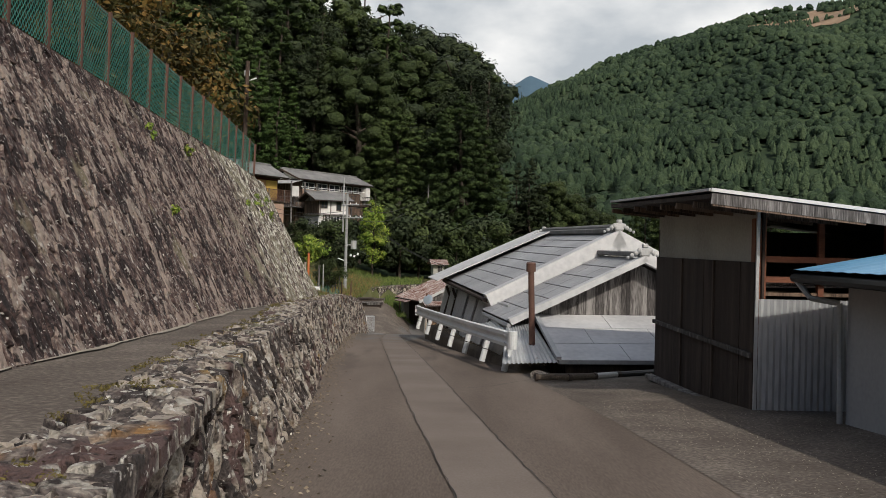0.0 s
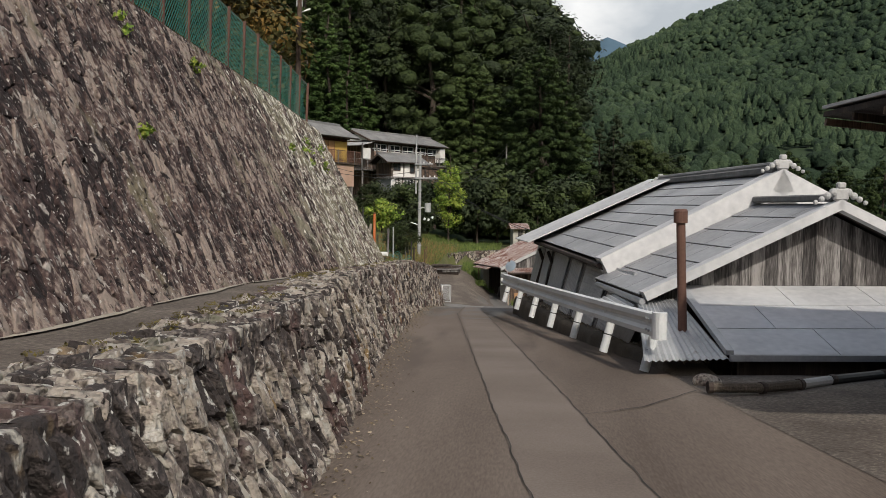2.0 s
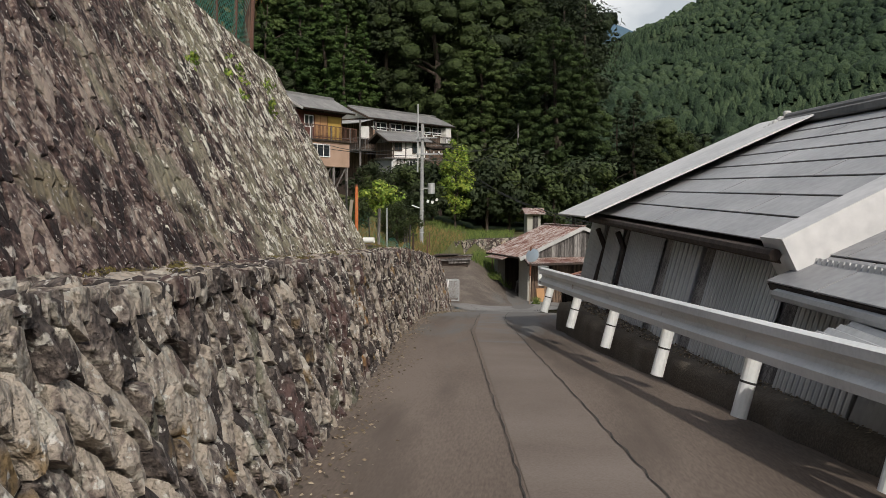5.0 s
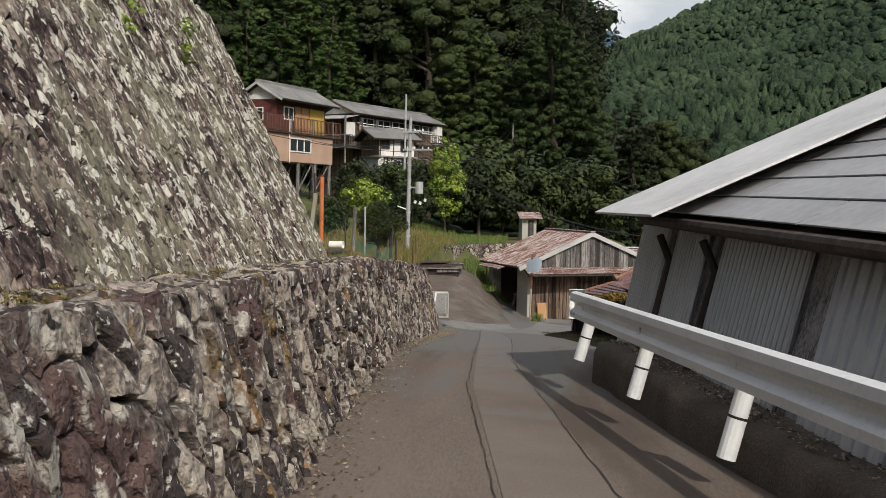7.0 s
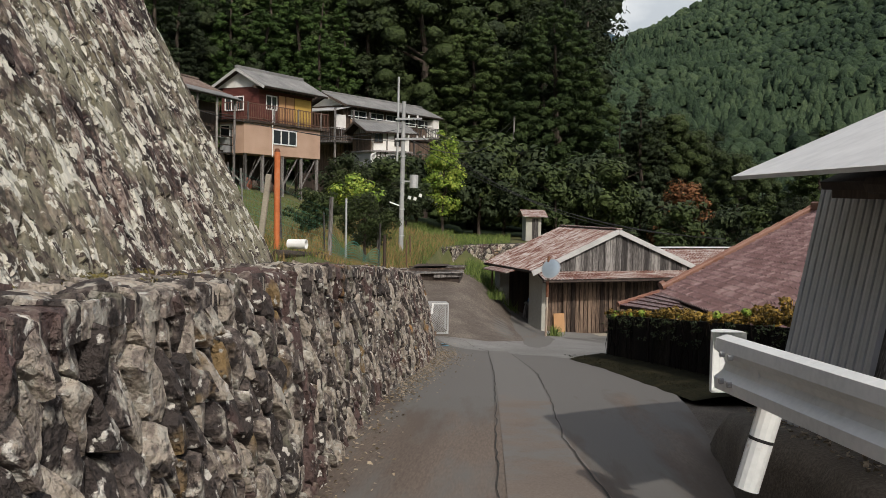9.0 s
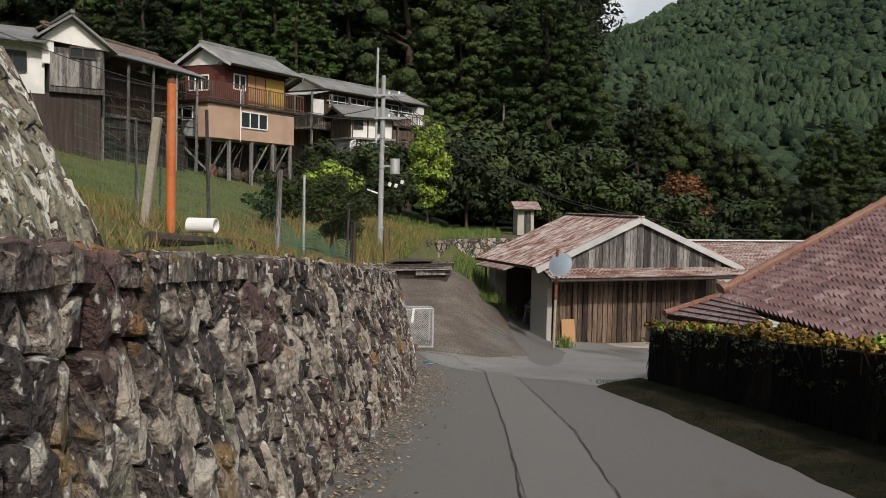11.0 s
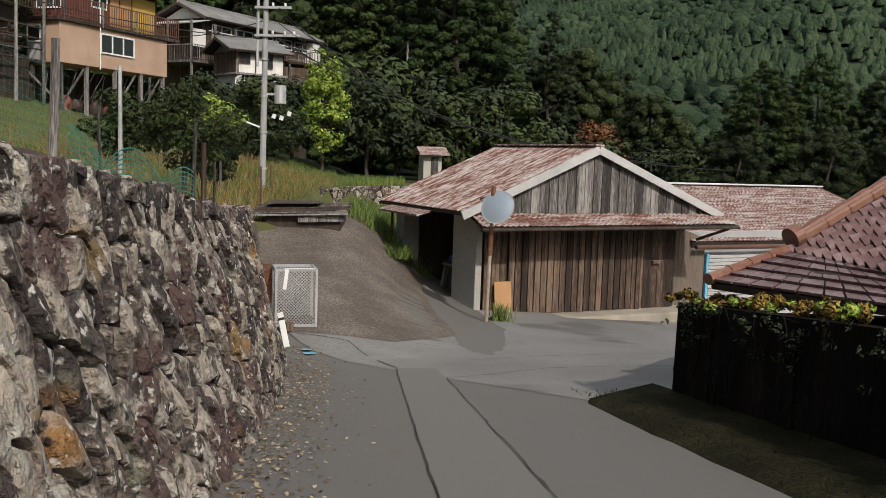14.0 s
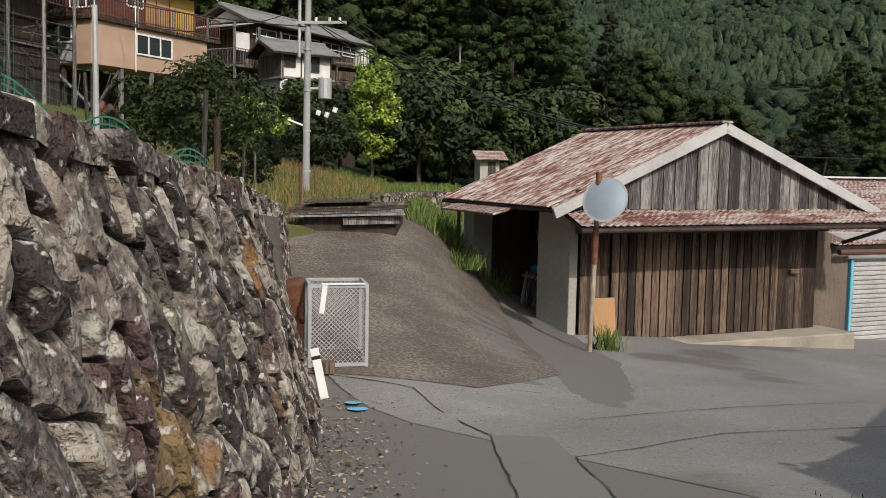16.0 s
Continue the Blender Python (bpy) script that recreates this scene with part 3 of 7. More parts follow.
def road_right(y):
    return float(np.interp(y, [-20, 7.9, 11.4, 16.4, 18, 20, 23.3, 27, 30.5, 33, 36, 40, 43, 46, 50, 58], [2.6, 2.0, 1.88, 1.42, 1.35, 0.98, 0.48, -0.1, -0.5, -0.2, 0.05, 0.2, 0.3, 6, 9, 9]))


YS = list(np.arange(-14, 58.1, 0.4))
strip("road", YS, lambda y: wall_x(min(y, 52.6)) - 0.1, road_right, lot_z, "asphalt", "worn grey-brown asphalt lane sloping downhill", 0.0, 14)
strip("junction", list(np.arange(43.6, 58.1, 0.4)), lambda y: float(np.interp(y, [43.6, 45.4, 46.6, 47.5], [-0.4, -1.85, -3.1, -3.7])), road_right, lot_z, "asphalt_lot", "paler grey asphalt of the yard at the junction", 0.004, 40)
strip("road_patch", list(np.arange(-14, 46.2, 0.4)), lambda y: float(np.interp(y, [-14, 7.5, 15.2, 29.7, 38.3, 46.1], [1.6, 0.1, -0.62, -1.8, -2.04, -2.31])), lambda y: float(np.interp(y, [-14, 7.6, 14.6, 32.4, 38.3, 45.4, 46.2], [2.2, 0.74, 0.15, -1.38, -1.45, -1.8, -1.9])), lot_z, "asphalt_new", "paler asphalt repair strip along the lane", 0.005, 3)
strip("driveway", list(np.arange(47.5, 54.7, 0.4)), lambda y: wall_x(min(y, 52.6)) - 0.1, lambda y: float(np.interp(y, [46.7, 48, 49.5, 51, 52.3, 53.5, 54.6], [-3.0, -1.9, -1.05, -0.78, -1.05, -1.65, -2.4])), lot_z, "asphalt_old", "coarse old asphalt ramp climbing beside the shed", 0.010, 40, "driveway")
strip("forecourt", list(np.arange(-14, 17.9, 0.4)), lambda y: road_right(y) - 0.02, lambda y: 7.5, lambda x, y: lot_z(x, y) + 0.03 * smooth(0, 1.5, x - road_right(y)), "asphalt_old", "stained gravelly asphalt forecourt of the huts", 0.004, 10, "driveway")
strip("terrace_path", list(np.arange(-14, 40, 0.4)), lambda y: bank_x(y, terrace_z(y)) - 0.12, lambda y: top_x(y) - 0.42, lambda x, y: terrace_z(y), "asphalt_old", "narrow grey path along the foot of the embankment", 0.006, 4, "path")
strip("bank_footing", list(np.arange(-14, 35.6, 0.4)), lambda y: bank_x(y, terrace_z(y)) - 0.1, lambda y: bank_x(y, terrace_z(y)) + 0.06 + 0.035 * math.sin(y * 2.1) + 0.02 * math.sin(y * 5.3), lambda x, y: terrace_z(y), "concrete", "pale concrete footing strip under the embankment", 0.02, 1, "kerb")


def crack(name, pts, w=0.016, seed=1):
    rnd = random.Random(seed)
    V, F = [], []
    line = []
    for (x0, y0), (x1, y1) in zip(pts[:-1], pts[1:]):
        n = max(2, int(math.hypot(x1 - x0, y1 - y0) / 0.18))
        line += [(x0 + (x1 - x0) * i / n, y0 + (y1 - y0) * i / n) for i in range(n)]
    line.append(pts[-1])
    for i, (x, y) in enumerate(line):
        a, b = line[max(0, i - 1)], line[min(len(line) - 1, i + 1)]
        t = Vector((b[0] - a[0], b[1] - a[1])).normalized()
        k = rnd.uniform(-0.012, 0.012)
        ww = w * rnd.uniform(0.5, 1.3) / 2
        for s in (-1, 1):
            px, py = x - t.y * (k + s * ww), y + t.x * (k + s * ww)
            V.append((px, py, lot_z(px, py) + 0.0105))
    for i in range(len(line) - 1):
        F.append((2 * i, 2 * i + 1, 2 * i + 3, 2 * i + 2))
    tagged(ob_mesh(name, V, F, "crack", None, "dark open crack in the asphalt"), category="crack", kind="structure")


crack("road_crack", [(1.7, -8), (0.1, 7.55), (-0.62, 15.2), (-1.86, 29.7), (-2.04, 38.3), (-2.31, 46.0)], 0.009, 1)
crack("road_crack", [(2.2, -8), (0.74, 7.6), (0.15, 14.6), (-1.4, 32.4), (-1.43, 38.3), (-1.8, 45.35)], 0.012, 2)
crack("road_crack", [(-1.8, 45.35), (-0.6, 46.2), (0.8, 46.6), (2.8, 47.2)], 0.012, 3)
crack("road_crack", [(-1.6, 46.6), (-0.4, 47.2), (1.2, 47.9)], 0.012, 4)
crack("road_crack", [(-2.31, 46.0), (-2.9, 47.3), (-3.7, 47.5)], 0.014, 5)
crack("road_crack", [(0.15, 14.6), (0.7, 15.1), (1.4, 16.3)], 0.014, 6)


# ---- rubble masonry ----
def cells(s0, s1, hmax, cw, ch, tilt, seed):
    """Irregular stones on a wall: polygons in (s, h) that fill s0..s1, 0..hmax(s)."""
    rnd = random.Random(seed)
    top = max(hmax(s0 + (s1 - s0) * i / 20) for i in range(21))
    ni, nj = int((s1 - s0) / cw) + 4, int(top / ch) + 4
    sk = tilt * ch / cw
    lo = -int(abs(sk) * nj) - 3
    P = {}
    for i in range(lo, ni + int(abs(sk) * nj) + 3):
        for j in range(-2, nj):
            P[i, j] = (i + (0.5 if j % 2 else 0) + rnd.uniform(-0.42, 0.42), j + rnd.uniform(-0.42, 0.42))
    out = []
    for (i, j), (px, py) in P.items():
        s, h = s0 + (px - sk * py) * cw, py * ch
        if not (s0 - cw < s < s1 + cw and -ch < h < hmax(min(s1, max(s0, s))) + ch):
            continue
        poly = [(px - 2, py - 2), (px + 2, py - 2), (px + 2, py + 2), (px - 2, py + 2)]
        for di in (-2, -1, 0, 1, 2):
            for dj in (-2, -1, 0, 1, 2):
                q = P.get((i + di, j + dj))
                if q is None or (di == 0 and dj == 0):
                    continue
                nx, ny = q[0] - px, q[1] - py
                c = nx * (px + q[0]) / 2 + ny * (py + q[1]) / 2
                poly = clip(poly, nx, ny, c)
                if not poly:
                    break
        poly = [(s0 + (a - sk * b) * cw, b * ch) for a, b in poly]
        poly = clip(clip(clip(poly, 0, -1, 0.03), -1, 0, -s0), 1, 0, s1)
        poly = clip(poly, 0, 1, hmax(min(s1, max(s0, s)))) if poly else poly
        if len(poly) >= 3 and abs(sum(a[0] * b[1] - b[0] * a[1] for a, b in zip(poly, poly[1:] + poly[:1]))) > 0.25 * cw * ch:
            out.append(poly)
    return out


def clip(poly, nx, ny, c):
    out = []
    for a, b in zip(poly, poly[1:] + poly[:1]):
        da, db = nx * a[0] + ny * a[1] - c, nx * b[0] + ny * b[1] - c
        if da <= 0:
            out.append(a)
        if da * db < 0:
            t = da / (da - db)
            out.append((a[0] + (b[0] - a[0]) * t, a[1] + (b[1] - a[1]) * t))
    return out


def stone_mesh(poly, place, depth, rnd, shrink=0.94, slope=0.7, base=0.07, tip=0.35):
    """Vertices and faces of one stone: place(s, h, d) gives the point d metres proud of the wall."""
    q = []
    for a, b in zip(poly, poly[1:] + poly[:1]):
        l = math.hypot(b[0] - a[0], b[1] - a[1])
        q.append(a)
        if l > 0.05:
            k, o = rnd.uniform(0.35, 0.65), rnd.uniform(-0.13, 0.05)
            q.append((a[0] + (b[0] - a[0]) * k + (b[1] - a[1]) * o, a[1] + (b[1] - a[1]) * k - (b[0] - a[0]) * o))
    poly = q
    n = len(poly)
    cs, chh = sum(p[0] for p in poly) / n, sum(p[1] for p in poly) / n
    d = depth * rnd.uniform(0.35, 1.25)
    tx, ty = rnd.uniform(-tip, tip), rnd.uniform(-tip, tip)
    V, F = [], []
    size = max(0.05, math.sqrt(max((p[0] - cs) ** 2 + (p[1] - chh) ** 2 for p in poly)))
    for k, (f, dd) in enumerate(((shrink, -base), (shrink * 0.99, d * 0.35), (shrink * 0.9, d * 0.8), (shrink * slope * 0.85, d))):
        for s, h in poly:
            j = rnd.uniform(0.94, 1.03) if k else 1
            a, b = cs + (s - cs) * f * j, chh + (h - chh) * f * j
            e = dd
            if k:
                e += (tx * (a - cs) + ty * (b - chh)) * (0.55 if k == 1 else 1) + rnd.uniform(-0.12, 0.12) * d
            V.append(place(a, b, e))
    V.append(place(cs + rnd.uniform(-0.2, 0.2) * size, chh + rnd.uniform(-0.2, 0.2) * size, d * rnd.uniform(1.0, 1.2)))
    for r in (0, 1, 2):
        for i in range(n):
            j = (i + 1) % n
            F.append((r * n + i, r * n + j, (r + 1) * n + j, (r + 1) * n + i))
    for i in range(n):
        F.append((3 * n + i, 3 * n + (i + 1) % n, 4 * n))
    return V, F


def masonry(parent, polys, place, depth, near, mats, seed, limit=300, **kw):
    """Stones of a wall: those for which near(s, h) holds are pieces, the rest one joined mesh."""
    rnd = random.Random(seed)
    V, F, singles = [], [], 0
    for poly in polys:
        v, f = stone_mesh(poly, place, depth, rnd, **kw)
        if singles < limit and near(poly[0][0], poly[0][1]):
            ob_mesh("stone", v, f, mats[1], parent)
            singles += 1
        else:
            o = len(V)
            V += v
            F += [tuple(i + o for i in g) for g in f]
    tagged(ob_mesh("stones", V, F, mats[0], parent), kind="stuff")


# dry-stone retaining wall beside the lane
def dry_height(y):
    return top_z(y) - road_z(y)


def dry_face(s, h, d):
    H = max(0.2, top_z(s) - road_z(s))
    f = h / H
    bulge = 0.04 * math.sin(s * 0.9) * math.sin(f * 3.1)
    return (wall_x(s) + (top_x(s) - wall_x(s)) * f + d + bulge, s, road_z(s) + h)


DRY = list(np.arange(-12, 52.7, 0.4))
V, F = [], []
for y in DRY:
    V += [(wall_x(y) - 0.05, y, road_z(y) - 0.1), (top_x(y) - 0.05, y, top_z(y) - 0.05), (top_x(y) - 0.5, y, top_z(y) - 0.06), (top_x(y) - 0.6, y, road_z(y) - 0.1)]
for j in range(len(DRY) - 1):
    for i in range(4):
        F.append((4 * j + i, 4 * j + 4 + i, 4 * j + 4 + (i + 1) % 4, 4 * j + (i + 1) % 4))
F += [(0, 1, 2, 3), tuple(4 * (len(DRY) - 1) + k for k in (3, 2, 1, 0))]
dry = tagged(ob_mesh("wall_dry_stone", V, F, "joint", None, "dry-stone retaining wall of rough dark lichened rubble"), category="stone wall", kind="structure")

# embankment wall core
V, F = [], []
BY = list(np.arange(-12, BANK_END + 0.01, 0.5))
for y in BY:
    z0, z1 = terrace_z(y) - 0.2, bank_top(y)
    V += [(bank_x(y, z0) - 0.06, y, z0), (bank_x(y, z1) - 0.06, y, z1), (bank_x(y, z1) - 0.7, y, z1), (bank_x(y, z0) - 1.2, y, z0)]
for j in range(len(BY) - 1):
    for i in range(4):
        F.append((4 * j + i, 4 * j + 4 + i, 4 * j + 4 + (i + 1) % 4, 4 * j + (i + 1) % 4))
F += [(0, 1, 2, 3), tuple(4 * (len(BY) - 1) + k for k in (3, 2, 1, 0))]
bank = tagged(ob_mesh("wall_embankment", V, F, "joint", None, "tall battered embankment wall of weathered leaning stones"), category="stone wall", kind="structure")


# ---- backdrop: clouds, far ridge ----
V, F = [], []
K = 36
for i in range(K + 1):
    a = radians(-75 + 150 * i / K)
    for e in range(9):
        el = radians(-2 + 7 * e)
        V.append((2200 * math.sin(a) * math.cos(el), 2200 * math.cos(a) * math.cos(el), 2200 * math.sin(el)))
for i in range(K):
    for e in range(8):
        k = i * 9 + e
        F.append((k, k + 9, k + 10, k + 1))
cl = tagged(ob_mesh("backdrop_clouds", V, F, "cloud", None, "pale grey broken cloud cover", smooth=True), category="sky", kind="structure")
cl.visible_shadow = False
# far ridge; its haze is in the blue of the material
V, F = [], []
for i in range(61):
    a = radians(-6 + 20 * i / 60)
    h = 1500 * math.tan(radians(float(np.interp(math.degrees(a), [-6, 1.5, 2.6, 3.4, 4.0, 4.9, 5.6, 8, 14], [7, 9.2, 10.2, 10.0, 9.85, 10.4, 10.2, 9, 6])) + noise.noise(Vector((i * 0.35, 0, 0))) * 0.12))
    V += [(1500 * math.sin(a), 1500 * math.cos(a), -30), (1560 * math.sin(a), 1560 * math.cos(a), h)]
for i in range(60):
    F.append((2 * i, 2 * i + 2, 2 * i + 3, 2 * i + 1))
tagged(ob_mesh("backdrop_ridge", V, F, "far_blue", None, "distant mountain ridge with blue haze painted into its colour"), category="mountain", kind="structure")

# ---- guard rail ----
def shoulder_z(y):  # top of the shoulder that the posts stand on
    return float(np.interp(y, [17.4, 18, 24, 27.5, 30, 33], [-0.96, -0.97, -1.21, -1.30, -1.34, -1.7]))


def guard_rail():
    A, B = Vector((1.16, 17.5, 0)), Vector((-0.765, 29.84, 0))
    g = thing("guard_rail", pose(0, 0, 0), "white painted steel guard rail with round posts beside the lane", "guard rail")
    top = lambda f: -0.35 + (-0.774 + 0.35) * f - 0.02 * math.sin(f * 3.14)
    d = (B - A).normalized()
    nn = Vector((-d.y, d.x, 0))     # towards the lane
    prof = [(o, z * 0.8) for o, z in ((0.0, 0.0), (0.05, -0.02), (0.055, -0.09), (0.012, -0.135), (0.0, -0.175), (0.012, -0.215), (0.055, -0.26), (0.05, -0.33), (0.0, -0.35))]
    V, F = [], []
    K = 24
    for k in range(K + 1):
        p = lerp(A, B, k / K)
        for o, z in prof:
            V.append(p + nn * o + Vector((0, 0, top(k / K) + z)))
        for o, z in reversed(prof):
            V.append(p + nn * (o - 0.008) + Vector((0, 0, top(k / K) + z)))
    n = 2 * len(prof)
    for k in range(K):
        for i in range(n):
            F.append((k * n + i, k * n + (i + 1) % n, (k + 1) * n + (i + 1) % n, (k + 1) * n + i))
    beam_ = ob_mesh("rail_beam", V, F, "white_steel", g)
    for f in (0.0, 1.0):
        bm = bmesh.new()
        p = lerp(A, B, f)
        s = -1 if f == 0 else 1
        pts = []
        for k in range(9):
            a = k / 8 * math.pi
            pts.append(p + nn * (0.065 - 0.085 * (1 - math.cos(a)) / 2 * 2) + d * s * (0.13 * math.sin(a)))
        zt = top(f)
        lo = [bm.verts.new(v + Vector((0, 0, zt - 0.29))) for v in pts]
        hi = [bm.verts.new(v + Vector((0, 0, zt + 0.01))) for v in pts]
        for k in range(8):
            bm.faces.new((lo[k], lo[k + 1], hi[k + 1], hi[k]))
        bm.faces.new(hi)
        bm.faces.new(list(reversed(lo)))
        part("end_cap", bm, "white_steel", g)
        for zz in (-0.08, -0.21):
            for dy in (0.12, 0.22):
                q = p - d * s * dy + nn * 0.062 + Vector((0, 0, zt + zz))
                bar("bolt", q - nn * 0.01, q + nn * 0.012, 0.014, "galv", g, seg=6)
    for k in range(7):
        f = 0.03 + 0.94 * k / 6
        p = lerp(A, B, f) - nn * 0.10
        z0 = shoulder_z(p.y) - 0.1
        foot = Vector((p.x, p.y, z0)) + nn * 0.13
        bm = cyl(bmesh.new(), foot, (p.x, p.y, top(f) - 0.2), 0.057, seg=14)
        post = part("post", bm, "white_steel", g)
        part("post_band", cyl(bmesh.new(), lerp((p.x, p.y, top(f) - 0.2), foot, 0.5), lerp((p.x, p.y, top(f) - 0.2), foot, 0.53), 0.0585, seg=14), "black", post)
        bm = bmesh.new()
        beam(bm, (p.x, p.y, top(f) - 0.18), (p.x + nn.x * 0.11, p.y + nn.y * 0.11, top(f) - 0.18), 0.09, 0.14)
        part("bracket", bm, "white_steel", g)


guard_rail()


# ---- grey-roofed house beside the lane ----
def grey_house():
    h = thing("farmhouse", pose(3.923, 23.155, 0, 0, 0, 7.1), "old low house with grey sheet roofs and white verges", "house")
    zr, ze = 1.42, -0.06
    # walls
    box("wall", (-2.6, 0.0, -1.9), (2.6, 8.0, -0.2), "wood_brown", h)
    for y in (0.02, 7.9):
        bm = bmesh.new()
        a = [bm.verts.new(v) for v in ((-2.6, y, -0.2), (2.6, y, -0.2), (0, y, zr - 0.2))]
        b = [bm.verts.new((v.co.x, y + 0.1, v.co.z)) for v in a]
        bm.faces.new(a), bm.faces.new(reversed(b))
        for i in range(3):
            bm.faces.new((a[i], b[i], b[(i + 1) % 3], a[(i + 1) % 3]))
        part("gable_wall", bm, "plaster_white", h)
    box("wall", (-2.55, -2.75, -1.9), (2.0, 0.0, -0.42), "wood_brown", h)
    # main roof
    for s in (-1, 1):
        e0, e1, r1, r0 = (s * 2.98, -0.05, ze), (s * 2.98, 8.1, ze + 0.13), (0, 8.1, zr), (0, -0.05, zr)
        q = (e1, e0, r0, r1) if s < 0 else (e0, e1, r1, r0)
        part("roof_deck", slab(bmesh.new(), *[Vector(v) - Vector((0, 0, 0.06)) for v in q], 0.05), "wood_dark", h)
        sheet_rows("roof_sheet", *q, 8, 2 if s < 0 else 1, "roof_grey", h, gap=0.014)
        # raised verges
        for y0, y1, zz, ov, mat in ((-0.25, 0.22, 0.075, 0.05, "roof_white"), (5.95, 8.4, 0.15, 0.42, "roof_white")):
            sl = (zr - ze) / 2.98
            a, b = (s * (2.98 + ov), y0, ze - ov * sl + zz + (0.16 if ov > 0.3 else 0)), (s * (2.98 + ov), y1, ze - ov * sl + zz + (0.16 if ov > 0.3 else 0))
            c, d = (0, y1, zr + zz), (0, y0, zr + zz)
            part("verge", slab(bmesh.new(), *((b, a, d, c) if s < 0 else (a, b, c, d)), 0.40 if ov < 0.3 else 0.025), mat, h)
        part("eave_board", beam(bmesh.new(), (s * 2.93, 0, ze - 0.1), (s * 2.93, 8, ze + 0.03), 0.04, 0.11), "wood_dark", h)
    # ridge with end ornaments
    bm = bmesh.new()
    beam(bm, (0, -0.1, zr + 0.06), (0, 7.2, zr + 0.06), 0.26, 0.12, 0.02)
    part("ridge", bm, "tile_grey", h)
    part("ridge_cap", cyl(bmesh.new(), (0, -0.1, zr + 0.14), (0, 7.2, zr + 0.14), 0.07, seg=10), "tile_grey", h)

    def ornament(x, y, z):
        bm = bx(bmesh.new(), x - 0.1, y - 0.05, z, x + 0.1, y + 0.05, z + 0.17, 0.025)
        o = part("ridge_ornament", bm, "barge", h, "white scrolled ridge-end ornament")
        for s in (-1, 1):
            for k in range(4):
                bm = bmesh.new()
                bmesh.ops.create_uvsphere(bm, u_segments=10, v_segments=6, radius=0.06 - 0.009 * k, matrix=Matrix.Translation((x + s * (0.1 + 0.08 * k), y, z + 0.11 - 0.045 * k)))
                part("scroll", bm, "barge", o)
        part("crest", bx(bmesh.new(), x - 0.055, y - 0.055, z + 0.16, x + 0.055, y + 0.055, z + 0.25, 0.02), "barge", o)

    ornament(0, -0.2, zr + 0.06)
    ornament(0, 7.25, zr + 0.0)
    # lower front roof
    xb, zb, eb = -0.42, 0.90, -0.36
    for s, ex in ((-1, -3.08), (1, 2.24)):
        e0, e1, r1, r0 = (ex, -3.05, eb), (ex, -0.1, eb), (xb, -0.1, zb), (xb, -3.05, zb)
        q = (e1, e0, r0, r1) if s < 0 else (e0, e1, r1, r0)
        part("roof_deck", slab(bmesh.new(), *q, 0.06), "wood_dark", h)
        sheet_rows("roof_sheet", *q, 6, 3, "roof_grey", h, gap=0.012)
        bm = bmesh.new()
        p = slab(bm, *(((ex, -3.02, eb + 0.06), (ex, -3.25, eb + 0.06), (xb, -3.25, zb + 0.06), (xb, -3.02, zb + 0.06)) if s < 0 else ((ex, -3.25, eb + 0.06), (ex, -3.02, eb + 0.06), (xb, -3.02, zb + 0.06), (xb, -3.25, zb + 0.06))), 0.13)
        part("verge", bm, "roof_white", h)
        bm = cyl(bmesh.new(), (ex, -3.2, eb - 0.07), (ex, -0.3, eb - 0.07), 0.045, seg=8)
        part("gutter", bm, "galv", h)
    part("ridge", beam(bmesh.new(), (xb, -3.1, zb + 0.08), (xb, -0.1, zb + 0.08), 0.2, 0.1, 0.02), "tile_grey", h)
    ornament(xb, -3.2, zb + 0.04)
    boards("gable_board", (-2.7, -2.8), (1.9, -2.8), -0.42, lambda s: min(zb - 0.12 - abs(-2.7 + 4.6 * s - xb) * 0.475, 9), 26, "wood_grey", h)
    # low front roof in white sheet
    a, b, c, d = (-2.55, -5.2, -0.84), (2.6, -5.2, -0.84), (2.6, -2.8, -0.24), (-2.45, -2.8, -0.24)
    part("porch_deck", slab(bmesh.new(), a, b, c, d, 0.05), "wood_dark", h)
    sheet_rows("porch_sheet", a, b, c, d, 3, 4, "roof_white", h, gap=0.006, lift=0.008)
    part("porch_trim", beam(bmesh.new(), (-2.6, -5.24, -0.86), (2.6, -5.24, -0.86), 0.05, 0.07), "galv", h)
    part("porch_trim", beam(bmesh.new(), (-2.6, -5.24, -0.80), (-2.5, -2.8, -0.19), 0.09, 0.06), "galv", h)
    corrugated("side_roof", (-3.6, -5.35, -0.88), (-2.62, -5.3, -0.86), (-2.55, -3.0, -0.40), (-3.1, -3.0, -0.44), "corr", h)
    box("porch_wall", (-2.4, -5.0, -1.9), (2.5, -4.9, -0.95), "wood_dark", h)
    corrugated("loose_sheet", (-3.5, -2.9, -0.62), (-2.75, -2.9, -0.42), (-2.75, -1.6, -0.38), (-3.5, -1.6, -0.58), "corr", h)
    # leaning side cladding towards the lane
    spec = [(-2.7, -1.65, 0, "corr"), (-1.6, -0.35, 1, "corr"), (0.0, 1.9, 1, "corr"), (2.3, 3.4, 1, "corr_s"), (3.8, 5.6, 1, "corr"), (6.0, 7.0, 1, "corr"), (7.35, 8.4, 1, "corr")]
    for y0, y1, k, m in spec:
        zt = -0.16 if k else -0.5
        zb0, zb1 = road_z(23.1 + y0) + 0.03, road_z(23.1 + y1) + 0.03
        xt, xo = -2.74, -3.16
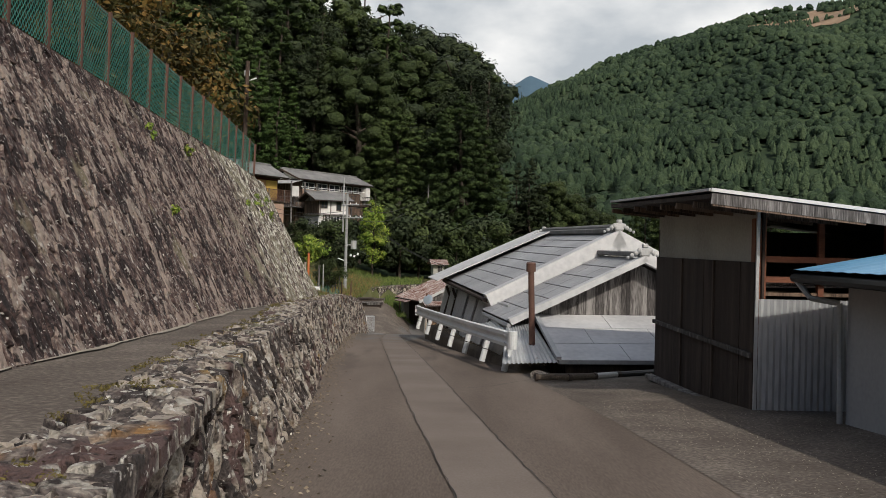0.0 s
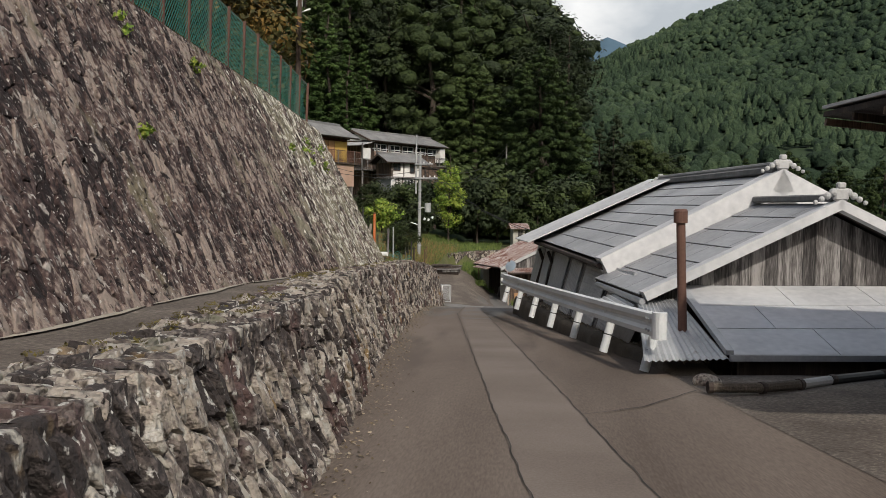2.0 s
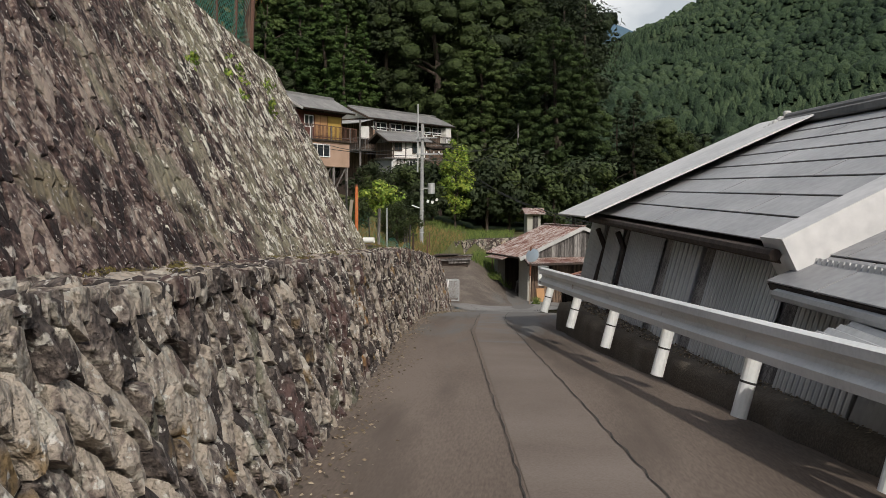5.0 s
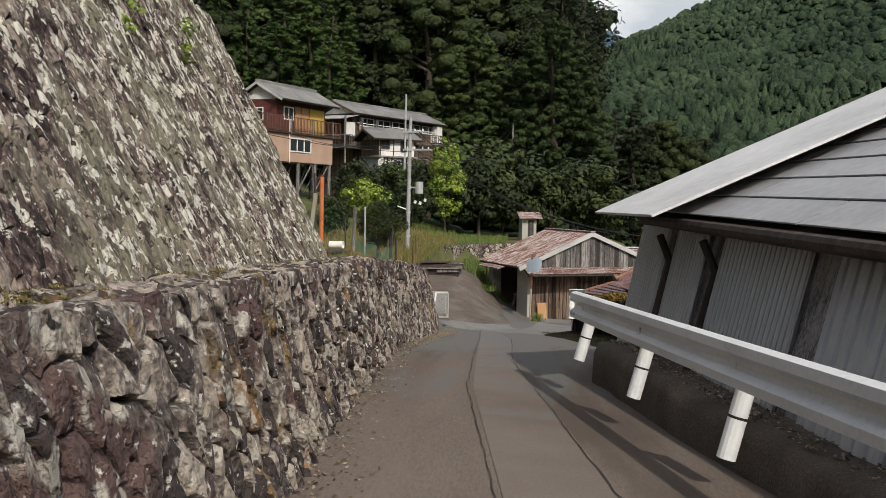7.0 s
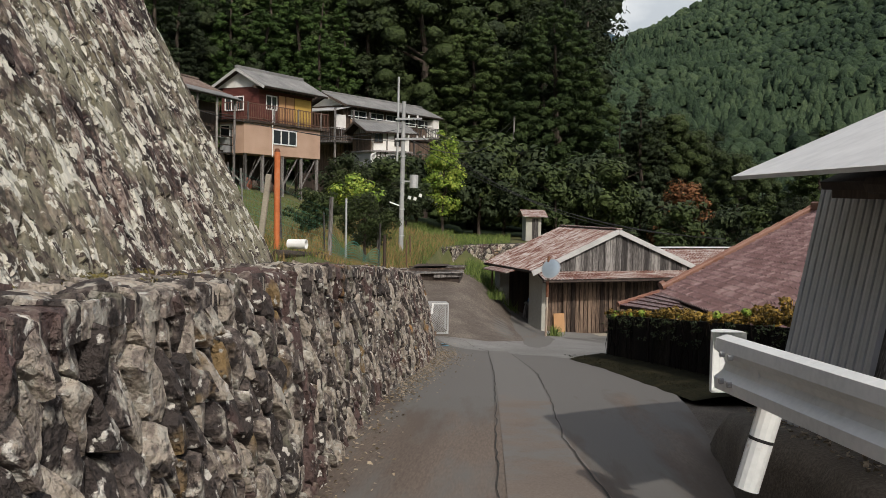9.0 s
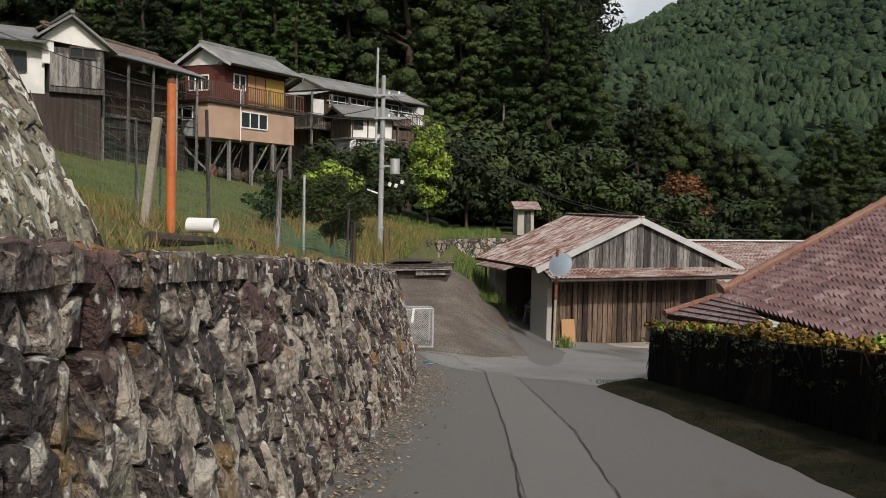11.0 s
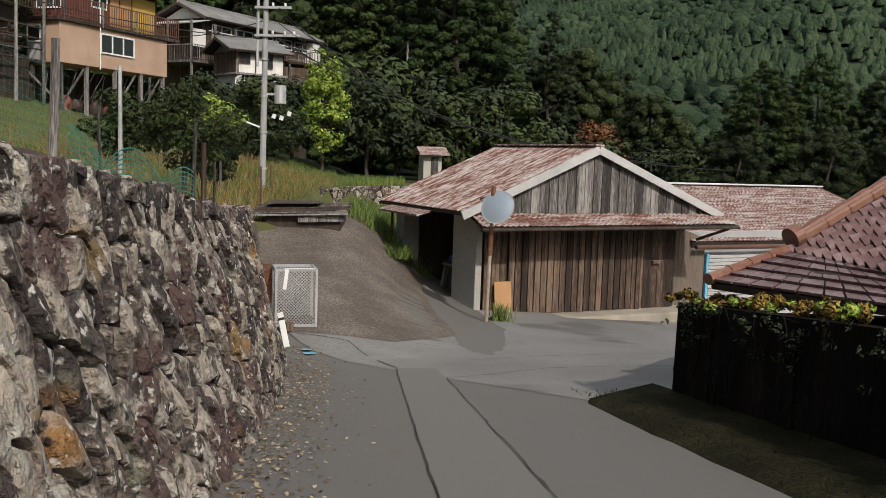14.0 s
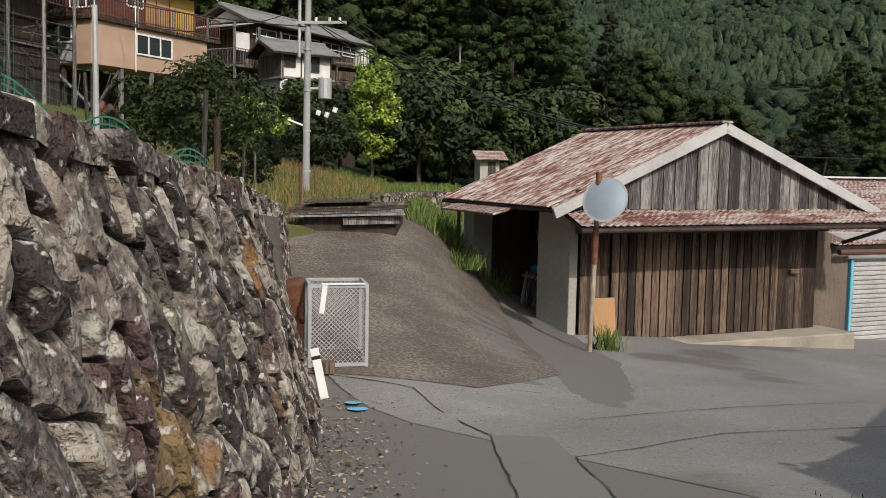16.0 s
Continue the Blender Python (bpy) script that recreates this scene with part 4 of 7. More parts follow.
        if k:
            corrugated("cladding_sheet", (xo, y1, zb1), (xo, y0, zb0), (xt, y0 + 0.12, zt + 0.022 * max(0, y0)), (xt, y1 + 0.12, zt + 0.022 * max(0, y1)), "corr", h, pitch=0.09 if m == "corr" else 0.16, amp=0.024, grooved=True)
        else:
            corrugated("cladding_sheet", (xo - 0.05, y1, zb1), (xo - 0.05, y0, zb0), (xt - 0.1, y0 + 0.12, zt), (xt - 0.1, y1 + 0.12, zt), "corr", h)
    for y0, y1 in ((-0.33, 0.02), (1.88, 2.32), (3.38, 3.82), (5.58, 6.02), (6.98, 7.37)):
        zb = road_z(23.1 + y0) + 0.03
        part("cladding_board", slab(bmesh.new(), (-3.15, y1, zb), (-3.15, y0, zb), (-2.73, y0 + 0.12, -0.18 + 0.022 * max(0, y0)), (-2.73, y1 + 0.12, -0.18 + 0.022 * max(0, y1)), 0.02), "wood_grey", h)
    part("cladding_back", slab(bmesh.new(), (-3.12, 8.3, -2.1), (-3.12, -2.7, -1.6), (-2.66, -2.7, -0.3), (-2.66, 8.3, -0.1), 0.04), "wood_grey", h)
    for y in (5.75, 7.15):
        bm = cyl(bmesh.new(), (-2.95, y + 0.1, ze - 0.12), (-2.86, y, ze - 0.4), 0.04, seg=8)
        cyl(bm, (-2.86, y, ze - 0.4), (-3.24, y - 0.12, -1.75), 0.04, seg=8)
        part("downpipe", bm, "wood_dark", h)
    part("gutter", cyl(bmesh.new(), (-3.02, -0.1, ze - 0.08), (-3.02, 7.4, ze + 0.04), 0.05, seg=8), "wood_dark", h)


grey_house()


def flue():
    f = thing("flue_pipe", pose(1.62, 18.55, -0.72), "rusty brown metal flue pipe with a cap on the low roof", "chimney")
    part("pipe", cyl(bmesh.new(), (0, 0, -0.05), (-0.05, 0, 1.42), 0.055, seg=16), "brown_steel", f, smooth=False)
    bm = cyl(bmesh.new(), (-0.05, 0, 1.36), (-0.052, 0, 1.5), 0.085, seg=16)
    cyl(bm, (-0.052, 0, 1.5), (-0.052, 0, 1.53), 0.09, 0.07, seg=16)
    part("cap", bm, "brown_steel", f)
    part("collar", cyl(bmesh.new(), (0, 0, 0.0), (0, 0, 0.03), 0.085, seg=16), "rust", f)


flue()


# ---- dark timber hut and blue-roofed store ----
def hut():
    h = thing("timber_hut", pose(0, 0, 0), "tall dark boarded hut with a lean-to sheet roof", "hut")
    A, B = Vector((3.35, 16.3, 0)), Vector((3.68, 12.65, 0))       # face towards the lane
    C, D = Vector((8.6, 12.95, 0)), Vector((8.3, 16.6, 0))
    zb = -0.88
    for p, q in ((B, C), (C, D), (D, A)):
        d = (q - p).normalized()
        n = Vector((-d.y, d.x, 0)) * 0.05
        top = -0.1 if p == B else 1.4
        bm = slab(bmesh.new(), p + Vector((0, 0, zb)), q + Vector((0, 0, zb)), q + Vector((0, 0, top)), p + Vector((0, 0, top)), 0.05)
        part("wall", bm, "wood_dark", h)
    box("post", (3.66, 12.68, zb), (3.8, 12.82, 1.5), "red_wood", h)
    boards("board", A, B, zb, 0.98, 9, "wood_dark", h, t=0.03)
    bm = slab(bmesh.new(), A + Vector((0, 0, 0.98)), B + Vector((0, 0, 0.98)), B + Vector((0, 0, 1.62)), A + Vector((0, 0, 1.66)), 0.03)
    part("upper_panel", bm, "plaster_pale", h, "pale upper wall panel")
    bm = slab(bmesh.new(), A + Vector((0.06, 0, zb)), B + Vector((0.06, 0, zb)), B + Vector((0.06, 0, 1.6)), A + Vector((0.06, 0, 1.6)), 0.03)
    part("wall", bm, "wood_dark", h)
    part("cross_rail", beam(bmesh.new(), A + Vector((-0.06, 0, -0.02)), B + Vector((-0.06, 0, -0.12)), 0.04, 0.055), "wood_grey", h)
    for f in (0.33, 0.66):
        p = lerp(A, B, f)
        part("batten", beam(bmesh.new(), p + Vector((-0.045, 0, zb)), p + Vector((-0.045, 0, 0.98)), 0.045, 0.025, up=(1, 0, 0)), "wood_dark", h)
    part("sill", beam(bmesh.new(), A + Vector((-0.12, 0, zb + 0.0)), B + Vector((-0.12, 0.1, zb + 0.02)), 0.12, 0.07, 0.01), "wood_grey", h)
    # corrugated front and open loft
    corrugated("front_sheet", B + Vector((0.02, -0.04, zb)), Vector((6.2, 12.7, zb)), Vector((6.2, 12.7, 0.55)), B + Vector((0.02, -0.04, 0.55)), "corr", h)
    part("corner_trim", beam(bmesh.new(), B + Vector((-0.01, -0.04, zb)), B + Vector((-0.01, -0.04, 1.58)), 0.035, 0.035, up=(1, 0, 0)), "galv", h)
    for z in (0.78, 1.02):
        part("loft_rail", beam(bmesh.new(), (3.7, 12.72, z), (8, 12.95, z - 0.02), 0.05, 0.07), "red_wood", h)
    for x in (4.5, 5.3, 6.2):
        part("loft_post", beam(bmesh.new(), (x, 12.85, 0.5), (x, 12.85, 1.5), 0.07, 0.07, up=(0, 1, 0)), "red_wood", h)
    part("loft_floor", slab(bmesh.new(), (3.7, 12.8, 0.62), (8, 13, 0.62), (8, 16, 0.62), (3.5, 16, 0.62), 0.04), "wood_brown", h)
    rnd = random.Random(3)
    for k in range(7):
        part("stored_board", beam(bmesh.new(), (3.9 + rnd.uniform(0, 0.1), 13.1 + 0.1 * k, 0.68 + 0.03 * (k % 4)), (5.6, 13.2 + 0.1 * k, 0.7 + 0.03 * (k % 4)), 0.12, 0.025), "wood_grey", h)
    # roof
    F0, F1, R1, R0 = (2.95, 12.05, 1.74), (8.8, 12.3, 1.14), (8.6, 17.2, 1.2), (2.66, 16.7, 1.80)
    part("roof_deck", slab(bmesh.new(), F0, F1, R1, R0, 0.05), "wood_dark", h)
    up = Vector((0, 0, 0.045))
    corrugated("roof_sheet", Vector(F1) + up, Vector(R1) + up, Vector(R0) + up, Vector(F0) + up, "corr", h)
    part("fascia", beam(bmesh.new(), Vector(F0) + Vector((0, -0.02, -0.05)), Vector(F1) + Vector((0, -0.02, -0.05)), 0.03, 0.12), "wood_grey", h)
    part("roof_edge", beam(bmesh.new(), Vector(F0) + Vector((-0.01, -0.03, 0.045)), Vector(F1) + Vector((0, -0.03, 0.045)), 0.05, 0.04), "roof_white", h)
    part("roof_edge", beam(bmesh.new(), Vector(F0) + Vector((-0.01, -0.03, 0.045)), Vector(R0) + Vector((0, 0, 0.045)), 0.04, 0.03), "roof_white", h)
    for k in range(8):
        f = k / 7
        p, q = lerp(F0, R0, f), lerp(F1, R1, f)
        part("rafter", beam(bmesh.new(), p + Vector((0.02, 0, -0.1)), lerp(p, q, 0.3) + Vector((0, 0, -0.1)), 0.05, 0.07), "wood_brown", h)

    s = thing("store", pose(0, 0, 0), "grey-white sheet-clad store with a light blue roof", "shed")
    a, b, c, d = Vector((4.27, 11.5, 0)), Vector((4.6, 5.5, 0)), Vector((9, 5.5, 0)), Vector((9, 11.7, 0))
    up = Vector((0, 0, 1))
    for p, q in ((a, b), (b, c), (c, d), (d, a)):
        zz = lambda v: road_z(v.y) - 0.1
        bm = slab(bmesh.new(), p + up * zz(p), q + up * zz(q), q + up * 0.85, p + up * 0.85, 0.06)
        part("wall", bm, "plaster_grey", s)
    part("roof_deck", slab(bmesh.new(), (3.85, 11.85, 0.86), (3.85, 5.2, 0.92), (9.3, 5.2, 1.95), (9.3, 11.85, 1.9), 0.05), "wood_dark", s)
    corrugated("roof_sheet", (3.82, 11.88, 0.92), (3.82, 5.2, 0.98), (9.3, 5.2, 2.0), (9.3, 11.88, 1.95), "blue", s, pitch=0.3, amp=0.004)
    bm = cyl(bmesh.new(), (3.84, 11.9, 0.83), (3.84, 5.2, 0.86), 0.05, seg=8)
    part("gutter", bm, "black", s)
    bm = cyl(bmesh.new(), (3.84, 11.82, 0.8), (3.95, 11.7, 0.62), 0.032, seg=8)
    cyl(bm, (3.95, 11.7, 0.62), (4.2, 11.55, 0.58), 0.032, seg=8)
    cyl(bm, (4.2, 11.55, 0.58), (4.22, 11.53, -0.7), 0.032, seg=8)
    part("downpipe", bm, "galv", s)


M["plaster_grey"] = mk("grey_white_sheet_cladding", [(0.26, 0.265, 0.27), (0.34, 0.345, 0.35), (0.40, 0.40, 0.405)], 0.7, 20, 0.6, 0.05)
hut()


# ---- barn with rusty roof, shutter shed ----
BARN = pose(-1.342, 51.653, 0, 0, 0, 23.6)


def barn():
    h = thing("barn", BARN, "weathered board barn with rusty sheet roof and white barge boards", "barn")
    W, zr, ze, L = 5.73, -0.85, -2.02, 3.65
    xm = 2.8
    zf = -3.9
    # roof
    for s, ex in ((-1, 0.08), (1, W + 0.02)):
        e0, e1, r1, r0 = (ex, 0, ze), (ex, L, ze), (xm, L, zr), (xm, 0, zr)
        q = (e1, e0, r0, r1) if s < 0 else (e0, e1, r1, r0)
        part("roof_deck", slab(bmesh.new(), *[Vector(v) - Vector((0, 0, 0.02)) for v in q], 0.04), "wood_dark", h)
        corrugated("roof_sheet", *(Vector(v) + Vector((0, 0, 0.02)) for v in q), "rust_roof", h, pitch=0.11, amp=0.014)
        a, b = Vector((ex, -0.03, ze - 0.06)), Vector((xm, -0.03, zr - 0.04))
        part("barge_board", beam(bmesh.new(), a, b, 0.04, 0.14), "barge", h)
    part("ridge_cap", beam(bmesh.new(), (xm, -0.05, zr + 0.04), (xm, L, zr + 0.04), 0.2, 0.04, 0.01), "rust_roof", h)
    # gable boards, front doors
    boards("gable_board", (0.35, 0.1), (5.38, 0.1), ze - 0.02, lambda s: zr - 0.06 - abs(0.35 + 5.03 * s - xm) * 0.41, 27, "wood_grey", h, t=0.03, gap=0.014)
    box("gable_back", (0.5, 0.13, ze - 0.05), (5.2, 0.16, ze + 0.25), "wood_dark", h)
    boards("door_board", (0.78, 0.45), (1.25, 0.45), zf + 0.06, ze - 0.25, 3, "wood_brown", h)
    boards("door_board", (1.25, 0.40), (4.1, 0.40), zf + 0.03, ze - 0.25, 21, "wood_brown", h, gap=0.022)
    boards("door_board", (4.1, 0.45), (4.95, 0.45), zf + 0.0, ze - 0.25, 5, "wood_brown", h)
    part("door_frame", beam(bmesh.new(), (4.1, 0.38, zf), (4.1, 0.38, ze - 0.3), 0.09, 0.09, up=(0, 1, 0)), "wood_brown", h)
    part("lintel", beam(bmesh.new(), (0.7, 0.42, ze - 0.3), (5.2, 0.42, ze - 0.3), 0.1, 0.12), "wood_dark", h)
    box("latch", (4.45, 0.35, -3.02), (4.62, 0.42, -2.95), "wood_brown", h)
    box("inner_wall", (0.75, 0.52, zf - 0.1), (5.0, 0.6, ze), "wood_dark", h)
    # pent roof over the doors
    a, b, c, d = (0.28, -0.4, ze - 0.22), (5.8, -0.4, ze - 0.18), (5.7, 0.12, ze + 0.0), (0.28, 0.12, ze - 0.02)
    part("pent_deck", slab(bmesh.new(), *[Vector(v) - Vector((0, 0, 0.02)) for v in (a, b, c, d)], 0.03), "wood_dark", h)
    corrugated("pent_sheet", *(Vector(v) + Vector((0, 0, 0.015)) for v in (a, b, c, d)), "rust_roof", h, pitch=0.11, amp=0.012)
    part("pent_gutter", cyl(bmesh.new(), (0.25, -0.4, ze - 0.27), (5.85, -0.4, ze - 0.24), 0.028, seg=8), "wood_dark", h)
    part("pent_downpipe", cyl(bmesh.new(), (5.62, -0.38, ze - 0.26), (5.62, 0.5, ze - 0.55), 0.03, seg=8), "brown_steel", h)
    # side walls
    for y0, y1, xw in ((0.45, 1.35, 0.62), (3.1, 3.5, 0.42)):
        box("side_wall", (xw, y0, zf - 0.2), (0.75, y1, ze - 0.05), "plaster_pale", h)
    box("recess_wall", (1.9, 1.3, zf - 0.2), (2.0, 3.2, ze), "wood_dark", h)
    box("recess_wall", (0.75, 1.25, zf - 0.2), (1.95, 1.33, ze), "wood_dark", h)
    box("recess_wall", (0.75, 3.12, zf - 0.2), (1.95, 3.2, ze), "wood_dark", h)
    part("recess_canopy", slab(bmesh.new(), (-0.2, 3.0, ze - 0.12), (-0.2, 1.2, ze - 0.12), (0.7, 1.2, ze + 0.12), (0.7, 3.0, ze + 0.12), 0.03), "rust_roof", h)
    box("side_wall", (4.95, 0.45, zf - 0.4), (5.05, 3.4, ze - 0.05), "wood_brown", h)
    box("back_wall", (0.7, 3.35, zf - 0.2), (5.0, 3.45, ze), "plaster_pale", h)
    part("corner_pipe", cyl(bmesh.new(), (0.34, 3.52, ze - 0.1), (0.34, 3.52, zf + 0.7), 0.03, seg=8), "brown_steel", h)
    # concrete step
    s = box("step", (0.9, -0.15, zf - 0.7), (5.3, 0.6, zf + 0.02), "concrete", h, bev=0.02)

    p = thing("plywood_board", BARN @ pose(1.12, 0.27, zf + 0.02, -7), "orange-brown plywood offcut leaning on the barn door", "board")
    box("panel", (-0.17, -0.008, 0), (0.17, 0.008, 0.62), "wood_fresh", p, bev=0.002)

    # shutter shed
    g = thing("shutter_shed", BARN @ pose(0, 0, 0), "shed with rusty roof and white roller shutter", "shed")
    part("roof_deck", slab(bmesh.new(), (5.9, 0.9, -2.68), (13, 0.9, -2.68), (13, 4.2, -1.62), (4.9, 4.2, -1.62), 0.05), "wood_dark", g)
    corrugated("roof_sheet", (5.9, 0.9, -2.64), (13, 0.9, -2.64), (13, 4.2, -1.58), (4.9, 4.2, -1.58), "rust_roof", g, pitch=0.11, amp=0.014)
    corrugated("roof_sheet", (13, 7.4, -2.64), (4.9, 7.4, -2.64), (4.9, 4.2, -1.58), (13, 4.2, -1.58), "rust_roof", g, pitch=0.11, amp=0.014)
    part("ridge_cap", beam(bmesh.new(), (4.8, 4.2, -1.55), (13, 4.2, -1.55), 0.25, 0.04, 0.01), "roof_white", g)
    part("gutter", cyl(bmesh.new(), (5.9, 0.82, -2.76), (13, 0.82, -2.76), 0.045, seg=8), "brown_steel", g)
    corrugated("wall_sheet", (5.05, 1.0, -4.5), (6.3, 1.0, -4.5), (6.3, 1.0, -2.6), (5.05, 1.0, -2.2), "tan_sheet", g, pitch=0.09)
    box("wall", (5.05, 1.06, -4.6), (13, 1.1, -2.45), "plaster_grey", g)
    box("shutter_frame", (6.33, 0.96, -4.5), (6.39, 1.04, -2.9), "blue_paint", g)
    for k in range(20):
        z = -4.5 + k * 0.078
        box("shutter_slat", (6.4, 0.975, z), (9.2, 1.02, z + 0.07), "barge", g, bev=0.012)


barn()

# ---- shoulder under the guard rail ----
def shoulder():
    V, F = [], []
    ys = list(np.arange(17.4, 32.6, 0.25))
    for i, y in enumerate(ys):
        e = road_right(y) - 0.02 + 0.04 * noise.noise(Vector((y * 1.7, 0, 0)))
        w = max(e + 0.5, 0.86 - 0.142 * (y - 22.7))
        z = road_z(y)
        k = smooth(17.4, 18.4, y) * (1 - smooth(31.6, 32.6, y))
        up = shoulder_z(y) - z
        for f, h in ((0, -0.03), (0.03, up * 0.7), (0.12, up * 0.97), (1.0, up * 1.02)):
            V.append((e + (w - e) * f, y, z + h * k + 0.03 * noise.noise(Vector((y * 3, f * 4, 2)))))
    for i in range(len(ys) - 1):
        for j in range(3):
            F.append((4 * i + j, 4 * i + j + 1, 4 * i + 5 + j, 4 * i + 4 + j))
    tagged(ob_mesh("shoulder_kerb", V, F, "dirt", None, "crumbling dirt-covered concrete shoulder under the guard rail", smooth=True), category="kerb", kind="structure")


shoulder()


# ---- vine-covered wall and tiled house ----
def hw_x(y):
    return 0.05 + 0.11 * (43.9 - y)


def hw_top(y):
    return -2.3 + 0.104 * (43.9 - y)


def vine_wall():
    V, F = [], []
    ys = list(np.arange(32.6, 43.95, 0.35))
    for y in ys:
        x, t, b = hw_x(y), hw_top(y), road_z(y) - 0.3
        V += [(x, y, b), (x + 0.02, y, t), (x + 0.16, y, t), (x + 0.18, y, b)]
    for j in range(len(ys) - 1):
        for i in range(4):
            F.append((4 * j + i, 4 * j + 4 + i, 4 * j + 4 + (i + 1) % 4, 4 * j + (i + 1) % 4))
    n = len(V)
    F += [(0, 1, 2, 3), (n - 1, n - 2, n - 3, n - 4)]
    w = tagged(ob_mesh("wall_garden", V, F, "dark_wall", None, "dark weathered garden wall, shade deepening its colour, overgrown with dry vines"), category="garden wall", kind="structure")
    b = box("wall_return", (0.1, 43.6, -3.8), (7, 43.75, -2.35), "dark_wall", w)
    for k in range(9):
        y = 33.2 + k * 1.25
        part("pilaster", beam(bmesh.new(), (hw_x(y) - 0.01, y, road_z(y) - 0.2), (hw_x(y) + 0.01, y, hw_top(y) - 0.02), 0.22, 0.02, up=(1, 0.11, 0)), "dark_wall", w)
    rnd = random.Random(5)
    for k in range(46):
        y = rnd.uniform(35, 43.8)
        z = hw_top(y)
        bm = bmesh.new()
        p = Vector((hw_x(y) - 0.03, y, z))
        for _ in range(4):
            q = p + Vector((rnd.uniform(-0.02, 0.01), rnd.uniform(-0.2, 0.2), -rnd.uniform(0.1, 0.25)))
            q.x = hw_x(q.y) - rnd.uniform(0.02, 0.06)
            cyl(bm, p, q, 0.006, seg=4)
            p = q
        # vines take the wall's shade-darkened colour
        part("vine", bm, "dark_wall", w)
    # grass verge at its foot, with the shade there put into its colour
    V, F = [], []
    for y in np.arange(35, 44.4, 0.3):
        x = hw_x(y)
        wd = float(np.interp(y, [35, 38.3, 40.7, 43.4, 44, 44.4], [0.95, 0.84, 0.76, 0.77, 0.66, 0.1])) + 0.06 * noise.noise(Vector((y * 2, 1, 0)))
        V += [(x - wd, y, road_z(y) + 0.0), (x - wd * 0.75, y, road_z(y) + 0.05), (x + 0.03, y, road_z(y) + 0.12)]
    for i in range(len(V) // 3 - 1):
        F += [(3 * i, 3 * i + 1, 3 * i + 4, 3 * i + 3), (3 * i + 1, 3 * i + 2, 3 * i + 5, 3 * i + 4)]
    tagged(ob_mesh("grass_verge", V, F, "shaded_moss", None, "mossy grass verge with shade painted into its colour at the foot of the garden wall", smooth=True), category="verge", kind="structure")


vine_wall()


def tiled_house():
    h = thing("tiled_house", pose(0, 0, 0), "low house with red-brown clay pantile roof", "house")
    P0, N0, N1, P1 = Vector((1.1, 44.0, -1.88)), Vector((2.2, 33.0, -1.88)), Vector((5.5, 34.2, -0.2)), Vector((4.4, 45.2, -0.2))
    part("roof_deck", slab(bmesh.new(), P0, N0, N1, P1, 0.06), "wood_dark", h)
    part("roof_deck", slab(bmesh.new(), N1 + Vector((3.3, 1.1, -1.7)), P1 + Vector((3.3, 1.1, -1.7)), P1, N1, 0.06), "tile_ridge", h)
    part("wall", slab(bmesh.new(), (1.8, 43.4, -3.8), (2.8, 33.4, -3.6), (2.8, 33.4, -1.7), (1.8, 43.4, -1.7), 0.1), "plaster_pale", h)
    part("wall", slab(bmesh.new(), (7.5, 45.5, -3.8), (1.8, 43.4, -3.8), (1.8, 43.4, -1.6), (7.5, 45.5, -1.6), 0.1), "plaster_pale", h)
    nr, nc = 25, 74
    ex, ey = (N0 - P0) / nc, (P1 - P0) / nr
    n = ex.cross(ey).normalized()
    if n.z < 0:
        n = -n
    prof = [(0.0, 0.035), (0.14, 0.06), (0.28, 0.035), (0.42, -0.005), (0.65, -0.022), (0.88, -0.005), (1.02, 0.03)]
    V, F, made = [], [], 0
    rnd = random.Random(4)
    for r in range(nr):
        for c in range(nc):
            o = P0 + ex * c + ey * r
            v = []
            j = rnd.uniform(-0.008, 0.008)
            for a, hh in prof:
                v += [o + ex * a - ey * 0.06 + n * (hh + 0.045 + j), o + ex * a + ey * 1.02 + n * (hh + 0.015 + j), o + ex * a - ey * 0.06 + n * (hh + 0.02 + j)]
            f = []
            for k in range(len(prof) - 1):
                f += [(3 * k, 3 * k + 3, 3 * k + 4, 3 * k + 1), (3 * k + 2, 3 * k + 5, 3 * k + 3, 3 * k)]
            if c < 26 and made < 300:
                ob_mesh("roof_tile", v, f, "tile_ob", h)
                made += 1
            else:
                b = len(V)
                V += v
                F += [tuple(i + b for i in g) for g in f]
    tagged(ob_mesh("roof_tiles", V, F, "tile", h), kind="stuff")
    # hip ridge in stacked ridge tiles
    d = P1 - P0
    for k in range(13):
        p, q = P0 + d * (0.04 + k * 0.073), P0 + d * (0.04 + k * 0.073 + 0.078)
        bm = beam(bmesh.new(), p + n * 0.10, q + n * 0.10, 0.15, 0.09, 0.02)
        cyl(bm, p + n * 0.12, q + n * 0.13, 0.045, 0.055, seg=10)
        part("ridge_tile", bm, "tile_ridge", h)
    bm = cyl(bmesh.new(), P0 + d * 0.02 + n * 0.13, P0 + d * 0.045 + n * 0.13, 0.10, seg=14)
    part("ridge_end", bm, "tile_ridge", h)
    e = Vector((0.25, 43.5, -2.1))
    for k in range(4):
        p, q = lerp(P0, e, k / 4), lerp(P0, e, (k + 1) / 4)
        bm = cyl(bmesh.new(), p + n * 0.06, q + n * 0.06, 0.045, 0.052, seg=8)
        part("ridge_tile", bm, "tile_ridge", h)
    ca, cb, cc, cd = e + Vector((0, 0, 0.02)), Vector((1.2, 41.5, -2.02)), P0 + ex * 8 + Vector((0, 0, 0.03)), P0 + Vector((0, 0, 0.03))
    part("corner_roof", slab(bmesh.new(), ca, cb, cc, cd, 0.05), "wood_dark", h)
